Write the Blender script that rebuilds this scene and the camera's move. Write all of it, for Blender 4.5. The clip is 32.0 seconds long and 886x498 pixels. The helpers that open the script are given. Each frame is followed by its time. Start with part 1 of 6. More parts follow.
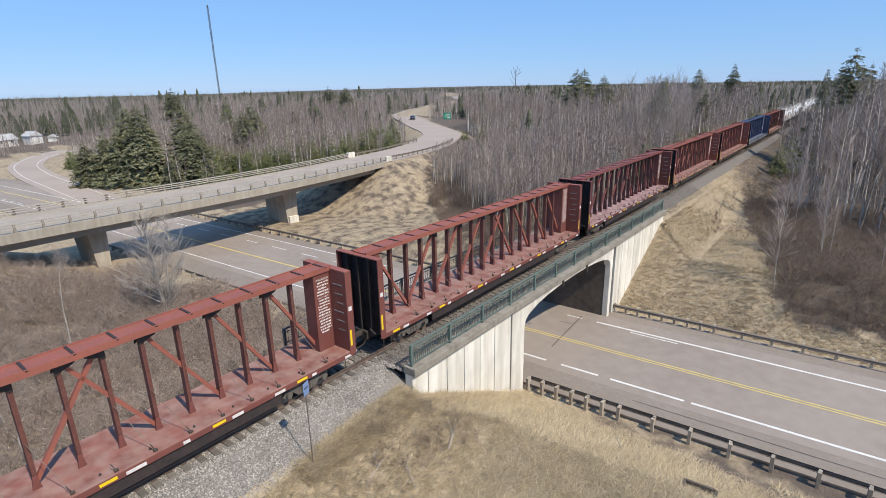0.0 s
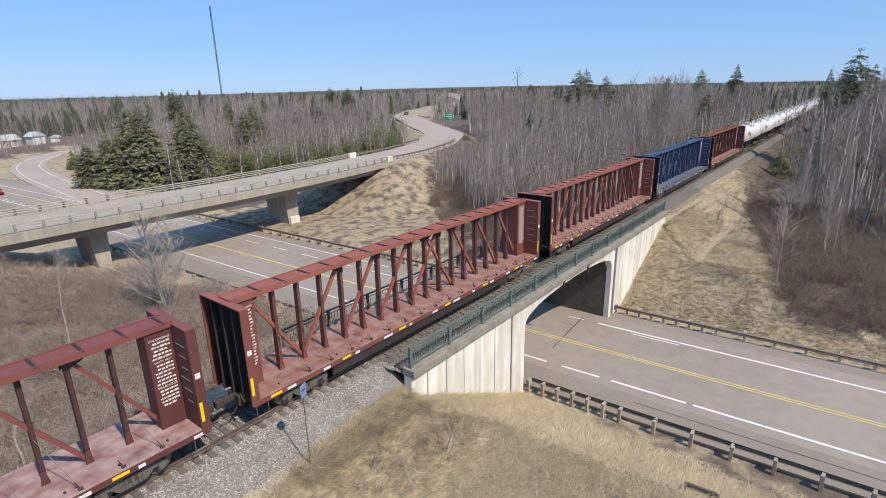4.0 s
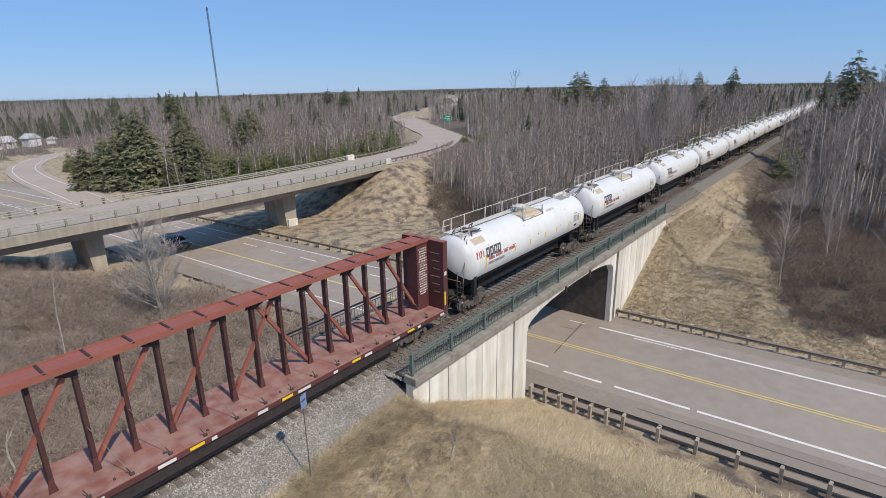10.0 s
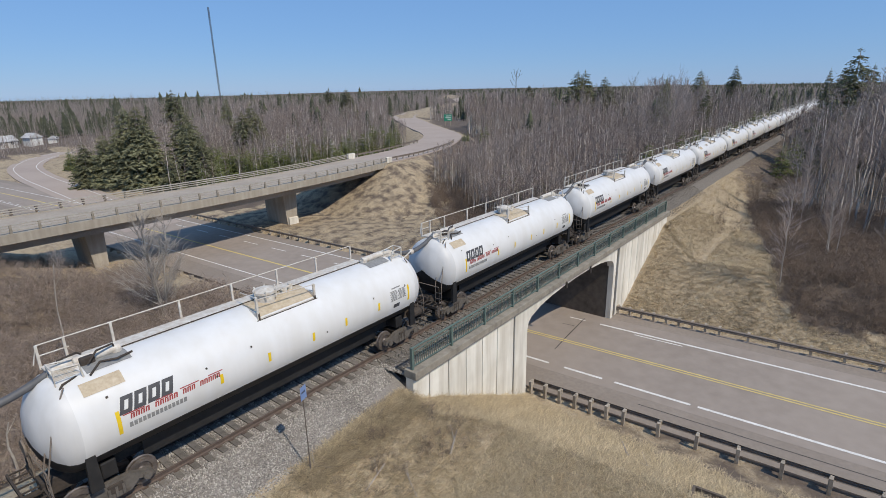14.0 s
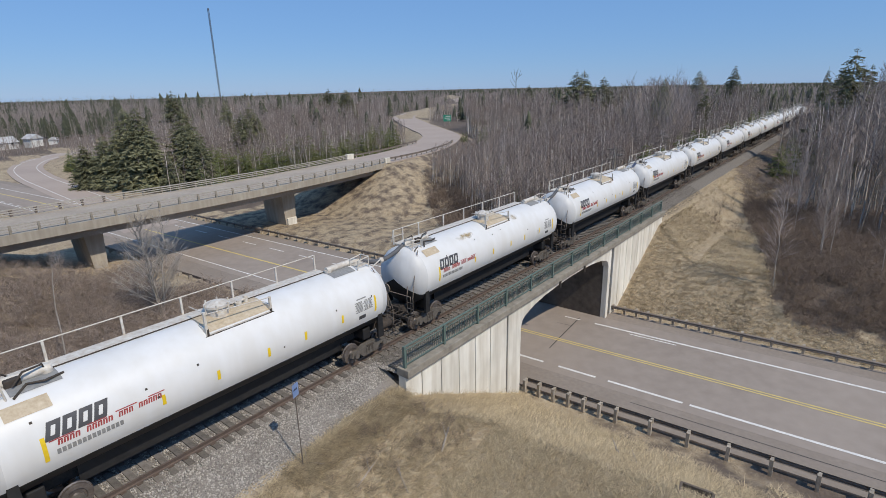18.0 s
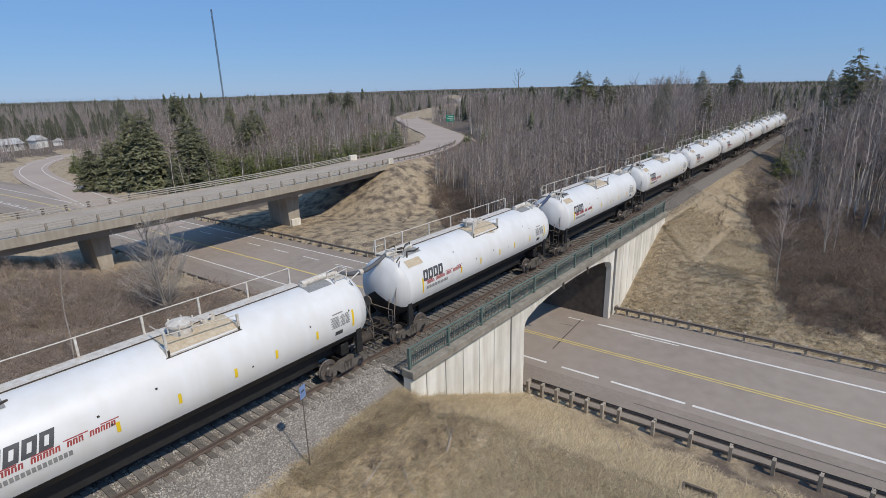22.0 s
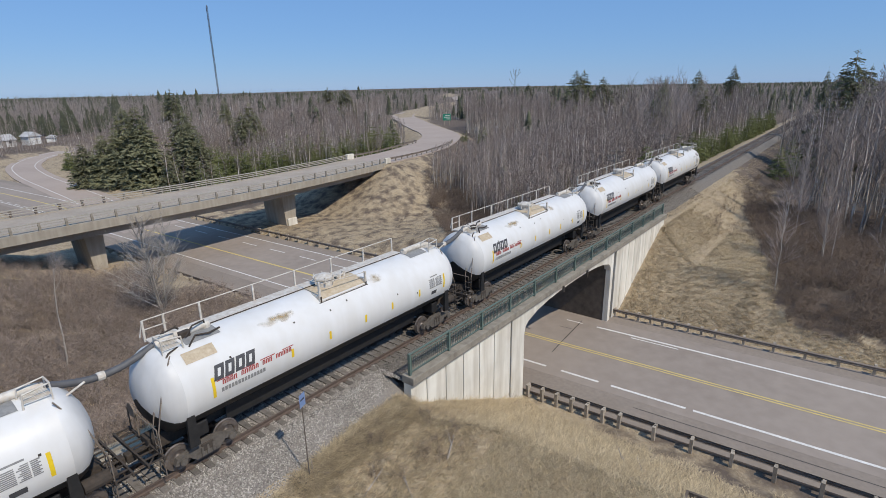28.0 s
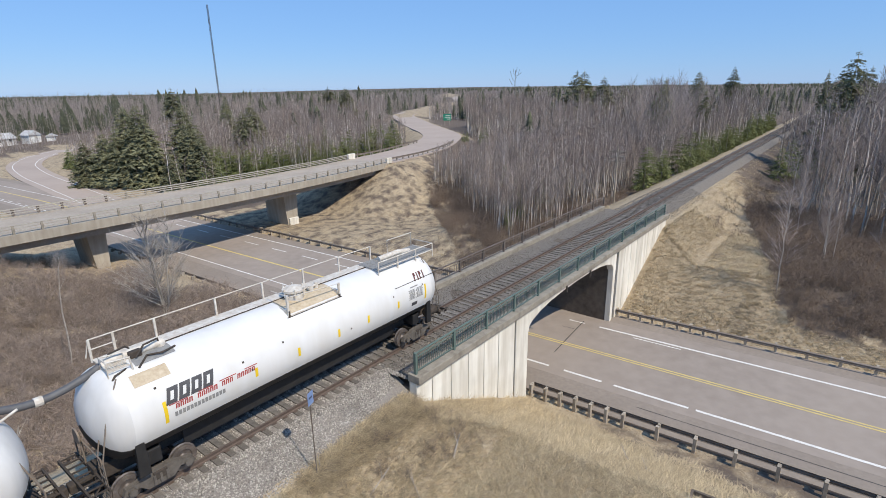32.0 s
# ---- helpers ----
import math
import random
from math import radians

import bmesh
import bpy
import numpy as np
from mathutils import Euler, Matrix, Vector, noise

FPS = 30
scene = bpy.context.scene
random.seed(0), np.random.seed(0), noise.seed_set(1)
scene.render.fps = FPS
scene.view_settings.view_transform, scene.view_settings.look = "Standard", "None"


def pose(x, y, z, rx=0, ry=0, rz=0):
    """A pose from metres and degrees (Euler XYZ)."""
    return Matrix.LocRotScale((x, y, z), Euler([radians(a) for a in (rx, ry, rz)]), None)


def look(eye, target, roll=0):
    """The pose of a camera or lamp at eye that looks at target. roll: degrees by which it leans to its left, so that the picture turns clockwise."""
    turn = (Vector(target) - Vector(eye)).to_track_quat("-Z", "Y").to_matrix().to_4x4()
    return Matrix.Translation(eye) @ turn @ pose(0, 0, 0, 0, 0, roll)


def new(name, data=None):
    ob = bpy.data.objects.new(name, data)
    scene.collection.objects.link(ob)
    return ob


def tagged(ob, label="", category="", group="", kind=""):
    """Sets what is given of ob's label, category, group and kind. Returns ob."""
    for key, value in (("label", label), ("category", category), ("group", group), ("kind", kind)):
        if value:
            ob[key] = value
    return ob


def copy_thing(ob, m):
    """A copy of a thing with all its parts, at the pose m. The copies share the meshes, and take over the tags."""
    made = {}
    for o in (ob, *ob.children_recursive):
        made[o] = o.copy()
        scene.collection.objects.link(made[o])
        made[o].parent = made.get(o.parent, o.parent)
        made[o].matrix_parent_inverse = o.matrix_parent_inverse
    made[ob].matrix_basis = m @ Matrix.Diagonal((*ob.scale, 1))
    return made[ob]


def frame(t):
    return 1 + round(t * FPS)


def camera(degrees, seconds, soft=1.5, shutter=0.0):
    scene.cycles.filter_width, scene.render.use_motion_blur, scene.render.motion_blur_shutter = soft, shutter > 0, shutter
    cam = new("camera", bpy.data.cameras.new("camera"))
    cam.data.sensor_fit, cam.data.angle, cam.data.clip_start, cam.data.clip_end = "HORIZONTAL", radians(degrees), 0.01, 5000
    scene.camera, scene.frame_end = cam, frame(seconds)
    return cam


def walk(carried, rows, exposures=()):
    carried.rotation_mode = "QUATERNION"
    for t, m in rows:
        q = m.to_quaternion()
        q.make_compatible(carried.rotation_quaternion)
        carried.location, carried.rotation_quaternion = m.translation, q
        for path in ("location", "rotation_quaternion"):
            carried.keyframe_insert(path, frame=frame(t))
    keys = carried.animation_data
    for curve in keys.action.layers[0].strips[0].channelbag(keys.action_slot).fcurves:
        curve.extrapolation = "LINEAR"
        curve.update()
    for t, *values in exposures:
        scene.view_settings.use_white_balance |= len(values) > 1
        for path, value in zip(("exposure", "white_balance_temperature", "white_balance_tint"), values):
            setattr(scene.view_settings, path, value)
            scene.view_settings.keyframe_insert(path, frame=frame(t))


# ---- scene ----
cam = camera(80.1, 32.0, soft=0.6)
PATH = [
    (0, (-0.12, -17.638, 12.313), (1.376, -16.452, 11.717), -1.1),
    (0.5, (-0.097, -17.636, 12.311), (1.399, -16.45, 11.715), -1.1),
    (1, (-0.089, -17.638, 12.31), (1.406, -16.451, 11.715), -1.1),
    (1.5, (-0.023, -17.633, 12.305), (1.472, -16.446, 11.711), -1.1),
    (2, (0.015, -17.63, 12.302), (1.51, -16.442, 11.708), -1.0),
    (2.5, (0.008, -17.631, 12.303), (1.502, -16.441, 11.709), -1.1),
    (3, (0.022, -17.63, 12.302), (1.516, -16.44, 11.707), -1.1),
    (3.5, (0.038, -17.629, 12.301), (1.531, -16.438, 11.706), -1.1),
    (5.5, (0.388, -17.601, 12.138), (1.878, -16.405, 11.546), -1.2),
    (6, (0.493, -17.525, 12.151), (1.984, -16.332, 11.557), -1.2),
    (6.5, (0.556, -17.484, 12.155), (2.049, -16.292, 11.562), -1.2),
    (7, (0.451, -17.586, 12.271), (1.943, -16.393, 11.681), -1.4),
    (7.5, (0.437, -17.316, 12.309), (1.933, -16.129, 11.716), -1.2),
    (8, (0.301, -17.248, 12.369), (1.798, -16.062, 11.776), -1.1),
    (8.5, (0.226, -17.191, 12.405), (1.725, -16.007, 11.812), -1.1),
    (9, (0.243, -17.183, 12.408), (1.741, -15.997, 11.817), -1.2),
    (9.5, (0.258, -17.154, 12.366), (1.756, -15.968, 11.776), -1.1),
    (10, (0.314, -17.192, 12.329), (1.813, -16.006, 11.74), -1.1),
    (10.5, (0.349, -17.185, 12.294), (1.848, -16.0, 11.704), -1.1),
    (11, (0.373, -17.201, 12.278), (1.872, -16.016, 11.689), -1.1),
    (11.5, (0.347, -17.197, 12.285), (1.846, -16.012, 11.695), -1.1),
    (12, (0.346, -17.288, 12.271), (1.843, -16.101, 11.682), -1.2),
    (12.5, (0.303, -17.309, 12.27), (1.8, -16.121, 11.68), -1.1),
    (13, (0.324, -17.303, 12.186), (1.821, -16.115, 11.597), -1.2),
    (13.5, (0.296, -17.261, 12.124), (1.794, -16.074, 11.536), -1.1),
    (14, (0.266, -17.269, 12.052), (1.763, -16.08, 11.464), -1.1),
    (14.5, (0.242, -17.284, 11.995), (1.739, -16.095, 11.408), -1.1),
    (16.5, (-0.001, -17.575, 12.01), (1.496, -16.386, 11.422), -1.2),
    (17, (0.045, -17.738, 12.071), (1.541, -16.548, 11.483), -1.2),
    (17.5, (0.181, -17.759, 12.085), (1.677, -16.569, 11.497), -1.2),
    (18, (0.266, -17.758, 12.114), (1.762, -16.567, 11.527), -1.2),
    (18.5, (0.385, -17.717, 12.139), (1.88, -16.525, 11.552), -1.3),
    (19, (0.456, -17.705, 12.145), (1.951, -16.512, 11.557), -1.3),
    (19.5, (0.484, -17.72, 12.14), (1.978, -16.526, 11.553), -1.3),
    (20, (0.504, -17.753, 12.154), (1.997, -16.558, 11.567), -1.4),
    (20.5, (0.392, -17.781, 12.225), (1.885, -16.587, 11.637), -1.3),
    (21, (0.313, -17.855, 12.27), (1.805, -16.66, 11.683), -1.4),
    (21.5, (0.203, -17.838, 12.305), (1.695, -16.643, 11.716), -1.4),
    (22, (0.07, -17.835, 12.323), (1.559, -16.636, 11.735), -1.4),
    (22.5, (-0.01, -17.78, 12.366), (1.478, -16.581, 11.777), -1.4),
    (23, (-0.093, -17.721, 12.408), (1.398, -16.526, 11.817), -1.3),
    (23.5, (-0.139, -17.649, 12.46), (1.351, -16.454, 11.867), -1.3),
    (24, (-0.186, -17.61, 12.447), (1.304, -16.416, 11.854), -1.3),
    (24.5, (-0.244, -17.612, 12.397), (1.247, -16.419, 11.804), -1.3),
    (25, (-0.26, -17.595, 12.377), (1.234, -16.405, 11.785), -1.2),
    (25.5, (-0.29, -17.573, 12.383), (1.205, -16.385, 11.788), -1.1),
    (27.5, (0.14, -17.413, 12.473), (1.637, -16.227, 11.88), -1.1),
    (28, (0.209, -17.396, 12.492), (1.707, -16.212, 11.898), -1.0),
    (28.5, (0.272, -17.405, 12.475), (1.771, -16.22, 11.882), -1.1),
    (29, (0.258, -17.379, 12.498), (1.757, -16.197, 11.903), -1.0),
    (29.5, (0.214, -17.351, 12.447), (1.715, -16.17, 11.854), -1.0),
    (30, (0.169, -17.336, 12.452), (1.67, -16.156, 11.858), -1.0),
    (30.5, (0.096, -17.31, 12.488), (1.598, -16.13, 11.895), -1.0),
    (31, (0.041, -17.25, 12.466), (1.542, -16.069, 11.873), -0.9),
    (31.5, (-0.026, -17.206, 12.501), (1.474, -16.025, 11.907), -0.9),
    (32, (-0.056, -17.219, 12.503), (1.444, -16.037, 11.909), -0.8),
]
EXPOSURES = [(0, .02, 6560, 9), (9, .04, 6640, 9), (10.2, -.27, 6540, 9), (14, -.40, 6480, 9), (20, -.46, 6400, 9), (25, -.48, 6400, 9), (28, -.42, 6400, 9), (30, -.38, 6420, 9), (31, -.39, 6420, 9), (32, -.10, 6450, 9)]
walk(cam, [(t, look(eye, target, roll)) for t, eye, target, roll in PATH], EXPOSURES)

# ---------------------------------------------------------------- sky and sun
SUN_AZ, SUN_EL = radians(-96), radians(50)
SUN_WAY = Vector((math.cos(SUN_AZ) * math.cos(SUN_EL), math.sin(SUN_AZ) * math.cos(SUN_EL), math.sin(SUN_EL)))
world = bpy.data.worlds.new("world")
scene.world = world
world.use_nodes = True
_nt = world.node_tree
_sky = _nt.nodes.new("ShaderNodeTexSky")
_sky.sky_type, _sky.sun_disc = "NISHITA", False
_sky.sun_elevation, _sky.sun_rotation = SUN_EL, math.pi / 2 - SUN_AZ
_sky.air_density, _sky.dust_density, _sky.ozone_density, _sky.altitude = 1.0, 0.0, 5.0, 0
_tint = _nt.nodes.new("ShaderNodeMix")
_tint.data_type, _tint.blend_type = "RGBA", "MULTIPLY"
_tint.inputs["Factor"].default_value = 1.0
_tint.inputs[7].default_value = (0.84, 0.95, 1.18, 1)
_even = _nt.nodes.new("ShaderNodeMix")
_even.data_type = "RGBA"
_even.inputs["Factor"].default_value = 0.6
_even.inputs[7].default_value = (2.75, 5.5, 10.4, 1)
_nt.links.new(_sky.outputs[0], _tint.inputs[6])
_nt.links.new(_tint.outputs[2], _even.inputs[6])
_nt.links.new(_even.outputs[2], _nt.nodes["Background"].inputs[0])
_nt.nodes["Background"].inputs[1].default_value = 0.10
sun = new("sun", bpy.data.lights.new("sun", "SUN"))
sun.data.energy, sun.data.angle, sun.data.color = 4.8, radians(0.55), (1.0, 0.905, 0.77)
sun.matrix_world = look(SUN_WAY * 200, (0, 0, 0))


# ---------------------------------------------------------------- materials
def surf(name, c1, c2=None, scale=2.0, c3=None, scale3=14.0, amount=0.5, rough=0.75, metal=0.0, bump=0.15, bscale=30.0, rnd=0.0, island=0.0, coat=0.0, streak=False):
    """Two scales of colour noise, a bump, and a spread of brightness from object to object."""
    m = bpy.data.materials.new(name)
    m.use_nodes = True
    nt = m.node_tree
    b = nt.nodes["Principled BSDF"]
    b.inputs["Roughness"].default_value, b.inputs["Metallic"].default_value = rough, metal
    b.inputs["Coat Weight"].default_value = coat
    co = nt.nodes.new("ShaderNodeTexCoord")

    def noise_at(s, detail=4.0, run=False):
        n = nt.nodes.new("ShaderNodeTexNoise")
        n.inputs["Scale"].default_value, n.inputs["Detail"].default_value = s, detail
        if run:
            k = nt.nodes.new("ShaderNodeMapping")
            k.inputs["Scale"].default_value = (1, 1, .12)
            nt.links.new(co.outputs["Object"], k.inputs["Vector"])
            nt.links.new(k.outputs["Vector"], n.inputs["Vector"])
        else:
            nt.links.new(co.outputs["Object"], n.inputs["Vector"])
        r = nt.nodes.new("ShaderNodeMapRange")
        r.inputs["From Min"].default_value, r.inputs["From Max"].default_value = 0.34, 0.66
        nt.links.new(n.outputs["Fac"], r.inputs["Value"])
        return r.outputs["Result"], n.outputs["Fac"]

    def mixed(fac, a, bb):
        x = nt.nodes.new("ShaderNodeMix")
        x.data_type = "RGBA"
        nt.links.new(fac, x.inputs["Factor"])
        for sock, v in ((x.inputs[6], a), (x.inputs[7], bb)):
            if isinstance(v, tuple):
                sock.default_value = (*v, 1)
            else:
                nt.links.new(v, sock)
        return x.outputs[2]

    c2 = c2 or tuple(v * 0.8 for v in c1)
    col = mixed(noise_at(scale)[0], c1, c2)
    if c3:
        f = nt.nodes.new("ShaderNodeMath")
        f.operation = "MULTIPLY"
        f.inputs[1].default_value = amount
        nt.links.new(noise_at(scale3, 6.0, streak)[0], f.inputs[0])
        col = mixed(f.outputs[0], col, c3)
    for spread, kind in ((rnd, "ShaderNodeObjectInfo"), (island, "ShaderNodeNewGeometry")):
        if spread:
            o = nt.nodes.new(kind)
            r = nt.nodes.new("ShaderNodeMapRange")
            r.inputs["To Min"].default_value, r.inputs["To Max"].default_value = 1 - spread, 1 + spread
            nt.links.new(o.outputs["Random" if kind == "ShaderNodeObjectInfo" else "Random Per Island"], r.inputs["Value"])
            h = nt.nodes.new("ShaderNodeHueSaturation")
            nt.links.new(r.outputs["Result"], h.inputs["Value"])
            nt.links.new(col, h.inputs["Color"])
            col = h.outputs["Color"]
    nt.links.new(col, b.inputs["Base Color"])
    if bump:
        n = nt.nodes.new("ShaderNodeTexNoise")
        n.inputs["Scale"].default_value, n.inputs["Detail"].default_value = bscale, 5.0
        nt.links.new(co.outputs["Object"], n.inputs["Vector"])
        k = nt.nodes.new("ShaderNodeBump")
        k.inputs["Strength"].default_value, k.inputs["Distance"].default_value = bump, 0.02
        nt.links.new(n.outputs["Fac"], k.inputs["Height"])
        nt.links.new(k.outputs["Normal"], b.inputs["Normal"])
    return m


M = {
    "concrete": surf("old_concrete", (.43, .385, .315), (.35, .31, .25), .5, (.24, .20, .155), 2.4, .5, .9, bump=.25, bscale=9, streak=True),
    "panel": surf("wall_panel_concrete", (.80, .765, .68), (.70, .665, .58), .7, (.40, .345, .265), 2.2, .5, .9, bump=.2, bscale=12, rnd=.09, streak=True),
    "coping": surf("dirty_coping_concrete", (.265, .235, .19), (.17, .148, .118), .8, (.36, .33, .275), 3.5, .5, .92, bump=.3, bscale=10),
    "deck_conc": surf("weathered_deck_concrete", (.42, .362, .298), (.345, .295, .24), .3, (.26, .22, .18), 5, .4, .9, bump=.2, bscale=8),
    "asphalt": surf("faded_asphalt", (.30, .252, .213), (.255, .213, .18), .12, (.355, .302, .256), 1.1, .45, .92, bump=.12, bscale=60),
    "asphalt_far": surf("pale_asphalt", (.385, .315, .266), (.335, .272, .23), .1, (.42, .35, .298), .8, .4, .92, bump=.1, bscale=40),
    "shoulder": surf("dusty_shoulder", (.285, .240, .20), (.25, .208, .172), .4, (.205, .172, .142), 4, .5, .95, bump=.2, bscale=30),
    "white_line": surf("worn_white_paint", (.80, .78, .74), (.68, .66, .62), 1.5, (.42, .40, .37), 9, .4, .8, bump=.05),
    "yellow_line": surf("worn_yellow_paint", (.68, .53, .16), (.58, .455, .16), 1.5, (.40, .33, .19), 9, .5, .8, bump=.05),
    "tar": surf("black_tar_seal", (.035, .032, .03), (.06, .055, .05), 3, rough=.6, bump=.05),
    "galv": surf("weathered_galvanised_steel", (.225, .195, .165), (.165, .14, .118), 1.2, (.26, .185, .13), 8, .4, .7, .15, .1, 20, .1),
    "timber": surf("grey_weathered_timber", (.42, .37, .30), (.32, .275, .22), 3, (.21, .175, .14), 14, .45, .9, bump=.3, bscale=40, rnd=.2),
    "tie": surf("weathered_wooden_tie", (.165, .145, .125), (.105, .09, .077), 3, (.23, .21, .185), 16, .5, .92, bump=.4, bscale=45, rnd=.25),
    "rail_steel": surf("rusted_rail_steel", (.135, .095, .075), (.10, .072, .06), 3, (.2, .16, .13), 20, .4, .6, .3, .1, 40),
    # Bed darker than its stones: the shade of the gaps is in its colour.
    "ballast": surf("grey_ballast", (.24, .215, .188), (.15, .132, .115), 14, (.34, .31, .28), 40, .5, .95, bump=.9, bscale=26),
    "stone_old": surf("dusty_ballast_stone", (.235, .212, .185), (.17, .152, .132), 2, rough=.93, bump=.2, bscale=30, island=.45),
    "stone": surf("ballast_stone", (.38, .350, .312), (.29, .265, .235), 2, rough=.93, bump=.2, bscale=30, island=.5),
    "green_paint": surf("faded_green_paint", (.105, .165, .142), (.082, .13, .115), 2, (.20, .215, .185), 12, .4, .6, .1, .05),
    "grey_rail": surf("dull_steel_railing", (.17, .15, .13), (.12, .10, .09), 2, (.22, .15, .11), 12, .4, .7, .3, .05),
    "alu": surf("weathered_aluminium", (.47, .435, .375), (.38, .345, .295), 2, (.25, .215, .175), 10, .45, .7, .1, .05),
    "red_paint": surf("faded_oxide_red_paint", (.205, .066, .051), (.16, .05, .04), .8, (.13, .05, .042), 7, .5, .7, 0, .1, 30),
    # Cap tones are lighter: sunlight on the beam's top is in the colour.
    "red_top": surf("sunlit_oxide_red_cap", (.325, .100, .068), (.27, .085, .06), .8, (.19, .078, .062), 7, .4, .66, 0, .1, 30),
    "red_deck": surf("chalky_red_deck", (.265, .100, .073), (.185, .070, .054), 1.1, (.36, .245, .205), 1.7, .65, .85, 0, .15, 20),
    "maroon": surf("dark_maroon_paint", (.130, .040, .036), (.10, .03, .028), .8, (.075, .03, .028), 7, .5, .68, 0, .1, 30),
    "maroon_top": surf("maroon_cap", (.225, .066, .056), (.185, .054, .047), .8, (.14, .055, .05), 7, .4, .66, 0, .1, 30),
    "maroon_deck": surf("dusty_maroon_deck", (.27, .135, .122), (.18, .084, .078), 1.1, (.46, .345, .325), 1.7, .7, .85, 0, .15, 20),
    "blue_paint": surf("weathered_blue_paint", (.030, .055, .140), (.023, .042, .112), .8, (.03, .04, .085), 7, .5, .62, 0, .1, 30),
    "blue_top": surf("blue_cap", (.060, .105, .215), (.047, .085, .18), .8, (.055, .075, .125), 7, .5, .68, 0, .1, 30),
    "blue_deck": surf("grey_blue_deck", (.085, .110, .158), (.068, .086, .122), .6, (.19, .185, .175), 2.2, .5, .85, 0, .15, 20),
    "ballast_old": surf("brown_dusty_ballast", (.165, .148, .128), (.115, .101, .088), 6, (.235, .215, .192), 30, .5, .95, bump=.9, bscale=22),
    # Concrete stains plus the shade under the bridge, both put into the colour.
    "stained_shaded": surf("stained_and_shaded_concrete", (.115, .09, .07), (.075, .06, .047), .5, (.19, .155, .12), 2.5, .4, .92, bump=.25, bscale=9),
    # Stake tones: dirt plus the shade of their unlit faces, in the colour.
    "red_stake": surf("dirty_shaded_red_stakes", (.125, .045, .035), (.085, .031, .026), .8, (.18, .065, .05), 6, .5, .75, 0, .1, 30),
    "maroon_stake": surf("dirty_shaded_maroon_stakes", (.06, .024, .022), (.042, .017, .017), .8, (.10, .04, .036), 6, .5, .75, 0, .1, 30),
    "blue_stake": surf("dirty_shaded_blue_stakes", (.028, .042, .092), (.02, .03, .07), .8, (.04, .06, .13), 6, .5, .75, 0, .1, 30),
    "far_trunk": surf("pale_wood_trunks", (.72, .67, .61), (.42, .365, .325), .06, (.22, .185, .16), .6, .4, .9, bump=0, island=.6),
    # Black steel; on the bulkheads' outer faces it holds their shade as colour.
    "black_shade_steel": surf("black_steel_with_shade", (.022, .018, .018), (.035, .026, .025), 1.5, (.06, .04, .037), 6, .4, .75, 0, .1),
    "tank_white": surf("white_tank_paint", (.70, .70, .695), (.66, .66, .65), .5, (.54, .51, .45), 2.0, .28, .45, 0, .03, 8, coat=.1, streak=True),
    "tank_head": surf("sooty_white_tank_end", (.69, .69, .685), (.62, .62, .61), .9, (.40, .39, .375), 1.1, .5, .5, 0, .03, 8, streak=True),
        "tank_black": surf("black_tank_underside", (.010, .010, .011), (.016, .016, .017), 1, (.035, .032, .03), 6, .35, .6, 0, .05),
    "white_metal": surf("dirty_white_steel", (.66, .64, .59), (.55, .52, .47), 3, (.38, .29, .20), 7, .5, .6, 0, .05),
    "rust_patch": surf("tan_grime_on_paint", (.47, .39, .27), (.54, .46, .34), 3, (.33, .24, .15), 9, .5, .7, 0, .05),
    "grime": surf("oily_underframe_steel", (.032, .027, .023), (.050, .040, .033), 3, (.09, .068, .052), 10, .45, .9, .0, .2, 30),
    "truck_dust": surf("dusty_cast_steel", (.115, .102, .088), (.075, .064, .054), 3, (.16, .14, .12), 9, .45, .85, 0, .2, 30),
    "wheel": surf("bright_worn_wheel_steel", (.30, .27, .25), (.18, .15, .135), 3, (.12, .09, .07), 9, .5, .45, .6, .05),
    "hose_grey": surf("grey_rubber_hose", (.105, .105, .11), (.08, .08, .085), 4, rough=.6, bump=.05),
    "hose_blue": surf("blue_wrapped_hose", (.055, .075, .13), (.04, .055, .10), 4, rough=.6, bump=.05),
    "logo_dark": surf("charcoal_lettering_paint", (.055, .055, .06), (.075, .075, .08), 4, rough=.6, bump=0),
    "logo_red": surf("red_lettering_paint", (.36, .055, .05), (.30, .05, .05), 4, rough=.6, bump=0),
    "yellow_mark": surf("yellow_reflective_strip", (.80, .58, .02), (.72, .50, .02), 3, rough=.45, bump=0),
    "white_mark": surf("white_stencil_paint", (.70, .68, .66), (.58, .55, .53), 5, rough=.7, bump=0),
    "grey_mark": surf("grey_data_panel", (.20, .20, .20), (.27, .27, .26), 8, rough=.7, bump=0),
    "green_sign": surf("green_road_sign", (.02, .25, .16), (.02, .22, .14), 1, rough=.4, bump=0),
    "blue_sign": surf("faded_blue_sign", (.15, .24, .46), (.12, .20, .40), 3, (.3, .36, .48), 8, .4, .5, bump=0),
    "tower": surf("dark_lattice_steel", (.045, .04, .042), (.07, .06, .06), 1, rough=.6, metal=.2, bump=0),
    "far_steel": surf("grey_mast_steel", (.16, .15, .15), (.12, .11, .11), 1, rough=.6, metal=.2, bump=0),
    "bark": surf("grey_bark", (.37, .325, .29), (.26, .225, .20), 1.6, (.45, .41, .37), 7, .5, .9, bump=.4, bscale=18, rnd=.18),
    "birch_bark": surf("pale_birch_bark", (.50, .46, .41), (.36, .32, .28), 2.5, (.2, .165, .14), 9, .4, .85, bump=.2, bscale=18, rnd=.14),
    "twig": surf("bare_twigs", (.36, .295, .26), (.26, .212, .186), .4, (.43, .37, .335), 3, .4, .9, bump=0, rnd=.3),
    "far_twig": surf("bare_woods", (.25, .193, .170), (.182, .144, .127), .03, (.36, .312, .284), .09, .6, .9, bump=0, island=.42),
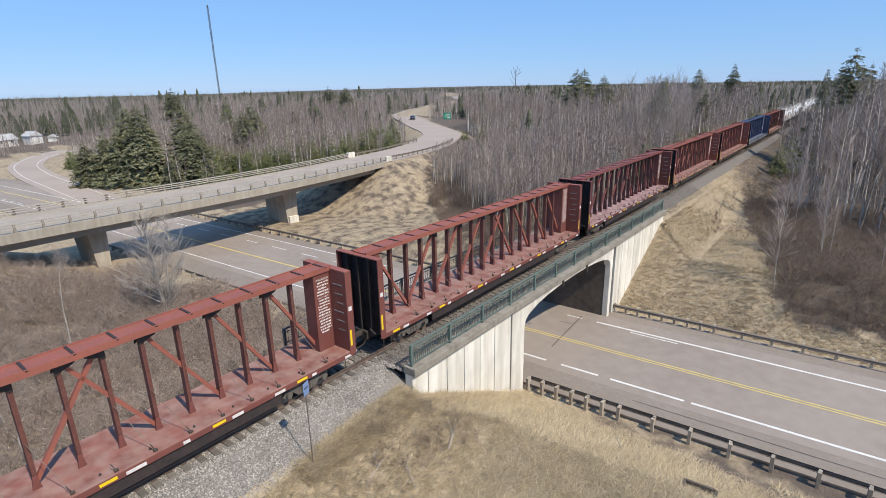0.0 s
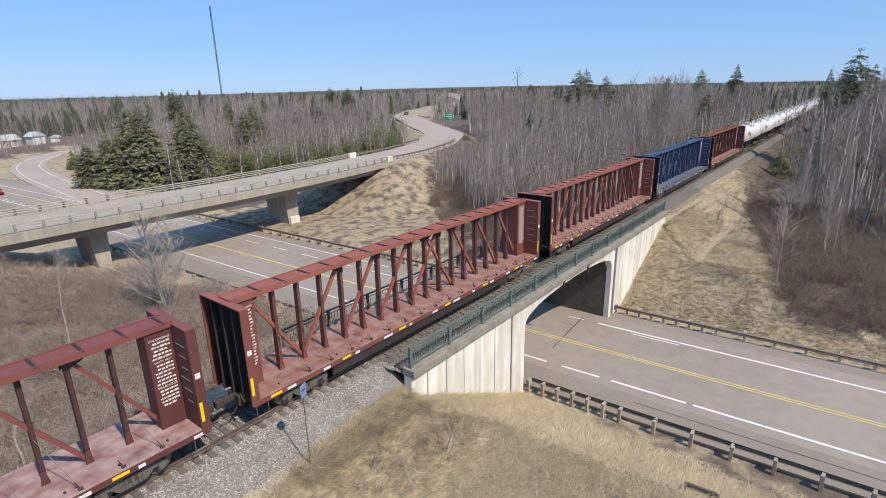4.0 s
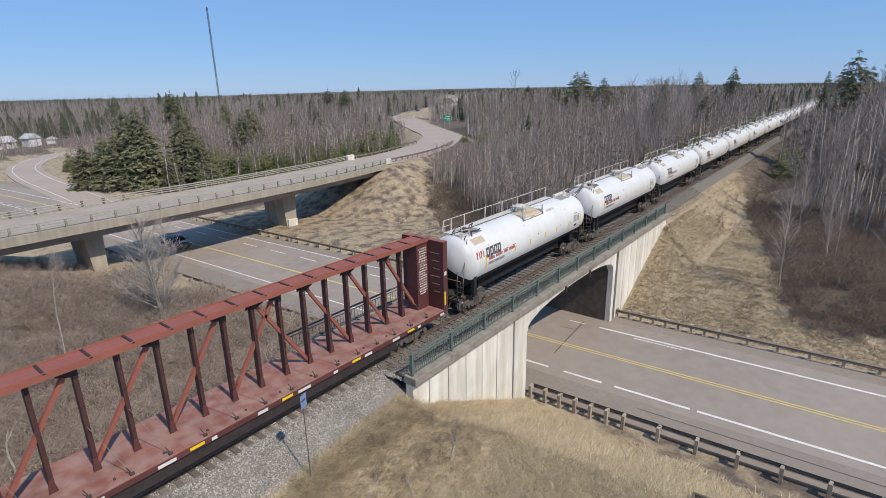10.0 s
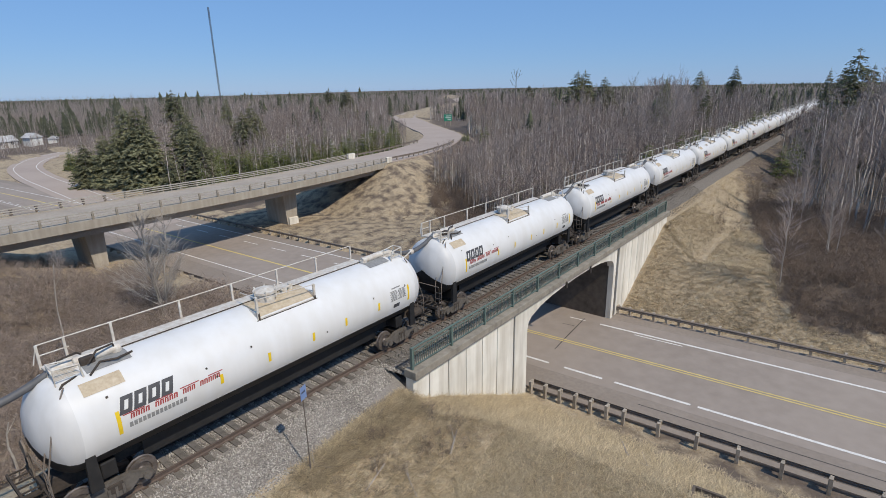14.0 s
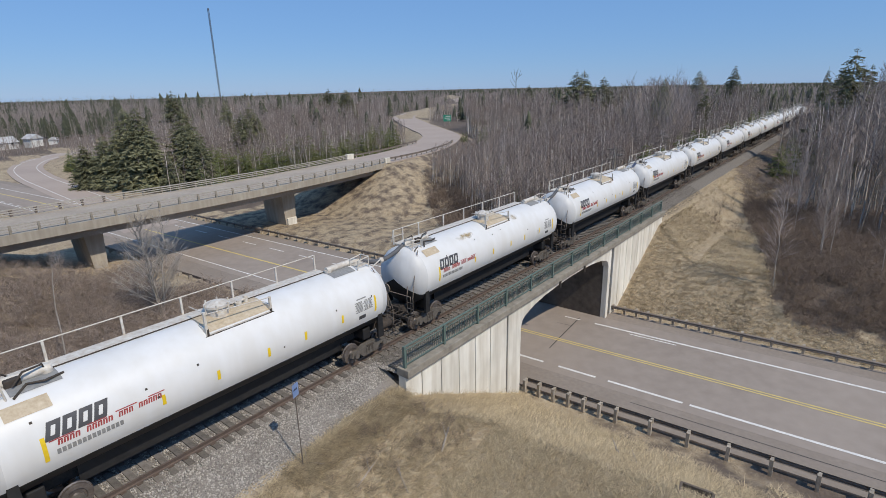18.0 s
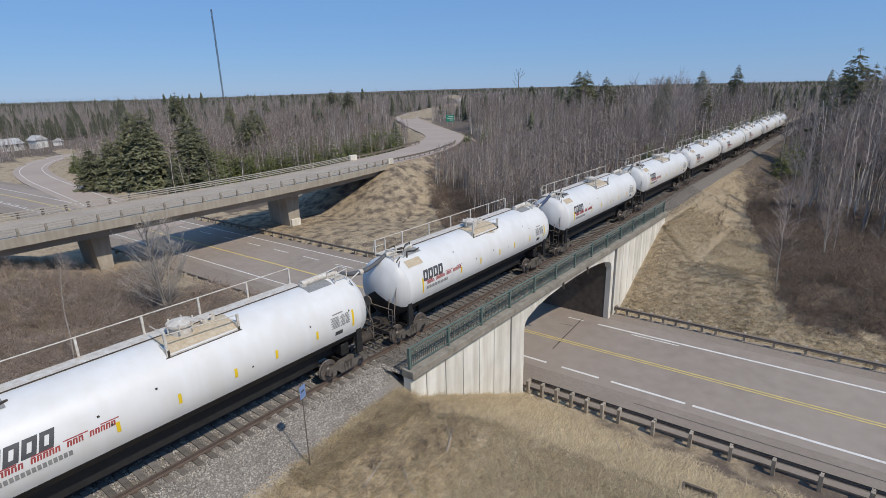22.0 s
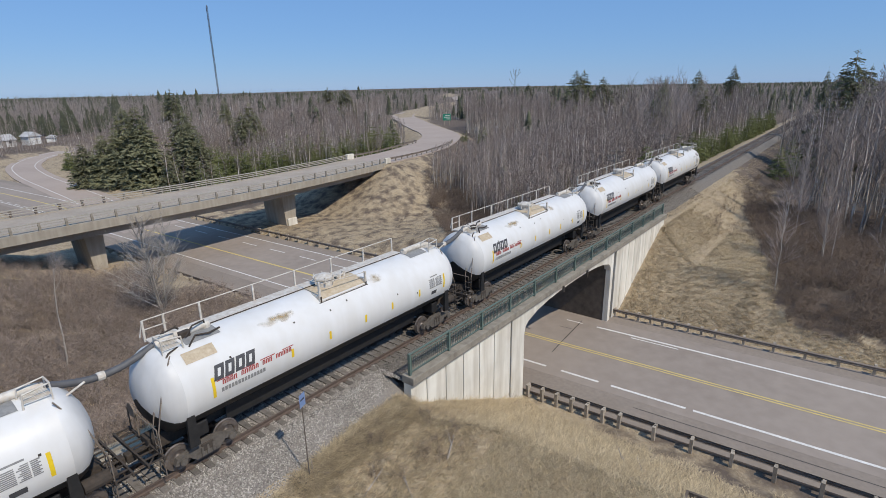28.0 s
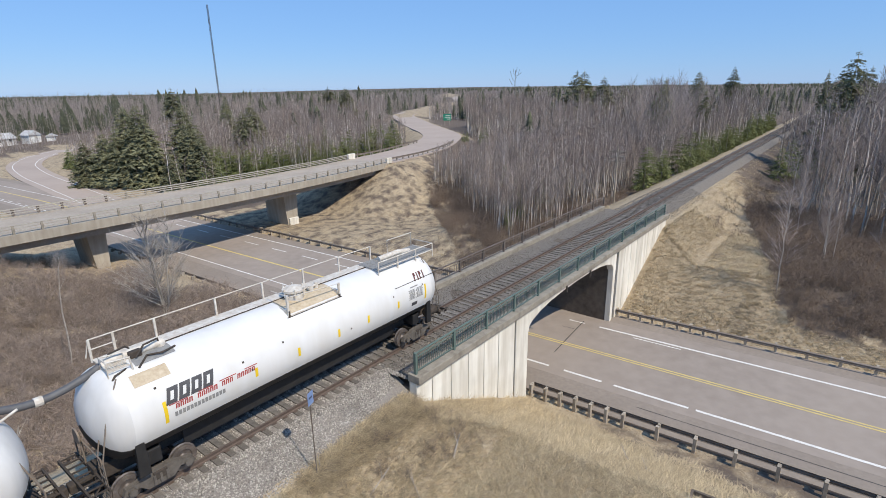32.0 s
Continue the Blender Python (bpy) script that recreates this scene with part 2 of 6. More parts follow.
    # Paler than the near woods: distance haze is put into the colour.
    "far_bare": surf("hazy_distant_bare_woods", (.31, .262, .238), (.235, .196, .178), .02, (.40, .355, .325), .06, .5, .9, bump=0, island=.4),
    "shrub": surf("bare_red_brown_shrub", (.182, .134, .102), (.125, .091, .070), .12, (.26, .20, .152), .6, .4, .9, bump=0, island=.28),
    "needle": surf("spruce_needles", (.195, .196, .108), (.140, .146, .083), .8, (.25, .245, .14), 5, .45, .85, bump=0, rnd=.22),
    "young_needle": surf("bright_young_needles", (.180, .200, .074), (.128, .148, .056), .8, (.24, .25, .10), 5, .45, .85, bump=0, rnd=.2),
    "far_needle": surf("far_conifers", (.066, .074, .045), (.046, .054, .035), .05, (.105, .108, .062), .3, .4, .85, bump=0, island=.25),
    "shrub_pale": surf("bare_mauve_grey_shrub", (.275, .216, .178), (.195, .151, .122), .10, (.36, .30, .255), .5, .45, .9, bump=0, island=.4),
    "weed": surf("brown_dead_weeds", (.20, .15, .105), (.14, .105, .075), .2, (.28, .22, .155), 1.5, .5, .9, bump=0, island=.4),
    "straw": surf("dry_grass_blades", (.465, .370, .230), (.335, .260, .158), .15, (.51, .42, .28), 1.2, .45, .9, bump=0, island=.48),
    "car_red": surf("red_car_paint", (.42, .012, .014), (.40, .012, .014), 1, rough=.28, bump=0, coat=.8),
    "car_grey": surf("dark_grey_car_paint", (.030, .034, .042), (.034, .038, .046), 1, rough=.28, metal=.3, bump=0, coat=.8),
    "car_black": surf("black_car_paint", (.008, .010, .015), (.010, .012, .017), 1, rough=.25, bump=0, coat=.8),
    "glass": surf("dark_car_glass", (.018, .028, .04), (.02, .03, .045), 1, rough=.06, bump=0, coat=.5),
    "tyre": surf("black_tyre_rubber", (.016, .016, .016), (.024, .024, .024), 5, rough=.85, bump=.1),
    "alloy": surf("silver_alloy_rim", (.50, .50, .51), (.40, .40, .41), 5, rough=.35, metal=.7, bump=0),
    "lamp_clear": surf("clear_lamp_lens", (.62, .64, .66), (.55, .57, .6), 8, rough=.15, bump=0, coat=.5),
    "lamp_red": surf("red_lamp_lens", (.35, .015, .015), (.30, .012, .012), 8, rough=.2, bump=0, coat=.5),
    "house_white": surf("white_house_siding", (.72, .72, .70), (.64, .64, .62), .5, rough=.8, bump=.1),
    "roof": surf("pale_metal_roof", (.50, .50, .50), (.42, .42, .42), 1, rough=.9, bump=.2),
}


def ground_material():
    """Straw-coloured dry grass, with leaf litter where the cover attribute says so."""
    m = bpy.data.materials.new("dry_grass_ground")
    m.use_nodes = True
    nt = m.node_tree
    b = nt.nodes["Principled BSDF"]
    b.inputs["Roughness"].default_value = 0.95
    co = nt.nodes.new("ShaderNodeTexCoord")

    def noise_at(s, lo=.35, hi=.65, stretch=None):
        n = nt.nodes.new("ShaderNodeTexNoise")
        n.inputs["Scale"].default_value, n.inputs["Detail"].default_value = s, 6.0
        nt.links.new(co.outputs["Object"], n.inputs["Vector"])
        r = nt.nodes.new("ShaderNodeMapRange")
        r.inputs["From Min"].default_value, r.inputs["From Max"].default_value = lo, hi
        nt.links.new(n.outputs["Fac"], r.inputs["Value"])
        return r.outputs["Result"]

    def mixed(fac, a, bb):
        x = nt.nodes.new("ShaderNodeMix")
        x.data_type = "RGBA"
        nt.links.new(fac, x.inputs["Factor"])
        for sock, v in ((x.inputs[6], a), (x.inputs[7], bb)):
            if isinstance(v, tuple):
                sock.default_value = (*v, 1)
            else:
                nt.links.new(v, sock)
        return x.outputs[2]

    straw = mixed(noise_at(.22), (.42, .332, .216), (.33, .255, .164))
    straw = mixed(noise_at(3.4, .46, .72), straw, (.45, .378, .268))
    straw = mixed(noise_at(2.3, .50, .72), straw, (.245, .185, .118))
    straw = mixed(noise_at(15, .56, .66), straw, (.155, .118, .080))
    straw = mixed(noise_at(11, .58, .70), straw, (.50, .42, .29))
    litter = mixed(noise_at(.5), (.140, .107, .080), (.095, .071, .055))
    litter = mixed(noise_at(3.5, .5, .75), litter, (.145, .112, .089))
    at = nt.nodes.new("ShaderNodeAttribute")
    at.attribute_name = "cover"
    edge = nt.nodes.new("ShaderNodeMath")
    edge.operation = "ADD"
    nt.links.new(at.outputs["Fac"], edge.inputs[0])
    wob = nt.nodes.new("ShaderNodeMapRange")
    wob.inputs["To Min"].default_value, wob.inputs["To Max"].default_value = -.3, .3
    nt.links.new(noise_at(.7), wob.inputs["Value"])
    nt.links.new(wob.outputs["Result"], edge.inputs[1])
    sharp = nt.nodes.new("ShaderNodeMapRange")
    sharp.inputs["From Min"].default_value, sharp.inputs["From Max"].default_value = .3, .7
    nt.links.new(edge.outputs[0], sharp.inputs["Value"])
    nt.links.new(mixed(sharp.outputs["Result"], straw, litter), b.inputs["Base Color"])
    n = nt.nodes.new("ShaderNodeTexNoise")
    n.inputs["Scale"].default_value, n.inputs["Detail"].default_value = 6, 8
    nt.links.new(co.outputs["Object"], n.inputs["Vector"])
    k = nt.nodes.new("ShaderNodeBump")
    k.inputs["Strength"].default_value, k.inputs["Distance"].default_value = .8, .08
    nt.links.new(n.outputs["Fac"], k.inputs["Height"])
    nt.links.new(k.outputs["Normal"], b.inputs["Normal"])
    return m


def stain_material():
    """Tan grime that thins out towards the rim of its patch."""
    m = bpy.data.materials.new("tan_stain_on_white_paint")
    m.use_nodes = True
    nt = m.node_tree
    b = nt.nodes["Principled BSDF"]
    b.inputs["Roughness"].default_value = .5
    co, at, n, mul, edge = (nt.nodes.new("ShaderNode" + k) for k in ("TexCoord", "Attribute", "TexNoise", "Math", "MapRange"))
    at.attribute_name = "dirt"
    n.inputs["Scale"].default_value, n.inputs["Detail"].default_value = 3.2, 6.0
    nt.links.new(co.outputs["Object"], n.inputs["Vector"])
    mul.operation = "MULTIPLY"
    nt.links.new(n.outputs["Fac"], mul.inputs[0])
    nt.links.new(at.outputs["Fac"], mul.inputs[1])
    edge.inputs["From Min"].default_value, edge.inputs["From Max"].default_value = .16, .62
    edge.inputs["To Max"].default_value = .85
    nt.links.new(mul.outputs[0], edge.inputs["Value"])
    b.inputs["Base Color"].default_value = (.40, .29, .13, 1)
    nt.links.new(edge.outputs["Result"], b.inputs["Alpha"])
    return m


M["rust_stain"] = stain_material()


# ---------------------------------------------------------------- building tools
class Shape:
    """Collects faces for one mesh."""

    def __init__(self):
        self.v, self.f = [], []

    def add(self, verts, faces):
        n = len(self.v)
        self.v += [tuple(p) for p in verts]
        self.f += [tuple(i + n for i in f) for f in faces]
        return self

    def box(self, lo, hi, m=None):
        p = [Vector((x, y, z)) for x in (lo[0], hi[0]) for y in (lo[1], hi[1]) for z in (lo[2], hi[2])]
        if m is not None:
            p = [m @ q for q in p]
        return self.add(p, [(0, 1, 3, 2), (4, 6, 7, 5), (0, 4, 5, 1), (2, 3, 7, 6), (0, 2, 6, 4), (1, 5, 7, 3)])

    def rounded(self, lo, hi, r):
        """A box with its edges cut back by r."""
        bm = bmesh.new()
        bmesh.ops.create_cube(bm, size=1)
        for q in bm.verts:
            q.co = Vector([lo[i] if q.co[i] < 0 else hi[i] for i in range(3)])
        bmesh.ops.bevel(bm, geom=bm.edges[:], offset=r, segments=2, affect="EDGES", profile=.5)
        bm.verts.index_update()
        self.add([q.co for q in bm.verts], [[q.index for q in f.verts] for f in bm.faces])
        bm.free()
        return self

    def rod(self, a, b, r0, r1=None, n=8, caps=True):
        a, b = Vector(a), Vector(b)
        r1 = r0 if r1 is None else r1
        q = (b - a).to_track_quat("Z", "Y")
        ring = [q @ Vector((math.cos(2 * math.pi * i / n), math.sin(2 * math.pi * i / n), 0)) for i in range(n)]
        faces = [(i, (i + 1) % n, n + (i + 1) % n, n + i) for i in range(n)]
        if caps:
            faces += [tuple(range(n - 1, -1, -1)), tuple(range(n, 2 * n))]
        return self.add([a + p * r0 for p in ring] + [b + p * r1 for p in ring], faces)

    def pipe(self, points, r, n=6):
        """One bent tube through the points."""
        pts = [Vector(q) for q in points]
        rows = []
        for i, q in enumerate(pts):
            d = (pts[min(i + 1, len(pts) - 1)] - pts[max(i - 1, 0)]).normalized()
            side = d.cross(Vector((0.02, 0.05, 1))).normalized()
            up = side.cross(d)
            rows.append((lambda q, side, up: lambda a: q + side * (r * math.cos(a)) + up * (r * math.sin(a)))(q, side, up))
        return self.sweep([2 * math.pi * i / n for i in range(n)], rows)

    def sweep(self, profile, rows, closed=True):
        """profile: points; rows: functions that place each profile point."""
        k = len(profile)
        verts = [place(p) for place in rows for p in profile]
        faces = [(r * k + i, r * k + (i + 1) % k, (r + 1) * k + (i + 1) % k, (r + 1) * k + i) for r in range(len(rows) - 1) for i in range(k if closed else k - 1)]
        if closed:
            faces += [tuple(range(k - 1, -1, -1)), tuple((len(rows) - 1) * k + i for i in range(k))]
        return self.add(verts, faces)

    def prism(self, outline, axis, lo, hi):
        """An outline in the plane square to the axis, drawn out from lo to hi."""
        def place(v):
            return lambda p: {"x": (v, p[0], p[1]), "y": (p[0], v, p[1]), "z": (p[0], p[1], v)}[axis]
        return self.sweep(outline, [place(lo), place(hi)])

    def mesh(self, name, mat, smooth=0):
        me = bpy.data.meshes.new(name)
        me.from_pydata(self.v, [], self.f)
        bm = bmesh.new()
        bm.from_mesh(me)
        bmesh.ops.recalc_face_normals(bm, faces=bm.faces)
        bm.to_mesh(me)
        bm.free()
        me.materials.append(M[mat] if isinstance(mat, str) else mat)
        if smooth:
            me.shade_smooth()
            me.set_sharp_from_angle(angle=radians(smooth))
        return me


def part(name, shape, mat, parent, label="", smooth=0):
    ob = new(name, shape if isinstance(shape, bpy.types.Mesh) else shape.mesh(name, mat, smooth))
    ob.parent = parent
    if label:
        ob["label"] = label
    return ob


def thing(name, label, category, group="", m=None):
    ob = tagged(new(name), label, category, group)
    if m is not None:
        ob.matrix_world = m
    return ob


def setting(name, shape, mat, label="", smooth=0):
    return tagged(new(name, shape.mesh(name, mat, smooth)), label, kind="structure")


def raw_mesh(name, verts, tris, mat):
    """A triangle mesh straight from arrays."""
    me = bpy.data.meshes.new(name)
    verts, tris = np.asarray(verts, np.float32), np.asarray(tris, np.int32)
    me.vertices.add(len(verts))
    me.vertices.foreach_set("co", verts.ravel())
    me.loops.add(tris.size)
    me.loops.foreach_set("vertex_index", tris.ravel())
    me.polygons.add(len(tris))
    me.polygons.foreach_set("loop_start", np.arange(0, tris.size, 3, dtype=np.int32))
    me.update(calc_edges=True)
    me.materials.append(M[mat])
    return me


def scatter(name, templates, places, mat, label, category):
    """Many small pieces in one mesh: places are (template, x, y, z, turn, scale, lean_x, lean_y)."""
    vs, fs, base = [], [], 0
    for k, x, y, z, turn, s, lx, ly in places:
        v, f = templates[k]
        c, d = math.cos(turn), math.sin(turn)
        w = np.empty_like(v)
        w[:, 0] = (v[:, 0] * c - v[:, 1] * d) * s + x + lx * v[:, 2] * s
        w[:, 1] = (v[:, 0] * d + v[:, 1] * c) * s + y + ly * v[:, 2] * s
        w[:, 2] = v[:, 2] * s + z
        vs.append(w)
        fs.append(f + base)
        base += len(v)
    ob = new(name, raw_mesh(name, np.concatenate(vs), np.concatenate(fs), mat))
    return tagged(ob, label, category, kind="stuff")


# ---------------------------------------------------------------- plan
def road_x(y):
    """The yellow line of the highway, which runs along y."""
    return 33.55 - 0.05 * y - max(0.0, y - 70) ** 2 * 0.0006


def deck_y(x):
    """The near edge of the road bridge, which runs along x."""
    return 40.4 + max(0.0, x - 28) ** 2 * 0.003


UPPER = [(-260, 44.8), (-60, 44.8), (20, 44.8), (40, 45.2), (55, 47.0), (66, 48.9), (77, 51.2), (88.5, 55.4), (104, 64.5), (114.5, 74.3), (125, 87), (145, 110), (178, 144), (223, 175), (272, 200), (340, 235), (470, 330), (700, 520)]
RAMP = [(31.5, 60), (33.0, 80), (34.4, 92), (35.8, 112), (37.6, 135), (42, 158), (52, 178), (70, 196), (100, 216), (150, 240)]
ROAD_Z, RAIL_Y, TIE_Z = -6.2, 0.75, -0.17


def away(x, y, line):
    best = 1e9
    for (ax, ay), (bx, by) in zip(line, line[1:]):
        dx, dy = bx - ax, by - ay
        k = min(1, max(0, ((x - ax) * dx + (y - ay) * dy) / (dx * dx + dy * dy)))
        best = min(best, math.hypot(x - ax - k * dx, y - ay - k * dy))
    return best


def natural(x, y):
    d = x - road_x(y)
    if d < 0:
        z = -2.6 if y < 3 else -5.3
    elif y < 0:
        z = -3.0
    elif y < 48:
        z = -3.6 - 2.2 * min(1, max(0, (y - 18) / 9)) * min(1, max(0, (66 - x) / 8))
    else:
        z = -5.9 + 4.5 * min(1, max(0, (x - 60) / 70))
    r = math.hypot(x, y)
    far = min(1, max(0, (r - 180) / 500))
    hill = 2.0 * noise.noise(Vector((x * .0012, y * .0012, 3)))
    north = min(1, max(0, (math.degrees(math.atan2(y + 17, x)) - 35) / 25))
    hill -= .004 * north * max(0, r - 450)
    return z + far * (-5.4 - z + hill) + 0.22 * noise.noise(Vector((x * .12, y * .12, 0))) + 0.07 * noise.noise(Vector((x * .7, y * .7, 0)))


def ground_z(x, y):
    z = natural(x, y)
    bank = -0.85 - max(0, abs(y) - 3.4) * 0.5
    if x < 560:
        z = max(z, bank)
    if y > 20 and (x < 3 or x > 62.8):
        gap = away(x, y, UPPER)
        z = max(z, 0.12 - max(0, gap - 5.6) * 0.5)
    elif y > 20:
        # end slopes under the road bridge
        for ex, way in ((3, 1), (63.2, -1)):
            over = (x - ex) * way
            gap = max(0, abs(y - (deck_y(x) + 4.5)) - 5)
            z = max(z, 0.0 - math.hypot(max(0, over) * (.36 if way > 0 else .45), gap * .5))
    if -750 < y < 420:
        d = x - road_x(y)
        cut = max(0, -d - 7.5 - 1.0 * min(1, max(0, (-3.2 - y) / 1.5)), d - 7.5) if d < 0 or y < 75 else max(0, min(d - 7.5, away(x, y, RAMP) - 4.5))
        if y > 70 and d > 0:
            cut = min(cut, max(0, away(x, y, RAMP) - 4.6))
        z = min(z, -6.38 + cut * 0.5 + 0.12 * min(1, cut) * noise.noise(Vector((x * .4, y * .4, 5))))
    return z


def cover(x, y):
    """1 where bare shrubs and leaf litter take over from grass."""
    d = x - road_x(y)
    if d < 0 and 5 < y < 60:
        return 0.78 if x < road_x(y) - 11 and abs(y) > 6.5 and y < 39 else 0.15
    if d < 0 and y < -3.5:
        return (.26 + .30 * min(1, max(0, (-7.5 - y) / 5))) * min(1, max(0, (d + 12.8) / 3)) + .2 * min(1, max(0, (-13.5 - y) / 3))
    if d > 0 and y < 0:
        return min(1, max(0, (-14 + (x - 47) * .25 - y) / 2.5 + .5)) * min(1, max(0, (x - 43) / 3))
    if d > 0 and y < 60:
        return min(1, max(0, (y - 6.5) / 2)) * (.95 if x > 44 + max(0, y - 12) * 1.0 else .6 if x > 40 + max(0, y - 12) * 1.0 else .42)
    if y > 60 and (away(x, y, RAMP) < 10 or away(x, y, UPPER) < 9):
        return 0.25
    if math.hypot(x, y) > 60 and d > 12:
        return 1.0
    return 1.0 if math.hypot(x, y) > 140 else 0.0


def lines(lo, hi, fine_lo, fine_hi, step, grow=1.18):
    out, v, s = [], fine_lo, step
    while v > lo:
        s *= grow
        v -= s
        out.append(v)
    out = out[::-1]
    n = round((fine_hi - fine_lo) / step)
    out += [fine_lo + (fine_hi - fine_lo) * i / n for i in range(n + 1)]
    v, s = fine_hi, step
    while v < hi:
        s *= grow
        v += s
        out.append(v)
    return out


def build_ground():
    xs, ys = lines(-2600, 3200, -12, 96, 1.0, 1.1), lines(-2600, 3200, -32, 66, 1.0, 1.1)
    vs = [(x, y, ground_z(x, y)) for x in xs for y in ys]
    n = len(ys)
    fs = [(i * n + j, (i + 1) * n + j, (i + 1) * n + j + 1, i * n + j + 1) for i in range(len(xs) - 1) for j in range(n - 1)]
    me = bpy.data.meshes.new("ground")
    me.from_pydata(vs, [], fs)
    at = me.attributes.new("cover", "FLOAT", "POINT")
    at.data.foreach_set("value", [cover(x, y) for x, y, _ in vs])
    me.materials.append(ground_material())
    me.shade_smooth()
    tagged(new("ground", me), "dry straw-coloured grass and brown leaf litter", "ground", kind="structure")


build_ground()


# ---------------------------------------------------------------- roads
def strip(shape, line, left, right, z, thick=0.0):
    """A ribbon along a line of (x, y), between two offsets to its left."""
    rows = []
    for i, (x, y) in enumerate(line):
        ax, ay = line[max(0, i - 1)]
        bx, by = line[min(len(line) - 1, i + 1)]
        l = math.hypot(bx - ax, by - ay)
        nx, ny = -(by - ay) / l, (bx - ax) / l
        zz = z(x, y) if callable(z) else z
        p = [(x + nx * o, y + ny * o, zz) for o in (left, right)]
        if thick:
            p += [(x + nx * right, y + ny * right, zz - thick), (x + nx * left, y + ny * left, zz - thick)]
        rows.append(p)
    k = len(rows[0])
    shape.add([p for r in rows for p in r], [(r * k + i, r * k + (i + 1) % k, (r + 1) * k + (i + 1) % k, (r + 1) * k + i) for r in range(len(rows) - 1) for i in (range(k) if thick else range(1))])
    return shape


def smooth_line(pts, n=8):
    out = []
    for i in range(len(pts) - 1):
        p = [Vector(pts[max(0, min(len(pts) - 1, j))]) for j in (i - 1, i, i + 1, i + 2)]
        for k in range(n):
            t = k / n
            q = .5 * ((2 * p[1]) + (p[2] - p[0]) * t + (2 * p[0] - 5 * p[1] + 4 * p[2] - p[3]) * t * t + (3 * p[1] - p[0] - 3 * p[2] + p[3]) * t ** 3)
            out.append((q.x, q.y))
    return out + [pts[-1]]


def road_line(y0, y1, step=3.0):
    n = max(1, round((y1 - y0) / step))
    return [(road_x(y0 + (y1 - y0) * i / n), y0 + (y1 - y0) * i / n) for i in range(n + 1)]


LONG = road_line(-740, -60, 20)[:-1] + road_line(-60, 160, 3) + road_line(170, 400, 10)
setting("road_highway", strip(Shape(), LONG, 4.6, -5.6, ROAD_Z, .25), "asphalt", "faded grey two-lane highway asphalt")
setting("road_shoulder", strip(strip(Shape(), LONG, 7.1, 4.6, ROAD_Z - .004, .2), LONG, -5.6, -7.2, ROAD_Z - .004, .2), "shoulder", "dusty sealed highway shoulder")
RAMP_S, UPPER_S = smooth_line(RAMP), smooth_line(UPPER)
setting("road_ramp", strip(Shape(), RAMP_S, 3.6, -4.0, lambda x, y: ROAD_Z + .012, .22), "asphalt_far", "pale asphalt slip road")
FAR_UPPER = [(63.3, 48.4)] + [p for p in UPPER_S if p[0] > 64]
NEAR_UPPER = [p for p in UPPER_S if p[0] < 4]


def upper_z(x, y):
    return 0.294 - min(2.2, max(0, (x - 150) * .012))


setting("road_upper", strip(strip(Shape(), FAR_UPPER, 4.9, -4.6, upper_z, .3), NEAR_UPPER, 4.3, -4.3, .3, .3), "asphalt_far", "pale winding upper road")


def paint(name, pieces, mat, label):
    s = Shape()
    for line, off, w, z in pieces:
        strip(s, line, off + w / 2, off - w / 2, z)
    setting(name, s, mat, label)


PZ = ROAD_Z + .008
paint("trim_white_line", [(road_line(-300, -12, 4), 3.72, .20, PZ)] + [(road_line(a, b, 1), 3.72, .20, PZ) for a, b in ((-11.6, -7.1), (-6.3, -3.7), (-2.6, -.7), (3, 14))]
      + [(road_line(14, 130, 4), 3.62, .15, PZ), (road_line(-300, -3.4, 4), -4.15, .20, PZ), (road_line(-2.2, -.9, 1), -4.15, .12, PZ), (road_line(-9.6, -6.2, 1), -3.75, .12, PZ), (road_line(20, 92, 4), -5.55, .15, PZ),
         ([(31.9, 86.5), (31.0, 98), (29.6, 112), (28.0, 128), (25.5, 150)], 0, .17, PZ + .012)]
      + [(road_line(18 + 5.4 * i, 20.7 + 5.4 * i, 1), -3.55, .13, PZ) for i in range(14)] + [(road_line(85 + 3.6 * i, 87 + 3.6 * i, 1), 3.1, .12, PZ) for i in range(8)]
      + [([p for p in RAMP_S if p[1] > 88], 2.2, .15, PZ + .012), ([p for p in RAMP_S if p[1] > 80], -2.6, .15, PZ + .012)], "white_line", "worn white road markings")
paint("trim_yellow_line", [(road_line(-300, 14, 4), .14, .13, PZ), (road_line(-300, 14, 4), -.14, .13, PZ), (road_line(14, 130, 4), 0, .24, PZ)], "yellow_line", "worn yellow centre markings")
paint("trim_road_joint", [([(32.0, -2.2), (34.5, -2.0), (38.2, -1.75)], 0, .07, PZ - .002), ([(36.3, -.7), (36.4, -1.8)], 0, .05, PZ - .002), (road_line(-80, -9, 6), 5.35, .05, ROAD_Z + .004)], "tar", "black tar-sealed road joints")


# ---------------------------------------------------------------- guard rails
BEAM = [(0, .0), (.035, .03), (.075, .06), (.075, .10), (.03, .13), (.03, .17), (.075, .20), (.075, .24), (.035, .27), (0, .30), (-.006, .30), (.026, .265), (.066, .235), (.066, .205), (.02, .175), (.02, .125), (.066, .095), (.066, .065), (.026, .035), (-.006, 0)]
_post = Shape().rounded((-.10, -.09, -.9), (.10, .09, .70), .015).mesh("post", "timber")
_block = Shape().rounded((-.09, -.075, .36), (.09, .075, .69), .01).mesh("spacer_block", "timber")


def guard_rail(line_x, y0, y1, face, label, tight=0, side=0):
    """face: +1 when the beam looks towards +x."""
    g = thing("guard_rail", label, "guard rail", "highway guard rails")
    n = max(2, round((y1 - y0) / 1.905))
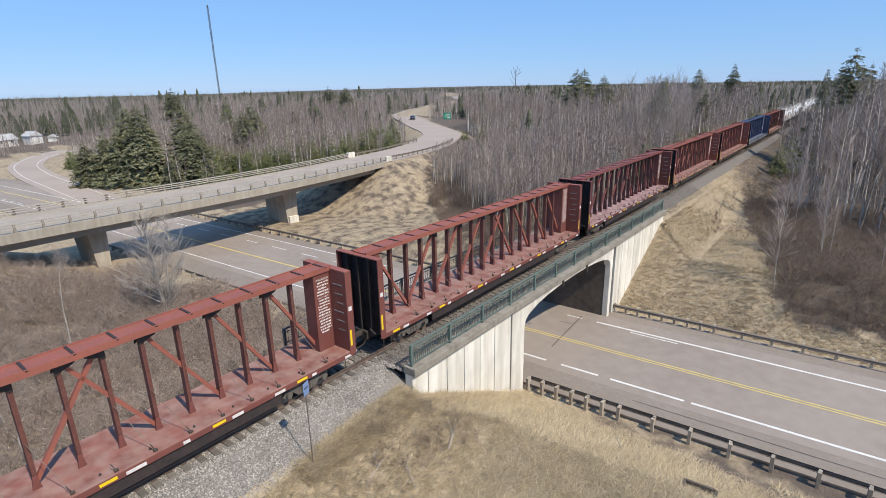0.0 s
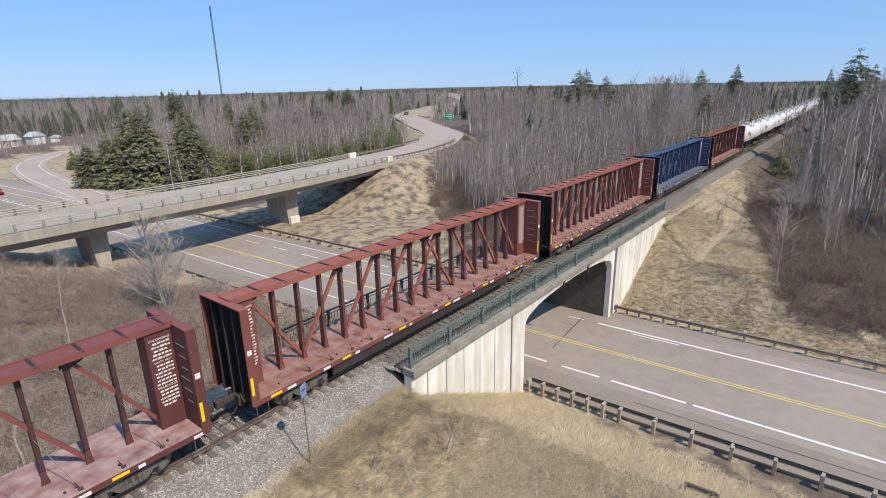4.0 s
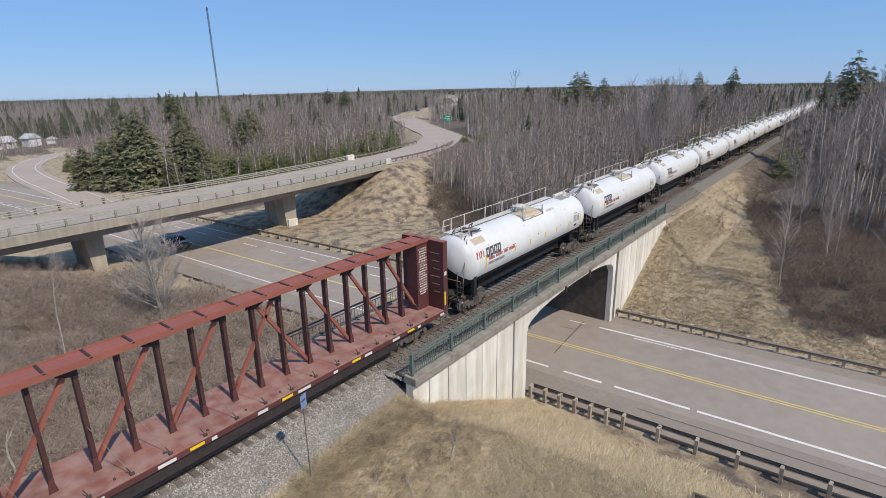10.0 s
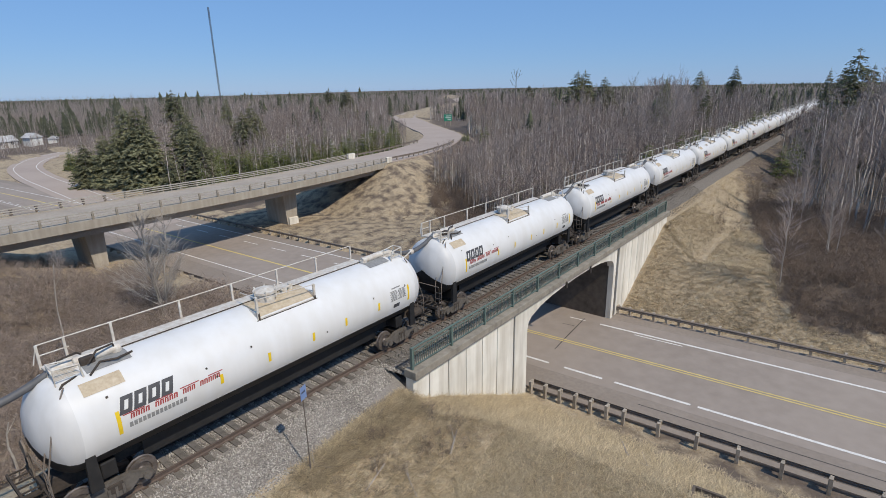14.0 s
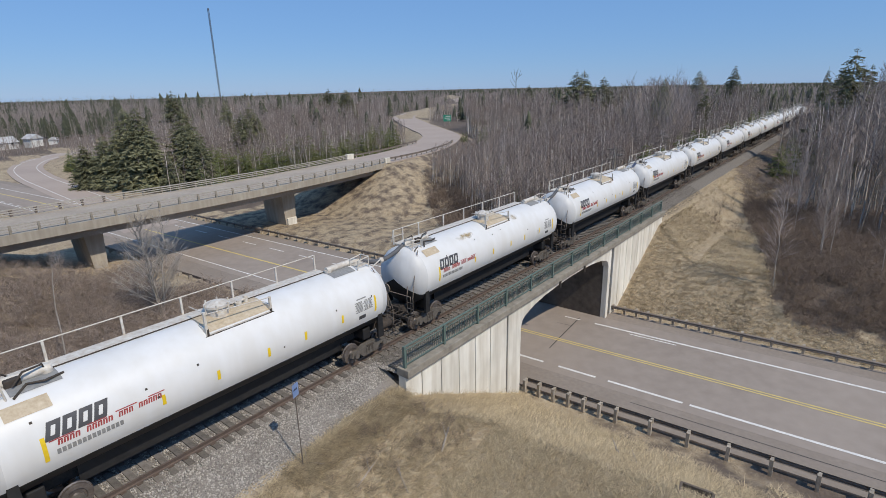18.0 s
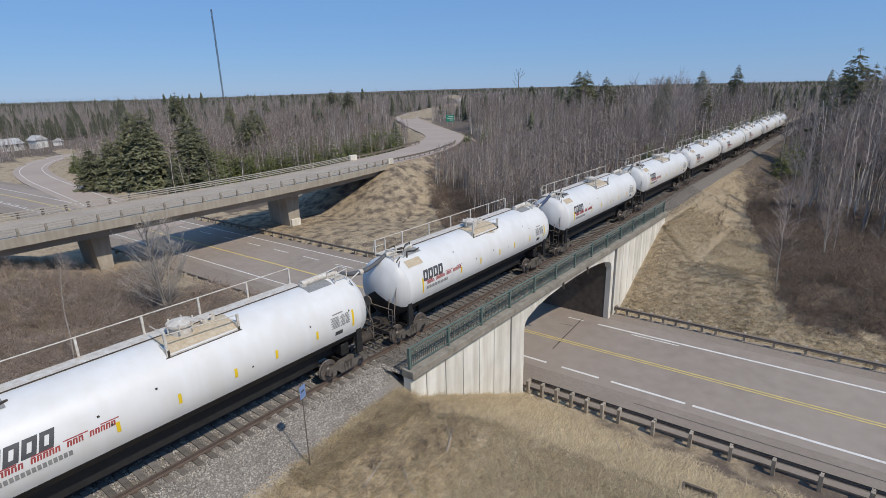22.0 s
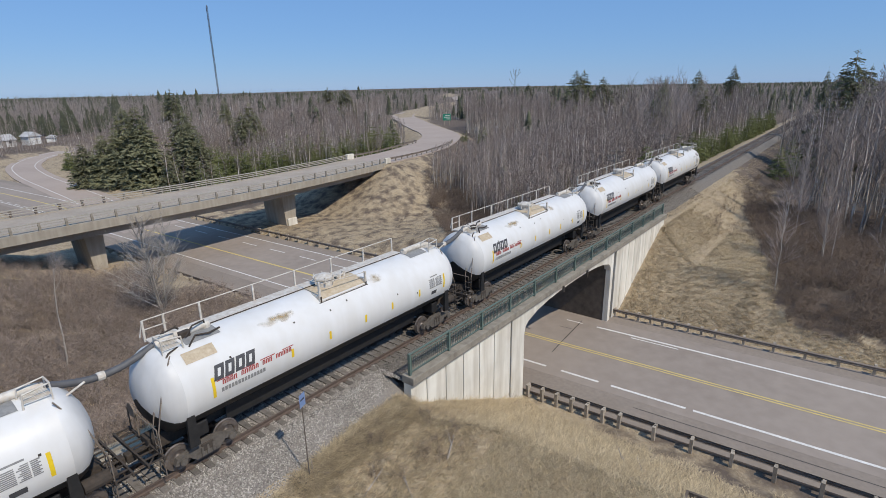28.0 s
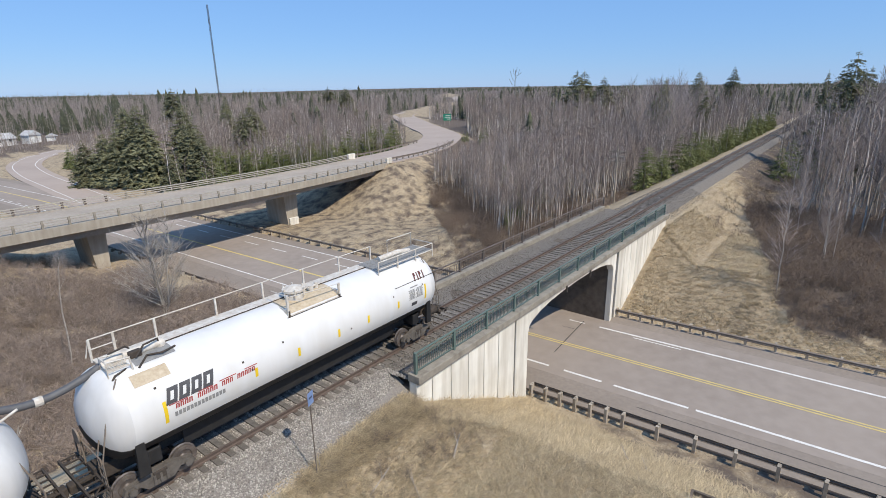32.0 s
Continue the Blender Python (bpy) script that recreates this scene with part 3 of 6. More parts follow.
    ys = [y0 + (y1 - y0) * i / n for i in range(n + 1)]
    part("beam", Shape().sweep(BEAM, [(lambda y: lambda p: (line_x(y) + face * (p[0] + .02), y, ROAD_Z + .42 + p[1]))(y) for y in ys]), "galv", g, "rust-streaked steel W-beam", 40)
    more = [(a + b) / 2 for a, b in zip(ys, ys[1:])]
    more = more[:tight] if side == 0 else more[len(more) - tight:]
    for y in ys + (more if tight else []):
        for name, me, off in (("post", _post, -.29), ("spacer_block", _block, -.09)):
            o = part(name, me, None, g)
            o.matrix_basis = pose(line_x(y) + face * off, y, ROAD_Z + random.uniform(-.02, .03), random.uniform(-1.5, 1.5), random.uniform(-1.5, 1.5), random.uniform(-4, 4))
            o.matrix_basis = o.matrix_basis
    return g


guard_rail(lambda y: road_x(y) - 7.3, -70, -3.5, 1, "rusty steel guard rail on timber posts beside the highway", 3, 1)
guard_rail(lambda y: road_x(y) - 8.1, 4.6, 70, 1, "rusty steel guard rail on timber posts below shrubs")
guard_rail(lambda y: road_x(y) + 6.9, -70, -3.5, -1, "rusty steel guard rail below the grassy cutting", 4, 1)
guard_rail(lambda y: road_x(y) + 7.3, 4.6, 75, -1, "rusty steel guard rail beside the climbing lane")


# ---------------------------------------------------------------- railway bridge
SOFFIT = [(25.6, -1.75), (25.75, -1.35), (26.1, -1.12), (27.2, -.82), (28.6, -.64), (30.4, -.54), (32.5, -.50), (34.6, -.54), (36.4, -.66), (37.8, -.86), (38.8, -1.12), (39.15, -1.4), (39.3, -1.75)]


def railway_bridge():
    b = thing("railway_bridge", "pale concrete railway bridge with panelled wing walls", "bridge")
    top = -.22
    for y0, y1 in ((-3.42, -2.9), (2.9, 3.42)):
        outline = SOFFIT + [(39.3, top), (25.6, top)]
        part("arch_face", Shape().prism(outline, "y", y0, y1), "panel", b, "pale curved concrete arch edge")
    outline = SOFFIT + [(39.3, -.43), (25.6, -.43)]
    part("deck_slab", Shape().prism(outline, "y", -2.9, 2.9), "stained_shaded", b)
    for y0, y1 in ((-3.62, -2.92), (2.82, 3.5)):
        part("coping", Shape().rounded((15.38, y0, -.24), (53.0, y1, .15), .03), "coping", b, "weathered grey coping beam")
    part("abutment", Shape().rounded((24.15, -3.44, -7.0), (25.6, -2.7, top), .04), "panel", b)
    part("abutment", Shape().rounded((24.15, -2.7, -7.0), (25.58, 3.42, top), .02), "stained_shaded", b, "dirty inner wall, bridge shade in its colour")
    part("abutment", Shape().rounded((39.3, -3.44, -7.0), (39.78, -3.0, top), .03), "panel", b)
    part("abutment", Shape().rounded((39.32, -3.0, -7.0), (40.3, 3.42, top), .02), "stained_shaded", b, "dirty inner wall, bridge shade in its colour")
    edges = [15.36, 16.5, 17.94, 19.38, 20.82, 22.26, 24.0]
    for xa, xb in zip(edges, edges[1:]):
        part("wall_panel", Shape().rounded((xa + .03, -3.44, -7.2), (xb - .03, -3.0, top), .02), "panel", b)
    edges = [40.26, 41.7, 43.15, 44.6, 46.05, 47.5, 48.95, 50.4, 52.8]
    for xa, xb in zip(edges, edges[1:]):
        part("wall_panel", Shape().rounded((xa + .03, -3.44, -7.2), (xb - .03, -3.0, top), .02), "panel", b)
    for xa, xb in ((15.4, 24.15), (40.3, 52.8)):
        part("wing_wall", Shape().box((xa, 2.95, -7.2), (xb, 3.42, top)), "concrete", b)
        part("wing_core", Shape().box((xa + .03, -3.06, -7.2), (xb, 2.95, -.6)), "stained_shaded", b)
    for x, z in ((34.0, -.62), (30.2, -.55)):
        part("drain_pipe", Shape().rod((x, -3.66, -.15), (x, -3.66, z), .08), "grime", b)
    part("drain_pipe", Shape().rod((40.02, -3.3, -.3), (40.02, -3.3, -6.2), .06), "galv", b)
    return b


railway_bridge()


def bridge_railing(y, z, x0, n, gap, high, mat, label, fine):
    g = thing("bridge_railing", label, "railing", "railings of the railway bridge")
    post = Shape().rounded((-.06, -.07, 0), (.06, .07, high), .012).mesh("post", mat)
    for i in range(n):
        o = part("post", post, None, g)
        o.location = (x0 + gap * i, y, z)
    x1 = x0 + gap * (n - 1)
    for zz, r in ((high - .04, .045), (high - .22, .022), (.13, .03)):
        part("rail", Shape().rounded((x0, y - r, z + zz - r * .8), (x1, y + r, z + zz + r * .8), .01), mat, g)
    bal = Shape().box((-.009, -.012, .13), (.009, .012, high - .22)).mesh("baluster", mat)
    for i in range(n - 1):
        k = 20 if fine else 14
        if fine:
            for j in range(1, k):
                o = part("baluster", bal, None, g)
                o.location = (x0 + gap * (i + j / k), y, z)
        else:
            s = Shape()
            for j in range(1, k):
                xx = x0 + gap * (i + j / k)
                s.box((xx - .008, y - .01, z + .13), (xx + .008, y + .01, z + high - .2))
            part("infill_panel", s, mat, g)
    return g


bridge_railing(-3.27, .15, 15.55, 14, 2.846, 1.06, "green_paint", "faded green steel railing with thin balusters", True)
bridge_railing(3.12, .15, 13.4, 15, 2.846, .92, "grey_rail", "dull grey steel railing with thin balusters", False)


# ---------------------------------------------------------------- road bridge
def road_bridge():
    b = thing("road_overpass", "long grey concrete road overpass on two piers", "bridge")
    xs = [4 + 2.1 * i for i in range(28)] + [63.6]

    def run(y0, y1, z0, z1):
        return Shape().sweep([(y0, z0), (y1, z0), (y1, z1), (y0, z1)], [(lambda x: lambda p: (x, deck_y(x) + p[0], p[1]))(x) for x in xs])
    part("deck", run(.05, 8.95, -.05, .30), "deck_conc", b, "pale worn road deck")
    part("fascia", run(-.12, .32, -.50, .36), "concrete", b)
    part("fascia", run(8.7, 9.1, -.50, .36), "concrete", b)
    for k in range(4):
        part("girder", run(1.0 + 2.15 * k, 1.5 + 2.15 * k, -1.35, -.05), "deck_conc", b)
    part("soffit", run(.3, 8.7, -.52, -.06), "deck_conc", b)
    for x0, x1, base in ((18.1, 19.7, -6.3), (42.4, 44.3, -6.4)):
        y = deck_y((x0 + x1) / 2)
        s = Shape().prism([(x0 + .4, base), (x1 - .05, base), (x1 + .12, -1.35), (x0 - .1, -1.35)] if x0 < 30 else [(x0 + .2, base), (x1 - .1, base), (x1 + .1, -1.35), (x0 - .2, -1.35)], "y", y + 2.6, y + 7.2)
        part("pier", s, "concrete", b, "tapered concrete pier")
        # Pale block added for the sunlit near face; the pier has no footing.
        part("pier_footing", Shape().rounded((x0 + .3, y + 2.3, base - .8), (x1 - .1, y + 3.2, base + (.75 if x0 < 30 else 1.5)), .05), "panel", b)
    for x0, x1 in ((2.6, 4.4), (62.8, 64.2)):
        y = deck_y(x1)
        part("abutment", Shape().box((x0, y, -3.4), (x1, y + 9, -.05)), "concrete", b)
    part("parapet_end", Shape().rounded((62.6, deck_y(63) + 8.75, .2), (64.2, deck_y(63) + 9.2, 1.2), .05), "panel", b)
    part("parapet_end", Shape().rounded((63.0, deck_y(63) - .15, .2), (64.2, deck_y(63) + .3, 1.1), .05), "panel", b)
    bow = [(-.07, 0), (.16, 0), (.10, .25), (.06, .50), (.10, .78), (-.02, .80), (-.07, .5)]
    post = Shape().prism(bow, "x", -.10, .10).mesh("rail_post", "coping")
    dark_post = Shape().prism(bow, "x", -.07, .07).box((-.13, -.1, .12), (.13, .14, .36)).box((-.13, -.1, .5), (.13, .14, .72)).mesh("rail_post", "grey_rail")
    for off, turn in ((.05, 0), (8.95, 180)):
        for i in range(27):
            x = 5.4 + 2.16 * i
            o = part("rail_post", dark_post if turn and x < 24 else post, None, b)
            o.matrix_basis = pose(x, deck_y(x) + off, .34, 0, 0, turn)
        for zz, r in ((.28, .045), (.52, .045), (.76, .055)):
            y_in = off + (.11 if turn == 0 else -.11)
            part("hand_rail", Shape().sweep([(-r, -r), (r, -r), (r, r), (-r, r)], [(lambda x: lambda p: (x, deck_y(x) + y_in + p[0], .34 + zz + p[1]))(x) for x in xs]), "alu", b)
    return b


road_bridge()


def approach_rail(points, z, label):
    g = thing("guard_rail", label, "guard rail", "upper road guard rails")
    pts = smooth_line(points, 4)
    rows = []
    for i, (x, y) in enumerate(pts):
        rows.append((lambda x, y: lambda p: (x, y + p[0], z(x, y) + .40 + p[1]))(x, y))
    part("beam", Shape().sweep(BEAM, rows), "galv", g, "", 40)
    for x, y in pts:
        o = part("post", _post, None, g)
        o.matrix_basis = pose(x, y + .2, z(x, y) - .05)
    return g


approach_rail([(63.8, 44.5), (70, 45.2), (77, 46.6), (88, 50.4), (95, 54.2)], upper_z, "steel guard rail on posts beside the winding road")
approach_rail([(64, 53.3), (72, 54.6), (80, 57), (90, 60.5)], upper_z, "steel guard rail on the far side of the winding road")


# ---------------------------------------------------------------- track
def track():
    prof = [(-.075, -.17), (.075, -.17), (.07, -.155), (.012, -.13), (.012, -.05), (.036, -.035), (.036, -.004), (.03, 0), (-.03, 0), (-.036, -.004), (-.036, -.035), (-.012, -.05), (-.012, -.13), (-.07, -.155)]
    for y in (-RAIL_Y, RAIL_Y):
        setting("rail", Shape().sweep(prof, [(lambda x: lambda p: (x, y + p[0], p[1]))(x) for x in (-60, 60, 300, 560)]), "rail_steel", "rust-brown steel running rail")
    bed = [(-3.7, -1.15), (-3.1, -.88), (-1.75, -.24), (-1.35, -.21), (-.5, -.235), (.5, -.235), (1.35, -.21), (1.75, -.24), (3.1, -.88), (3.7, -1.15)]
    far_bed = [(-2.7, -.98), (-2.3, -.74), (-1.6, -.30), (-1.35, -.22), (-.5, -.24), (.5, -.24), (1.35, -.22), (1.6, -.30), (2.3, -.74), (2.7, -.98)]
    flat_bed = [(-2.95, -.20), (-1.7, -.22), (-.5, -.24), (.5, -.24), (1.7, -.22), (2.85, -.20)]

    def heap(name, prof, xs, mat, label):
        rows = [(lambda x: lambda p: (x, p[0] + .12 * noise.noise(Vector((x * .6, p[0], 0))) * (abs(p[0]) > 1.5), p[1] + .04 * noise.noise(Vector((x * 1.3, p[0] * 2, 4)))))(x) for x in xs]
        tagged(new(name, Shape().sweep(prof, rows, closed=False).mesh(name, mat, 60)), label, kind="structure")
    heap("ballast_bed", bed, [-60 + 1.2 * i for i in range(64)], "ballast", "grey crushed-stone ballast under the track")
    heap("ballast_bridge", flat_bed, [15.4 + .95 * i for i in range(41)], "ballast_old", "dusty brown ballast on the bridge deck")
    heap("ballast_far", far_bed, [53 + 2.4 * i for i in range(60)] + [210 + 20 * i for i in range(18)], "ballast_old", "dusty brown ballast along the track")


track()


# ---------------------------------------------------------------- rolling stock
WHEEL = None


def wheel_mesh():
    s = Shape()
    prof = [(-.07, .30), (-.07, .457), (-.045, .457), (.03, .455), (.045, .49), (.07, .49), (.07, .40), (.03, .36), (.02, .17), (.06, .12), (.06, .0)]
    n = 20
    verts = [(r * math.cos(2 * math.pi * i / n), y, r * math.sin(2 * math.pi * i / n)) for y, r in prof for i in range(n)]
    k = len(prof)
    s.add(verts, [(j * n + i, j * n + (i + 1) % n, (j + 1) * n + (i + 1) % n, (j + 1) * n + i) for j in range(k - 1) for i in range(n)])
    s.add([(r * math.cos(2 * math.pi * i / n), y, r * math.sin(2 * math.pi * i / n)) for y, r in ((-.07, .30), (-.03, .27), (-.02, .15), (-.09, .11), (-.09, 0.001)) for i in range(n)],
          [(j * n + i, j * n + (i + 1) % n, (j + 1) * n + (i + 1) % n, (j + 1) * n + i) for j in range(4) for i in range(n)])
    return s.mesh("wheel", "wheel", 35)


def side_frame_mesh():
    s = Shape()
    side = [(-1.15, .40), (-1.05, .62), (-.72, .66), (-.45, .80), (.45, .80), (.72, .66), (1.05, .62), (1.15, .40), (.98, .34), (.66, .46), (.42, .22), (-.42, .22), (-.66, .46), (-.98, .34)]
    s.prism(side, "y", -.09, .09)
    for x in (-.89, .89):
        s.rod((x, -.2, .46), (x, .1, .46), .13, .13, 10)
    for x in (-.2, 0, .2):
        s.rod((x, -.07, .25), (x, -.07, .62), .07, .07, 6)
    return s.mesh("side_frame", "truck_dust")


def build_truck(parent, x):
    t = part("truck", Shape().rounded((-.22, -1.15, .42), (.22, 1.15, .72), .03), "grime", parent, "oily cast-steel wheel truck")
    t.location = (x, 0, 0)
    global WHEEL, FRAME_MESH
    if WHEEL is None:
        WHEEL, FRAME_MESH = wheel_mesh(), side_frame_mesh()
    for y in (-1.02, 1.02):
        o = part("side_frame", FRAME_MESH, None, t)
        o.location = (0, y, 0)
    for dx in (-.89, .89):
        a = part("axle", Shape().rod((dx, -1.05, .46), (dx, 1.05, .46), .075), "grime", t)
        for y, turn in ((-.76, 180), (.76, 0)):
            o = part("wheel", WHEEL, None, t)
            o.matrix_basis = pose(dx, y, .46, 0, 0, turn + 180)
    return t


def coupler(parent, x, way):
    s = Shape().rounded((min(x, x + way * .75), -.10, .78), (max(x, x + way * .75), .10, 1.0), .03)
    s.rounded((min(x + way * .55, x + way * .86), -.16, .72), (max(x + way * .55, x + way * .86), .16, 1.05), .05)
    s.pipe([(x, -.35, .8), (x + way * .35, -.38, .45), (x + way * .8, -.34, .4)], .03)
    part("coupler", s, "grime", parent)


def shell_patch(s, x0, x1, a0, a1, r, cz, steps=4, slant=0.0):
    """A patch just proud of the round side that faces -y; a: degrees above the level."""
    vs = []
    for i in range(steps + 1):
        a = radians(a0 + (a1 - a0) * i / steps)
        dx = slant * i / steps
        for x in (x0, x1):
            vs.append((x + dx, -(r + .007) * math.cos(a), cz + (r + .007) * math.sin(a)))
    s.add(vs, [(2 * i, 2 * i + 1, 2 * i + 3, 2 * i + 2) for i in range(steps)])
    return s


TANK_R, TANK_Z = 1.55, 2.80


def tank_car(first=False, last=False, hose="hose_grey", stains=0):
    c = thing("tank_car", "white tank car with black underside on rails", "tank car", "tank cars of the train")
    r, cz, half = TANK_R, TANK_Z, 7.35
    prof = [(-half - .62, .02), (-half - .60, .38), (-half - .50, .78), (-half - .30, 1.18), (-half - .08, 1.44), (-half + .12, 1.53), (-half + .3, r)]
    prof = prof + [(-4, r), (0, r), (4, r)] + [(-x, q) for x, q in prof[::-1]]

    def sheet(a0, a1, n, prof=prof):
        s = Shape()
        vs = [(x, q * math.cos(radians(a0 + (a1 - a0) * i / n)), cz + q * math.sin(radians(a0 + (a1 - a0) * i / n))) for x, q in prof for i in range(n + 1)]
        s.add(vs, [(j * (n + 1) + i, j * (n + 1) + i + 1, (j + 1) * (n + 1) + i + 1, (j + 1) * (n + 1) + i) for j in range(len(prof) - 1) for i in range(n)])
        return s
    part("tank_shell", sheet(-31, 211, 30, prof[6:-6]), "tank_white", c, "glossy white rounded tank shell", 50)
    part("tank_head", sheet(-31, 211, 30, prof[:7]), "tank_head", c, "soot-streaked white tank end", 50)
    part("tank_head", sheet(-31, 211, 30, prof[-7:]), "tank_head", c, "soot-streaked white tank end", 50)
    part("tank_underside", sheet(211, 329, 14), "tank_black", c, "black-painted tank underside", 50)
    for x in (-3.7, 0.0, 3.7):
        s = Shape()
        n = 28
        s.add([(x + dx, (r + .004) * math.cos(radians(-31 + 242 * i / n)), cz + (r + .004) * math.sin(radians(-31 + 242 * i / n))) for dx in (-.01, .01) for i in range(n + 1)], [(i, i + 1, n + 2 + i, n + 1 + i) for i in range(n)])
        part("weld_seam", s, "tank_white", c)
    part("centre_sill", Shape().rounded((-8.0, -.28, .80), (8.0, .28, 1.32), .03), "grime", c)
    # Black sheets added to stand in for the shade under the tank.
    for y in (-.42, .42):
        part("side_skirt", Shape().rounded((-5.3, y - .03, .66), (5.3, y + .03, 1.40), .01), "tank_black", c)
    for x in (-6.45, 6.45):
        build_truck(c, x)
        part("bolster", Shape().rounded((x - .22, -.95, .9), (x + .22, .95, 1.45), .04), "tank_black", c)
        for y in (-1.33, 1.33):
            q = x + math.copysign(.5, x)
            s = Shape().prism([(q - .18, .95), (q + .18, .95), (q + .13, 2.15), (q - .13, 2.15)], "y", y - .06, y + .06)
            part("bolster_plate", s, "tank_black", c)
    for way in (-1, 1):
        coupler(c, way * 7.8, way)
        x = way * 7.95
        s = Shape()
        for i in range(9):
            s.box((min(x, x + way * .5), -1.3 + i * .32, 1.10), (max(x, x + way * .5), -1.3 + i * .32 + .05, 1.14))
        s.box((x - .03, -1.35, 1.02), (x + .03, 1.35, 1.16)).box((x + way * .5 - .03, -1.35, 1.02), (x + way * .5 + .03, 1.35, 1.16))
        part("end_platform", s, "grime", c, "dark slatted end platform")
        s = Shape()
        for y in (-1.25, -.85):
            s.pipe([(x, y, .35), (x, y, 2.0), (x - way * .35, y + .12, 3.2), (x - way * .9, y + .35, 4.25)], .022)
        for i in range(5):
            s.rod((x, -1.25, .45 + i * .32), (x, -.85, .45 + i * .32), .015, n=5)
        part("ladder", s, "galv", c, "rusty tubular end ladder")
        s = Shape().pipe([(x, -1.1, 1.15), (x, -1.1, 2.05), (x, 1.1, 2.05), (x, 1.1, 1.15)], .022)
        s.rod((x, .5, 1.1), (x, .5, 2.3), .03)
        s.rod((x + way * .05, .5, 2.2), (x + way * .10, .5, 2.2), .26, .26, 14)
        part("end_rail", s, "galv", c)
        # air reservoir and brake gear
    part("brake_cylinder", Shape().rod((7.2, -.95, 1.25), (8.1, -.95, 1.25), .22, .22, 12), "grime", c)
    part("brake_rigging", Shape().pipe([(-5.2, -.4, .75), (0, -.2, .7), (5.2, -.4, .75)], .03), "grime", c)
    # top fittings
    top = cz + r
    part("walkway", Shape().rounded((-7.1, .18, top - .02), (5.2, .72, top + .04), .01), "white_metal", c, "white roof walkway")
    s = Shape()
    posts = [-7.1, -6.4, -5.1, -2.9, -.9, 1.1, 3.1, 5.1]
    for x in posts:
        s.box((x - .035, .675, top - .05), (x + .035, .725, top + .72))
    s.pipe([(posts[0] - .15, .70, top + .15), (posts[0], .70, top + .72), (posts[-1], .70, top + .72)], .021)
    s.pipe([(posts[0], .70, top + .38), (posts[0] + .8, .70, top + .38)], .02)
    part("hand_rail", s, "white_metal", c, "thin white hand rail")
    s = Shape().box((-.95, -.95, top - .36), (1.7, -.86, top - .30)).box((-.95, -.9, top - .22), (-.85, .2, top - .05)).box((1.6, -.9, top - .22), (1.7, .2, top - .05))
    s.box((-.95, -.95, top - .36), (-.87, -.87, top + .55)).box((1.62, -.95, top - .36), (1.7, -.87, top + .28))
    s.pipe([(-.91, -.91, top + .52), (-.91, .1, top + .50)], .02).pipe([(-.91, -.91, top + .45), (1.66, -.91, top + .25)], .02)
    part("valve_platform", s, "white_metal", c, "white steel valve platform")
    part("platform_lip", Shape().box((-1.0, -.985, top - .42), (1.75, -.955, top - .33)).rod((-.88, -.93, top - .1), (-.88, -.93, top - .5), .05, n=6).rod((1.66, -.93, top - .2), (1.66, -.93, top - .48), .05, n=6), "grime", c, "black front lip of the valve platform")
    part("walkway_edge", Shape().box((-7.1, .165, top - .03), (5.2, .178, top + .035)), "grime", c)
    shell_patch_top = Shape()
    vs = [(x, (r + .012) * math.sin(radians(a)), cz + (r + .012) * math.cos(radians(a))) for a in range(-34, 13, 6) for x in (-.9, 1.65)]
    shell_patch_top.add(vs, [(2 * i, 2 * i + 1, 2 * i + 3, 2 * i + 2) for i in range(len(vs) // 2 - 1)])
    part("anti_slip_pad", shell_patch_top, "rust_patch", c, "tan grit-coated pad")
    s = Shape().rod((0, -.1, top - .1), (0, -.1, top + .30), .38, .36, 20).rod((0, -.1, top + .30), (0, -.1, top + .38), .46, .46, 20).rod((0, -.1, top + .38), (0, -.1, top + .50), .40, .14, 20)
    for i in range(6):
        a = i * math.pi / 3
        s.rod((.44 * math.cos(a), -.1 + .44 * math.sin(a), top + .12), (.44 * math.cos(a), -.1 + .44 * math.sin(a), top + .46), .035, n=6)
    part("manway_cover", s, "white_metal", c, "round white manway hatch", 35)
    s = Shape().rod((.85, -.1, top - .1), (.85, -.1, top + .22), .11, .11, 10).rod((1.2, .0, top - .1), (1.2, 0, top + .26), .09, .09, 10).rod((.7, -.1, top + .14), (1.3, 0, top + .16), .05, .05, 8)
    part("valve", s, "white_metal", c)
    # pipe elbow and cage at the ends
    for way in (-1, 1):
        if way > 0 and last:
            continue
        if not (way < 0 and first):
            s = Shape().pipe([(way * 5.2, .05, top + .10), (way * 6.75, .05, top + .12), (way * 7.1, .05, top + .02)], .14, 12)
            part("transfer_pipe", s, "white_metal", c, "white cross-over pipe", 40)
            part("pipe_flange", Shape().rod((way * 5.3, .05, top - .2), (way * 5.3, .05, top + .12), .17, n=10), "white_metal", c)
        cage = part("end_cage", Shape().pipe([(way * 6.45, -.62, top - .2), (way * 6.5, -.62, top + .30), (way * 7.15, -.62, top + .38), (way * 7.15, -.62, top - .4)], .032), "white_metal", c, "white bent-tube end cage")
        part("cage_bar", Shape().pipe([(way * 6.45, -.1, top - .1), (way * 6.5, -.1, top + .30), (way * 7.15, -.1, top + .38), (way * 7.15, -.1, top - .3)], .03), "white_metal", cage)
        part("cage_bar", Shape().rod((way * 7.15, -.62, top + .38), (way * 7.15, -.1, top + .38), .03, n=6), "white_metal", cage)
        for i in range(6):
            part("grating_bar", Shape().box((way * 6.83 - .32, -.60 + i * .09, top + .02), (way * 6.83 + .32, -.575 + i * .09, top + .05)), "white_metal", cage)
        dark = Shape()
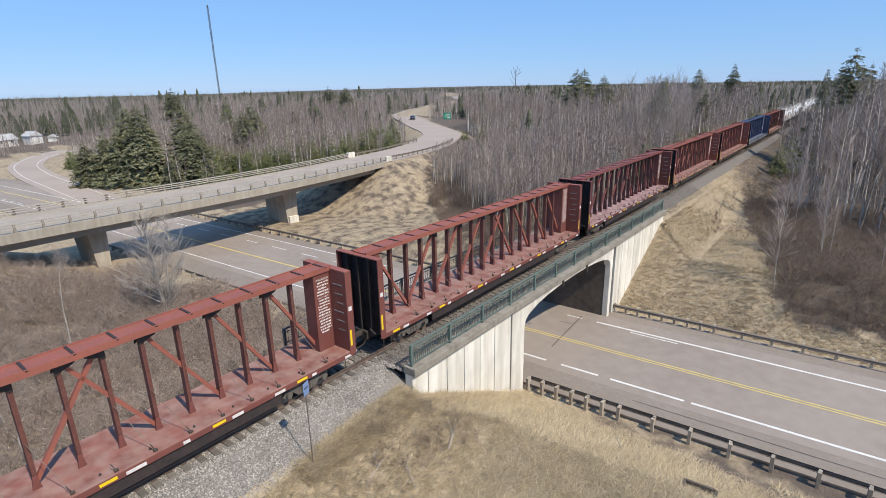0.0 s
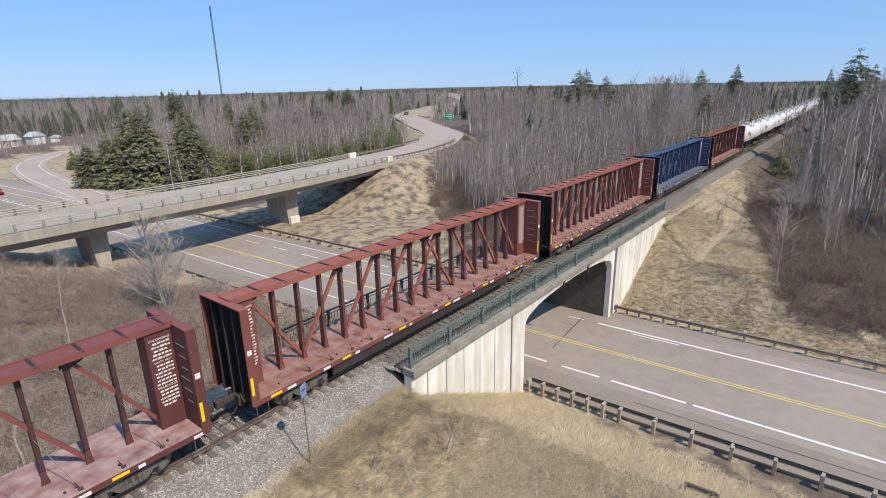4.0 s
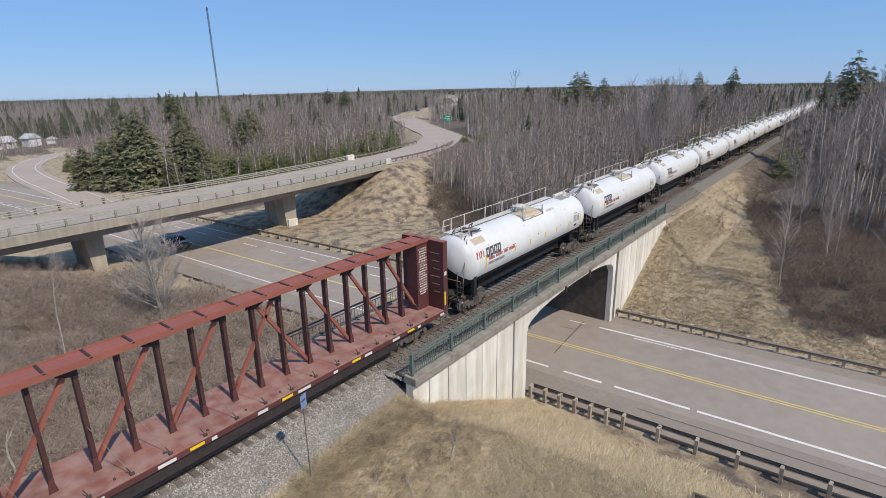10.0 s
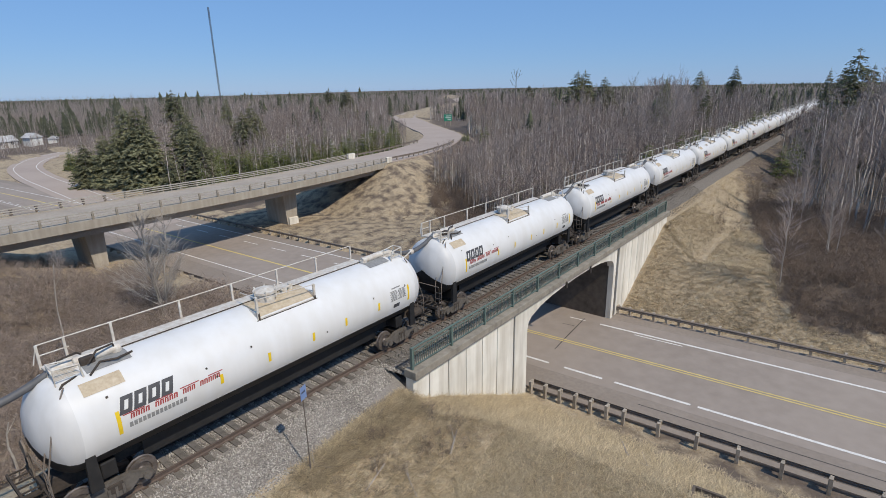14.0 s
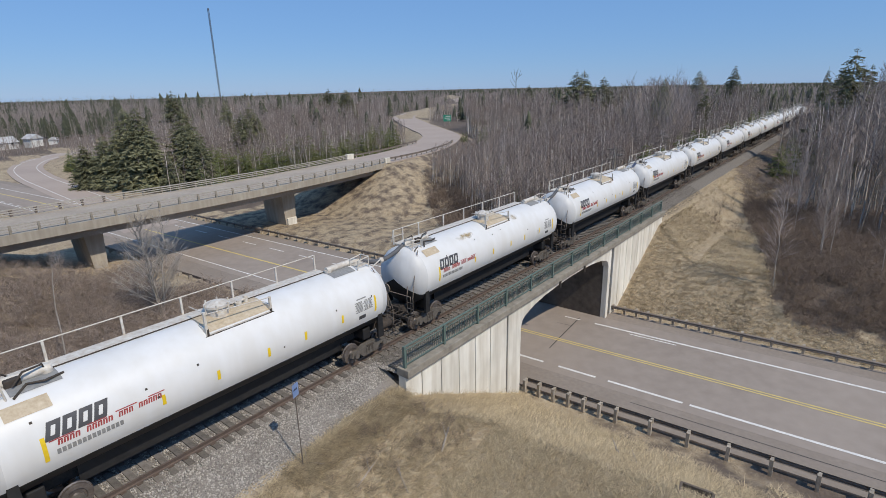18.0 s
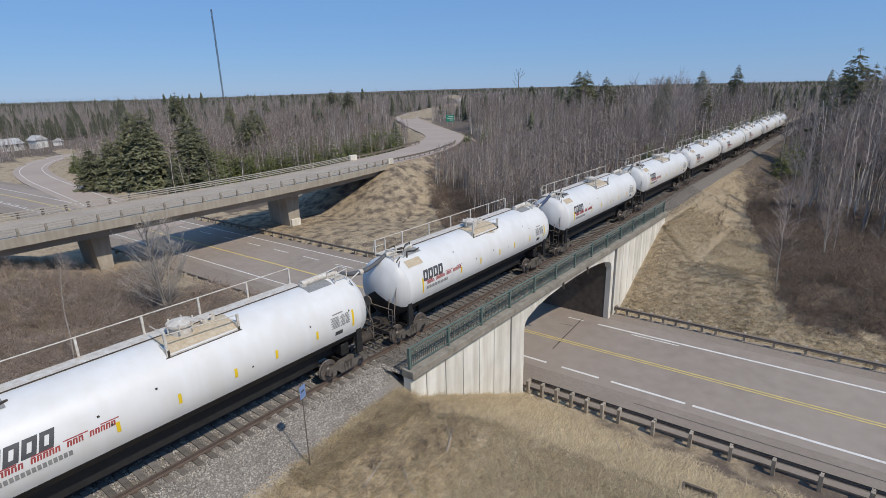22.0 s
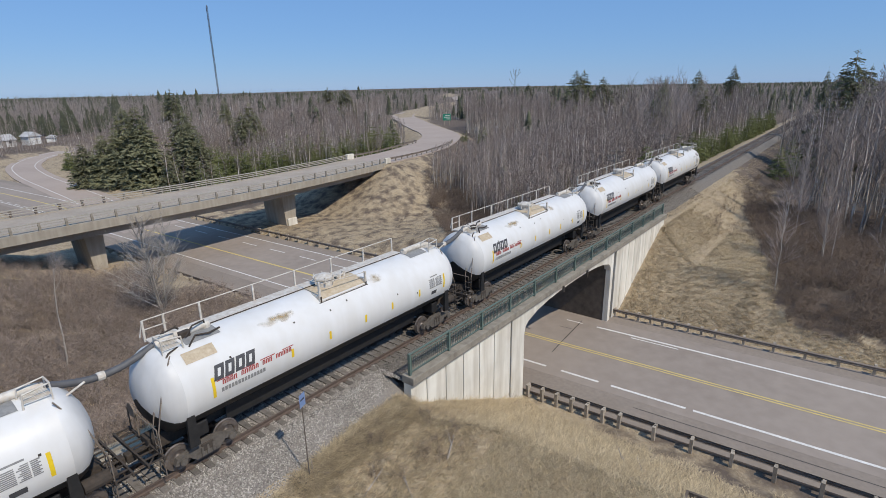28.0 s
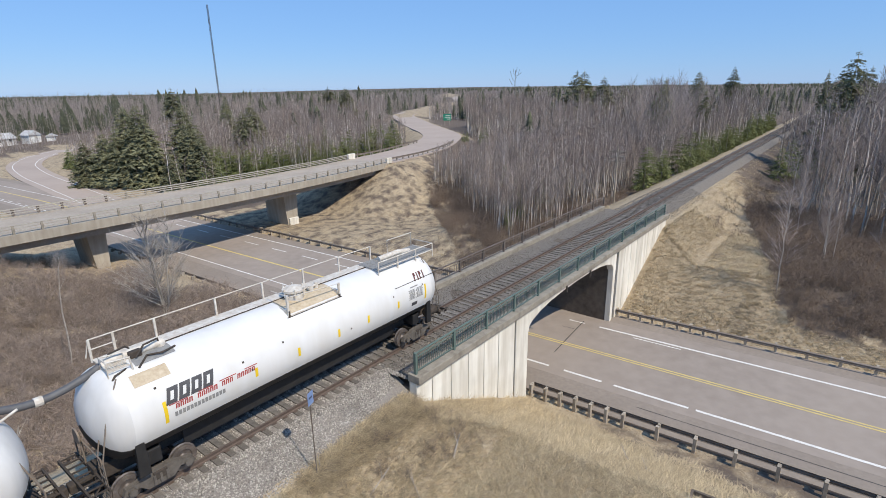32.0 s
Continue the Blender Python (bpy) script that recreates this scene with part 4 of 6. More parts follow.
        vs = [(way * x, (r + .012) * math.sin(radians(a)), cz + (r + .012) * math.cos(radians(a))) for a in range(-22, 19, 5) for x in (5.1, 6.35)]
        dark.add(vs, [(2 * i, 2 * i + 1, 2 * i + 3, 2 * i + 2) for i in range(len(vs) // 2 - 1)])
        part("anti_slip_pad", dark, "grey_mark", c)
        tan = Shape()
        vs = [(way * x, (r + .014) * math.sin(radians(a)), cz + (r + .014) * math.cos(radians(a))) for a in range(-48, -31, 4) for x in (5.6, 6.7)]
        tan.add(vs, [(2 * i, 2 * i + 1, 2 * i + 3, 2 * i + 2) for i in range(len(vs) // 2 - 1)])
        if way < 0:
            part("anti_slip_pad", tan, "rust_patch", c)
    s = Shape().pipe([(-5.0, -.35, top - .02), (-5.5, -.55, top + .02), (-5.9, -.35, top + .02), (-6.3, -.7, top - .12)], .035)
    part("valve_pipe", s, "grime", c)
    for pts in ([(-5.3, .1, top), (-5.4, -.1, top + .34), (-5.9, -.25, top + .36), (-6.2, -.3, top + .05)], [(-6.9, .3, top - .05), (-6.8, .1, top + .30), (-6.3, .15, top + .34), (-6.0, .3, top)], [(-6.6, -.5, top - .1), (-7.0, -.7, top - .1), (-7.35, -.8, top - .5), (-7.5, -.9, top - 1.2)]):
        part("valve_pipe", Shape().pipe(pts, .032), "grime", c)
    part("valve_box", Shape().rounded((-6.35, -.2, top - .05), (-5.95, .15, top + .22), .04), "grime", c)
    if not last:
        pts = [(7.0 + .21 * i, .05, top + .08 - .42 * math.sin(math.pi * i / 16)) for i in range(17)]
        part("transfer_hose", Shape().pipe(pts, .115, 10), hose, c, "thick drooping transfer hose", 60)
        part("hose_clamp", Shape().rod(pts[7], pts[8], .14, n=10), "white_metal", c)
        part("hose_strut", Shape().rod((7.35, -.45, top - .35), (8.0, -.5, top - .05), .035), "white_metal", c)
    if last:
        s = Shape()
        for x in (4.2, 5.5, 6.8, 8.1):
            s.rod((x, -.75, top - .28), (x, -.75, top + .42), .03, n=6)
        for zz in (.08, .42):
            s.pipe([(4.2, -.75, top + zz), (8.1, -.75, top + zz), (8.1, .6, top + zz)], .028)
        s.pipe([(6.3, .70, top + .0), (6.3, .70, top + .75), (8.1, .70, top + .75), (8.1, .70, top)], .026)
        part("end_cage", s, "white_metal", c)
        s = Shape()
        for i in range(14):
            s.box((4.2, -.72 + i * .10, top + .04), (8.1, -.66 + i * .10, top + .07))
        part("walkway", s, "grey_mark", c, "grey slatted roof platform")
        part("transfer_pipe", Shape().pipe([(5.2, .25, top + .14), (6.6, .25, top + .16), (7.4, .25, top + .02)], .13, 12), "white_metal", c, "", 40)
        part("grab_rail", shell_patch(Shape(), 4.6, 7.6, 27, 28.2, r, cz, 1), "grime", c)
    # markings
    for i, x in enumerate((-6.1, -2.9, -1.03, .98, 2.67, 4.6, 6.55)):
        tall = i in (0, 6)
        part("reflector", shell_patch(Shape(), x - .055, x + .055, -13 if tall else -8, 15 if tall else 5, r, cz), "yellow_mark", c, "yellow reflector strip")
    s = Shape()
    # plain slanted blocks where the owner's mark stands
    for k in range(4):
        x = -6.06 + k * .40
        shell_patch(s, x, x + .12, 9, 28, r, cz, 4, .16)
        shell_patch(s, x + .23, x + .35, 9, 28, r, cz, 4, .16)
        shell_patch(s, x + .10, x + .25, 9, 13.5, r, cz, 1, .03)
        shell_patch(s, x + .22, x + .38, 23.5, 28, r, cz, 1, .03)
    part("owner_mark", s, "logo_dark", c, "charcoal slanted block marking")
    s = Shape()
    for k in range(20):
        x = -5.80 + k * .143
        if k in (4, 10, 14):
            continue
        up = .10 * k
        shell_patch(s, x, x + .045, .8 + up, 7.0 + up, r, cz, 2, .03)
        shell_patch(s, x + .075, x + .12, .8 + up, 5.4 + up, r, cz, 2, .02)
        shell_patch(s, x + .03, x + .14, 5.6 + up, 7.0 + up, r, cz, 1)
    for x0, up in ((-5.98, 7.6), (-4.28, 9.2)):
        shell_patch(s, x0, x0 + .62, up, up + 1.2, r, cz, 1)
        shell_patch(s, x0 + .95, x0 + 1.45, up + .6, up + 1.8, r, cz, 1)
    part("name_mark", s, "logo_red", c, "red script-like marking")
    s = Shape()
    for k in range(14):
        shell_patch(s, -5.85 + k * .125, -5.85 + k * .125 + .095, -9, -3, r, cz, 2)
    tagged(part("stencil", s, "grey_mark", c), kind="stuff")
    s = Shape()
    for k in range(9):
        shell_patch(s, 5.35 + (k % 2) * .06, 5.78, -3 + k * 2.0, -1.7 + k * 2.0, r, cz, 1)
        shell_patch(s, 5.82 + .05 * (k % 3), 6.10, -3 + k * 2.0, -1.7 + k * 2.0, r, cz, 1)
        shell_patch(s, 6.14, 6.36 - .05 * (k % 2), -3 + k * 2.0, -1.6 + k * 2.0, r, cz, 1)
    shell_patch(s, 5.5, 6.05, 17.5, 19.5, r, cz, 1)
    tagged(part("data_panel", s, "grey_mark", c, "grey block of stencilled data"), kind="stuff")
    part("placard", shell_patch(Shape(), 5.55, 5.95, -17, -10, r, cz, 2), "logo_dark", c)
    if first or last:
        s = Shape()
        x0, a0 = (-6.95, 12) if first else (5.95, 26)
        for k in range(2):
            x = x0 + k * .40
            shell_patch(s, x, x + .08, a0, a0 + 15, r, cz, 3, .05)
            shell_patch(s, x + .24, x + .32, a0, a0 + 15, r, cz, 3, .05)
            shell_patch(s, x + .09, x + .17, a0 + 8, a0 + 15, r, cz, 2, .02)
        part("number_bar", s, "logo_red" if first else "maroon", c)
    rr = random.Random(stains * 7 + 3)
    for k in range(stains):
        x, a = rr.uniform(-4.5, 5), rr.uniform(42, 60)
        wide_x, wide_a, n = rr.uniform(.55, 1.1), rr.uniform(7, 12), 16
        vs, fade = [], []
        for i in range(n + 1):
            for j in range(n + 1):
                u, v = 2 * i / n - 1, 2 * j / n - 1
                aa = radians(a + wide_a * v)
                vs.append((x + wide_x * u, -(r + .008) * math.cos(aa), cz + (r + .008) * math.sin(aa)))
                fade.append(max(0, 1 - math.hypot(u, v)) ** .7 * (.55 + .75 * max(0, noise.noise(Vector((u * 2.2 + k, v * 2.2, stains)))) + .25))
        q = part("stain", Shape().add(vs, [(i * (n + 1) + j, (i + 1) * (n + 1) + j, (i + 1) * (n + 1) + j + 1, i * (n + 1) + j + 1) for i in range(n) for j in range(n)]), "rust_stain", c, "tan grime stain", 60)
        q.data.attributes.new("dirt", "FLOAT", "POINT").data.foreach_set("value", fade)
    s = Shape()
    for k in range(7):
        x, a = rr.uniform(-6.4, 6.4), rr.uniform(-8, 40)
        shell_patch(s, x, x + .07, a, a + 2.6, r, cz, 1)
    part("shell_fitting", s, "grime", c)
    return c


def words(text, size, mat):
    """Raised lettering in the built-in font, as a mesh."""
    cu = bpy.data.curves.new("words", "FONT")
    cu.body, cu.size, cu.extrude, cu.align_x = text, size, .002, "CENTER"
    ob = new("words", cu)
    me = bpy.data.meshes.new_from_object(ob.evaluated_get(bpy.context.evaluated_depsgraph_get()))
    bpy.data.objects.remove(ob)
    me.name = "words"
    me.materials.clear()
    me.materials.append(M[mat])
    return me


def centre_beam_car(paint_mat, cap_mat, deck_mat, label):
    c = thing("centrebeam_flat_car", label, "flat car", "centrebeam cars of the train")
    half, wide, dz, topz = 11.0, 1.36, 1.13, 4.90
    part("deck", Shape().rounded((-half + .3, -wide, dz - .09), (half - .3, wide, dz), .015), deck_mat, c, "chalky worn steel deck")
    for y in (-wide + .03, wide - .03):
        part("side_sill", Shape().rounded((-half + .1, y - .04, dz - .27), (half - .1, y + .04, dz - .05), .01), paint_mat, c)
    # Black strips added for the shade below the side sills.
    for y in (-wide + .10, wide - .10):
        part("sill_web", Shape().box((-half + 3.9, y - .02, dz - .74), (half - 3.9, y + .02, dz - .2)), "black_shade_steel", c, "black strip with under-car shade in its colour")
    part("centre_sill", Shape().rounded((-half, -.4, .58), (half, .4, dz - .1), .04), "grime", c)
    for k in range(9):
        x = -8.8 + 2.2 * k
        part("cross_bearer", Shape().prism([(-wide, dz - .1), (wide, dz - .1), (.4, .62), (-.4, .62)], "x", x - .06, x + .06), "grime", c)
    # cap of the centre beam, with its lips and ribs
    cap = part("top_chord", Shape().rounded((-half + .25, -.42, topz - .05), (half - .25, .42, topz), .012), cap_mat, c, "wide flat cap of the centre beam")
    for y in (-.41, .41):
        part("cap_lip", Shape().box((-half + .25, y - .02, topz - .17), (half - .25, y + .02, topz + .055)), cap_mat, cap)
    n = 18
    xs = [-half + 1.0 + (2 * half - 2.0) * i / (n - 1) for i in range(n)]
    stake = Shape().add([(-.035, -.14, 0), (.035, -.14, 0), (.035, .14, 0), (-.035, .14, 0), (-.035, -.11, 3.62), (.035, -.11, 3.62), (.035, .11, 3.62), (-.035, .11, 3.62)],
                        [(0, 1, 5, 4), (1, 2, 6, 5), (2, 3, 7, 6), (3, 0, 4, 7), (0, 3, 2, 1), (4, 5, 6, 7)])
    stake.box((.035, -.14, 0), (.085, -.125, 3.62)).box((.035, .125, 0), (.085, .14, 3.62))
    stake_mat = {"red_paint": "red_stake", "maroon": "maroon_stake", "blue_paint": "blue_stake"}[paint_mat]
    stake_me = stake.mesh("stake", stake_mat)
    rib = Shape().box((-.04, -.44, topz), (.04, .40, topz + .035)).mesh("cap_rib", "black_shade_steel")
    gusset = Shape().prism([(-.10, 3.62), (.50, 3.62), (.46, 3.44), (.10, 3.30), (-.10, 3.2)], "y", -.17, -.14)
    gusset.prism([(-.10, 3.62), (.50, 3.62), (.46, 3.44), (.10, 3.30), (-.10, 3.2)], "y", .14, .17)
    gusset_me = gusset.mesh("gusset", "black_shade_steel")
    foot = Shape().prism([(-.12, 0), (.12, 0), (.06, .42), (-.06, .42)], "y", -.21, -.145).mesh("stake_foot", paint_mat)
    for i, x in enumerate(xs):
        o = part("stake", stake_me, None, c)
        o.location = (x, 0, dz)
        o = part("stake_foot", foot, None, c)
        o.location = (x, 0, dz)
        o = part("cap_rib", rib, None, c)
        o.location = (x + .45, 0, 0)
    def brace(top, low):
        """A flat diagonal from the head of one stake to the foot of another."""
        way = 1 if low > top else -1
        a, b = xs[top] + way * .2, xs[low] - way * .06
        q = Shape().add([(a, y, dz + 3.5 - k) for y in (-.07, .07) for k in (0, .24)] + [(b, y, dz + .05 + k) for y in (-.07, .07) for k in (.24, 0)], [(0, 1, 5, 4), (2, 6, 7, 3), (0, 4, 6, 2), (1, 3, 7, 5)])
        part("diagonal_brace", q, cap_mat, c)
        o = part("gusset", gusset_me, None, c)
        o.matrix_basis = pose(xs[top], 0, dz, 0, 0, 0 if way > 0 else 180)
    for top, low in ((0, 2), (4, 2), (6, 4), (8, 6), (10, 8), (9, 11), (11, 13), (13, 15), (15, 17)):
        brace(top, low)
    cable = Shape().rod((0, -.17, dz + 1.55), (.55, -1.18, dz + .03), .010, n=5).mesh("tie_cable", "galv")
    winch = Shape().rod((-.06, -1.28, dz + .05), (.06, -1.28, dz + .05), .05, n=8).rod((.0, -1.28, dz + .05), (-.10, -1.22, dz + .30), .016, n=5).mesh("winch", "grime")
    for i in range(1, n - 1):
        if i % 3:
            o = part("tie_cable", cable, None, c)
            o.matrix_basis = pose(xs[i], 0, 0)
        o = part("winch", winch, None, c)
        o.matrix_basis = pose(xs[i] + .55, 0, 0)
    # bulkheads
    for way in (-1, 1):
        xo, xi = way * half, way * (half - .34)
        b = part("bulkhead", Shape().rounded((min(xi, xi + way * .05), -wide, dz - .2), (max(xi, xi + way * .05), wide, topz - .08), .012), paint_mat, c, "tall steel end bulkhead")
        # The outer face's shade is put into this sheet's black.
        part("outer_sheet", Shape().box((xi + way * .052, -wide + .03, dz - .2), (xi + way * .065, wide - .03, topz - .12)), "black_shade_steel", b)
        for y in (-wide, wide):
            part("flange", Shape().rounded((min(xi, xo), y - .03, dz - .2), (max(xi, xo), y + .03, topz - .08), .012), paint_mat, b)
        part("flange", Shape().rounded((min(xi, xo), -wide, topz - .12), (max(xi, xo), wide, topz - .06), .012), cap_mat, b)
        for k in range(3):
            part("stiffener", Shape().box((min(xi + way * .066, xo - way * .05), -.72 + .7 * k, dz - .2), (max(xi + way * .066, xo - way * .05), -.66 + .7 * k, topz - .13)), "black_shade_steel", b)
        web = part("end_web", Shape().rounded((min(xi, xi - way * .85), -.36, dz), (max(xi, xi - way * .85), .36, topz - .16), .02), paint_mat, c, "end web plate with white printed instructions")
        for y in (-.364,):
            s = Shape()
            rr = random.Random(5)
            for k in range(19):
                if k in (0, 6, 13):
                    continue
                zz = topz - .5 - k * .135
                x = .10
                while x < .66:
                    w = rr.uniform(.05, .15)
                    if x > .12 or rr.random() < .85:
                        s.box((min(xi - way * x, xi - way * (x + w)), y - .004, zz + rr.uniform(0, .012)), (max(xi - way * x, xi - way * (x + w)), y, zz + rr.uniform(.06, .08)))
                    x += w + .028
            tagged(part("printed_line", s, "white_mark", web), kind="stuff")
            for txt, k, sz in (("UNLOADING", 0, .115), ("SAFETY FIRST", 6, .098), ("WARNING", 13, .135)):
                o = part("heading", words(txt, sz, "white_mark"), None, web)
                o.matrix_basis = pose(xi - way * .42, y - .004, topz - .5 - k * .135, 90)
        s = Shape()
        for k in range(6):
            s.box((xi - way * .006 - .004, -1.15, topz - .75 - k * .42), (xi - way * .006 + .004, -.55 - .1 * (k % 3), topz - .70 - k * .42))
        tagged(part("stencil", s, "grey_mark", b), kind="stuff")
        part("marker_plate", Shape().box((min(xi - way * .0, xo) + .05, -wide - .036, dz + .25), (min(xi, xo) + .16, -wide - .031, dz + 1.0)), "yellow_mark", b, "yellow reflector strip")
        part("data_plate", Shape().box((min(xi, xo) + .07, -wide - .036, dz + 1.9), (min(xi, xo) + .25, -wide - .031, dz + 2.1)), "white_mark", b)
        coupler(c, way * (half - .1), way)
        x = way * (half - .05)
        s = Shape().pipe([(x - way * .6, -wide - .01, dz - .3), (x - way * .6, -wide - .01, .42), (x - way * .1, -wide - .01, .42), (x - way * .1, -wide - .01, dz - .3)], .022)
        part("step", s, "wheel", c)
        part("brake_lever", Shape().rod((x + way * .1, -.7, dz + .15), (x + way * .25, -1.2, dz + .10), .04), "grime", c)
        build_truck(c, way * 8.4)
    s = Shape()
    rr = random.Random(9)
    for k in range(12):
        x = -10.2 + 1.8 * k
        part("reflector", Shape().box((x, -wide - .018, dz - .20), (x + .5, -wide - .012, dz - .09)), "yellow_mark", c, "yellow reflector strip") if k % 2 == 0 else None
        s.box((x + .75, -wide - .018, dz - .24), (x + rr.uniform(.95, 1.4), -wide - .012, dz - .12))
    tagged(part("stencil", s, "white_mark", c), kind="stuff")
    ring = Shape().rod((0, -1.05, dz), (0, -1.05, dz + .06), .05, .03, 6).mesh("tie_down", "grime")
    for k in range(14):
        o = part("tie_down", ring, None, c)
        o.location = (-9.6 + 1.48 * k, 0, 0)
    part("air_tank", Shape().rod((1.5, -.8, .85), (2.8, -.8, .85), .2, .2, 12), "grime", c)
    return c


# The train: where each car's middle stands at the start, along the track.
TRAVEL = [(0, 0.0), (6, 80.9), (13, 175.5), (19, 256.2), (23, 309.9), (28, 376.9), (32, 430.86)]
train = []
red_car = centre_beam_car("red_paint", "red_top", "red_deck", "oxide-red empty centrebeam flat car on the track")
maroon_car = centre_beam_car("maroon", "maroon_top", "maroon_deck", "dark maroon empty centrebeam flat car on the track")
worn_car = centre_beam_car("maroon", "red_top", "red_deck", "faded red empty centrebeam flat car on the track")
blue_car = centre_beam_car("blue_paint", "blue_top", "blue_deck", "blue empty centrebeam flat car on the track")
train += [(red_car, 3.0), (maroon_car, 50.2), (blue_car, 121.0), (worn_car, 144.6)]
for x0, kind in ((26.6, red_car), (73.8, red_car), (97.4, red_car)):
    train.append((copy_thing(kind, pose(x0, 0, 0)), x0))
first_tank, last_tank = tank_car(first=True, stains=2), tank_car(last=True, stains=0)
plain_tank, stained_tank, blue_hose_tank = tank_car(stains=0), tank_car(stains=3), tank_car(hose="hose_blue", stains=1)
train += [(first_tank, 165.1), (last_tank, 165.1 + 16 * 17.35)]
used = set()
for k in range(1, 16):
    kind = stained_tank if k in (6, 13, 14) else blue_hose_tank if k in (7, 9) else plain_tank
    x0 = 165.1 + 17.35 * k
    train.append((kind if kind not in used else copy_thing(kind, pose(x0, 0, 0)), x0))
    used.add(kind)
for k, (ob, x0) in enumerate(train):
    if ob in (stained_tank,):
        tagged(ob, "white tank car with tan rust stains, on rails")
    if ob in (blue_hose_tank,):
        tagged(ob, "white tank car with blue transfer hose, on rails")
    if ob in (last_tank,):
        tagged(ob, "white rearmost tank car with caged roof platform")
    ob.location = (x0, 0, 0)


# ---------------------------------------------------------------- road vehicles
def road_vehicle(name, paint_mat, label, long, wide, high, bonnet, suv):
    """Drives towards local +x; the origin lies on the road under its middle."""
    c = thing(name, label, "car")
    h, w = long / 2, wide / 2
    belt = .92 if not suv else 1.05
    # lower body: stations from tail to nose
    st = [(-h, .45, .78 * w, belt - .12), (-h + .12, .30, .93 * w, belt - .02), (-h * .72, .24, w, belt + .02), (-h * .3, .22, w, belt), (h * .15, .22, w, belt - .02), (h * .42, .22, w, belt - .05), (h * .75, .24, .97 * w, bonnet), (h - .14, .28, .86 * w, bonnet - .10), (h, .40, .68 * w, bonnet - .22)]
    s = Shape()
    rows = []
    for x, z0, ww, z1 in st:
        rows.append((lambda x, z0, ww, z1: lambda p: (x, p[0] * ww, z0 + (z1 - z0) * p[1]))(x, z0, ww, z1))
    sec = [(-.80, 0), (-.96, .12), (-1, .40), (-.99, .62), (-.93, .90), (-.82, 1.0), (0, 1.04), (.82, 1.0), (.93, .90), (.99, .62), (1, .40), (.96, .12), (.80, 0)]
    s.sweep(sec, rows)
    part("body", s, paint_mat, c, "", 60)
    tail = -h + (.10 if suv else .75)
    # one arched section is swept along the roof line; the top of it is painted, the sides are glass
    stops = 18
    cab = [(tail, belt), (tail + .22, high - .10), (-.25, high), (.35, high - .04), (h * .52, belt - .03)] if suv else [(tail, belt - .02), (tail + .75, high - .13), (-.25, high), (.35, high - .05), (h * .56, belt - .05)]
    line = []
    for i in range(stops + 1):
        x = cab[0][0] + (cab[-1][0] - cab[0][0]) * i / stops
        zs = [np.interp(x + dx, [k[0] for k in cab], [k[1] for k in cab]) for dx in (-.28, -.14, 0, .14, .28)]
        z = float(sum(zs) / 5) if 0 < i < stops else cab[0 if i == 0 else -1][1]
        line.append((x, max(z, belt - .05)))
    arc = [(-1, 0), (-.965, .3), (-.91, .62), (-.84, .84), (-.70, .96), (-.36, 1.02), (0, 1.04), (.36, 1.02), (.70, .96), (.84, .84), (.91, .62), (.965, .3), (1, 0)]

    def at_arc(x, z, q):
        return (x, q[0] * w * .90, belt - .05 + (z - belt + .05) * q[1])
    k = len(arc)
    vs = [at_arc(x, z, q) for x, z in line for q in arc]
    glass_f, roof_f = [], []
    top_x = [x for x, z in line if z > high - .14]
    for i in range(stops):
        for j in range(k - 1):
            mid = (line[i][0] + line[i + 1][0]) / 2
            f = (i * k + j, i * k + j + 1, (i + 1) * k + j + 1, (i + 1) * k + j)
            (roof_f if 3 <= j <= 8 and top_x[0] <= mid <= top_x[-1] else glass_f).append(f)
    part("cabin_glass", Shape().add(vs, glass_f), "glass", c, "dark tinted glass", 50)
    part("roof", Shape().add(vs, roof_f), paint_mat, c, "", 50)
    for side in (-1, 1):
        pill = Shape()
        pill.pipe([at_arc(-.15 - .02 * q, high, (side * (arc[q][0] * -1 + .008), arc[q][1])) for q in range(4)], .03, 6)
        part("pillar", pill, paint_mat, c)
        part("mirror", Shape().rounded((h * .36, side * w - .03, belt - .02), (h * .36 + .14, side * w + .16, belt + .12) if side > 0 else (h * .36 + .14, side * w + .03, belt + .12), .03) if side > 0 else Shape().rounded((h * .36, -w - .16, belt - .02), (h * .36 + .14, -w + .03, belt + .12), .03), paint_mat, c)
        part("headlight", Shape().rounded((h - .34, side * w * .60 - .16, bonnet - .28), (h - .06, side * w * .60 + .16, bonnet - .12), .04), "lamp_clear", c, "clear headlight")
        part("tail_light", Shape().rounded((-h + .0, side * w * .66 - .17, belt - .30), (-h + .16, side * w * .66 + .17, belt - .12), .04), "lamp_red", c, "red tail light")
        for x in (-long * .285, long * .285):
            t = Shape().rod((0, -.11, 0), (0, .11, 0), .335, .335, 20)
            o = part("wheel", t, "tyre", c, "black tyre", 40)
            o.location = (x, side * (w - .10), .335)
            rim = Shape()
            for q in range(5):
                a = q * 2 * math.pi / 5
                rim.rod((.06 * math.cos(a), side * .105, .06 * math.sin(a)), (.21 * math.cos(a), side * .115, .21 * math.sin(a)), .045, .05, 5)
            rim.rod((0, side * .10, 0), (0, side * .122, 0), .07, .06, 10)
            rim.sweep([(.20, side * .10), (.235, side * .10), (.235, side * .125), (.20, side * .125)], [(lambda a: lambda p: (p[0] * math.cos(a), p[1], p[0] * math.sin(a)))(2 * math.pi * q / 18) for q in range(19)])
            part("rim", rim, "alloy", o)
    part("bumper_grille", Shape().rounded((h - .06, -.45, .42), (h + .015, .45, .58), .02), "tyre", c)
    part("number_plate", Shape().box((-h - .012, -.26, .62), (-h + .02, .26, .75)), "white_mark", c)
    return c


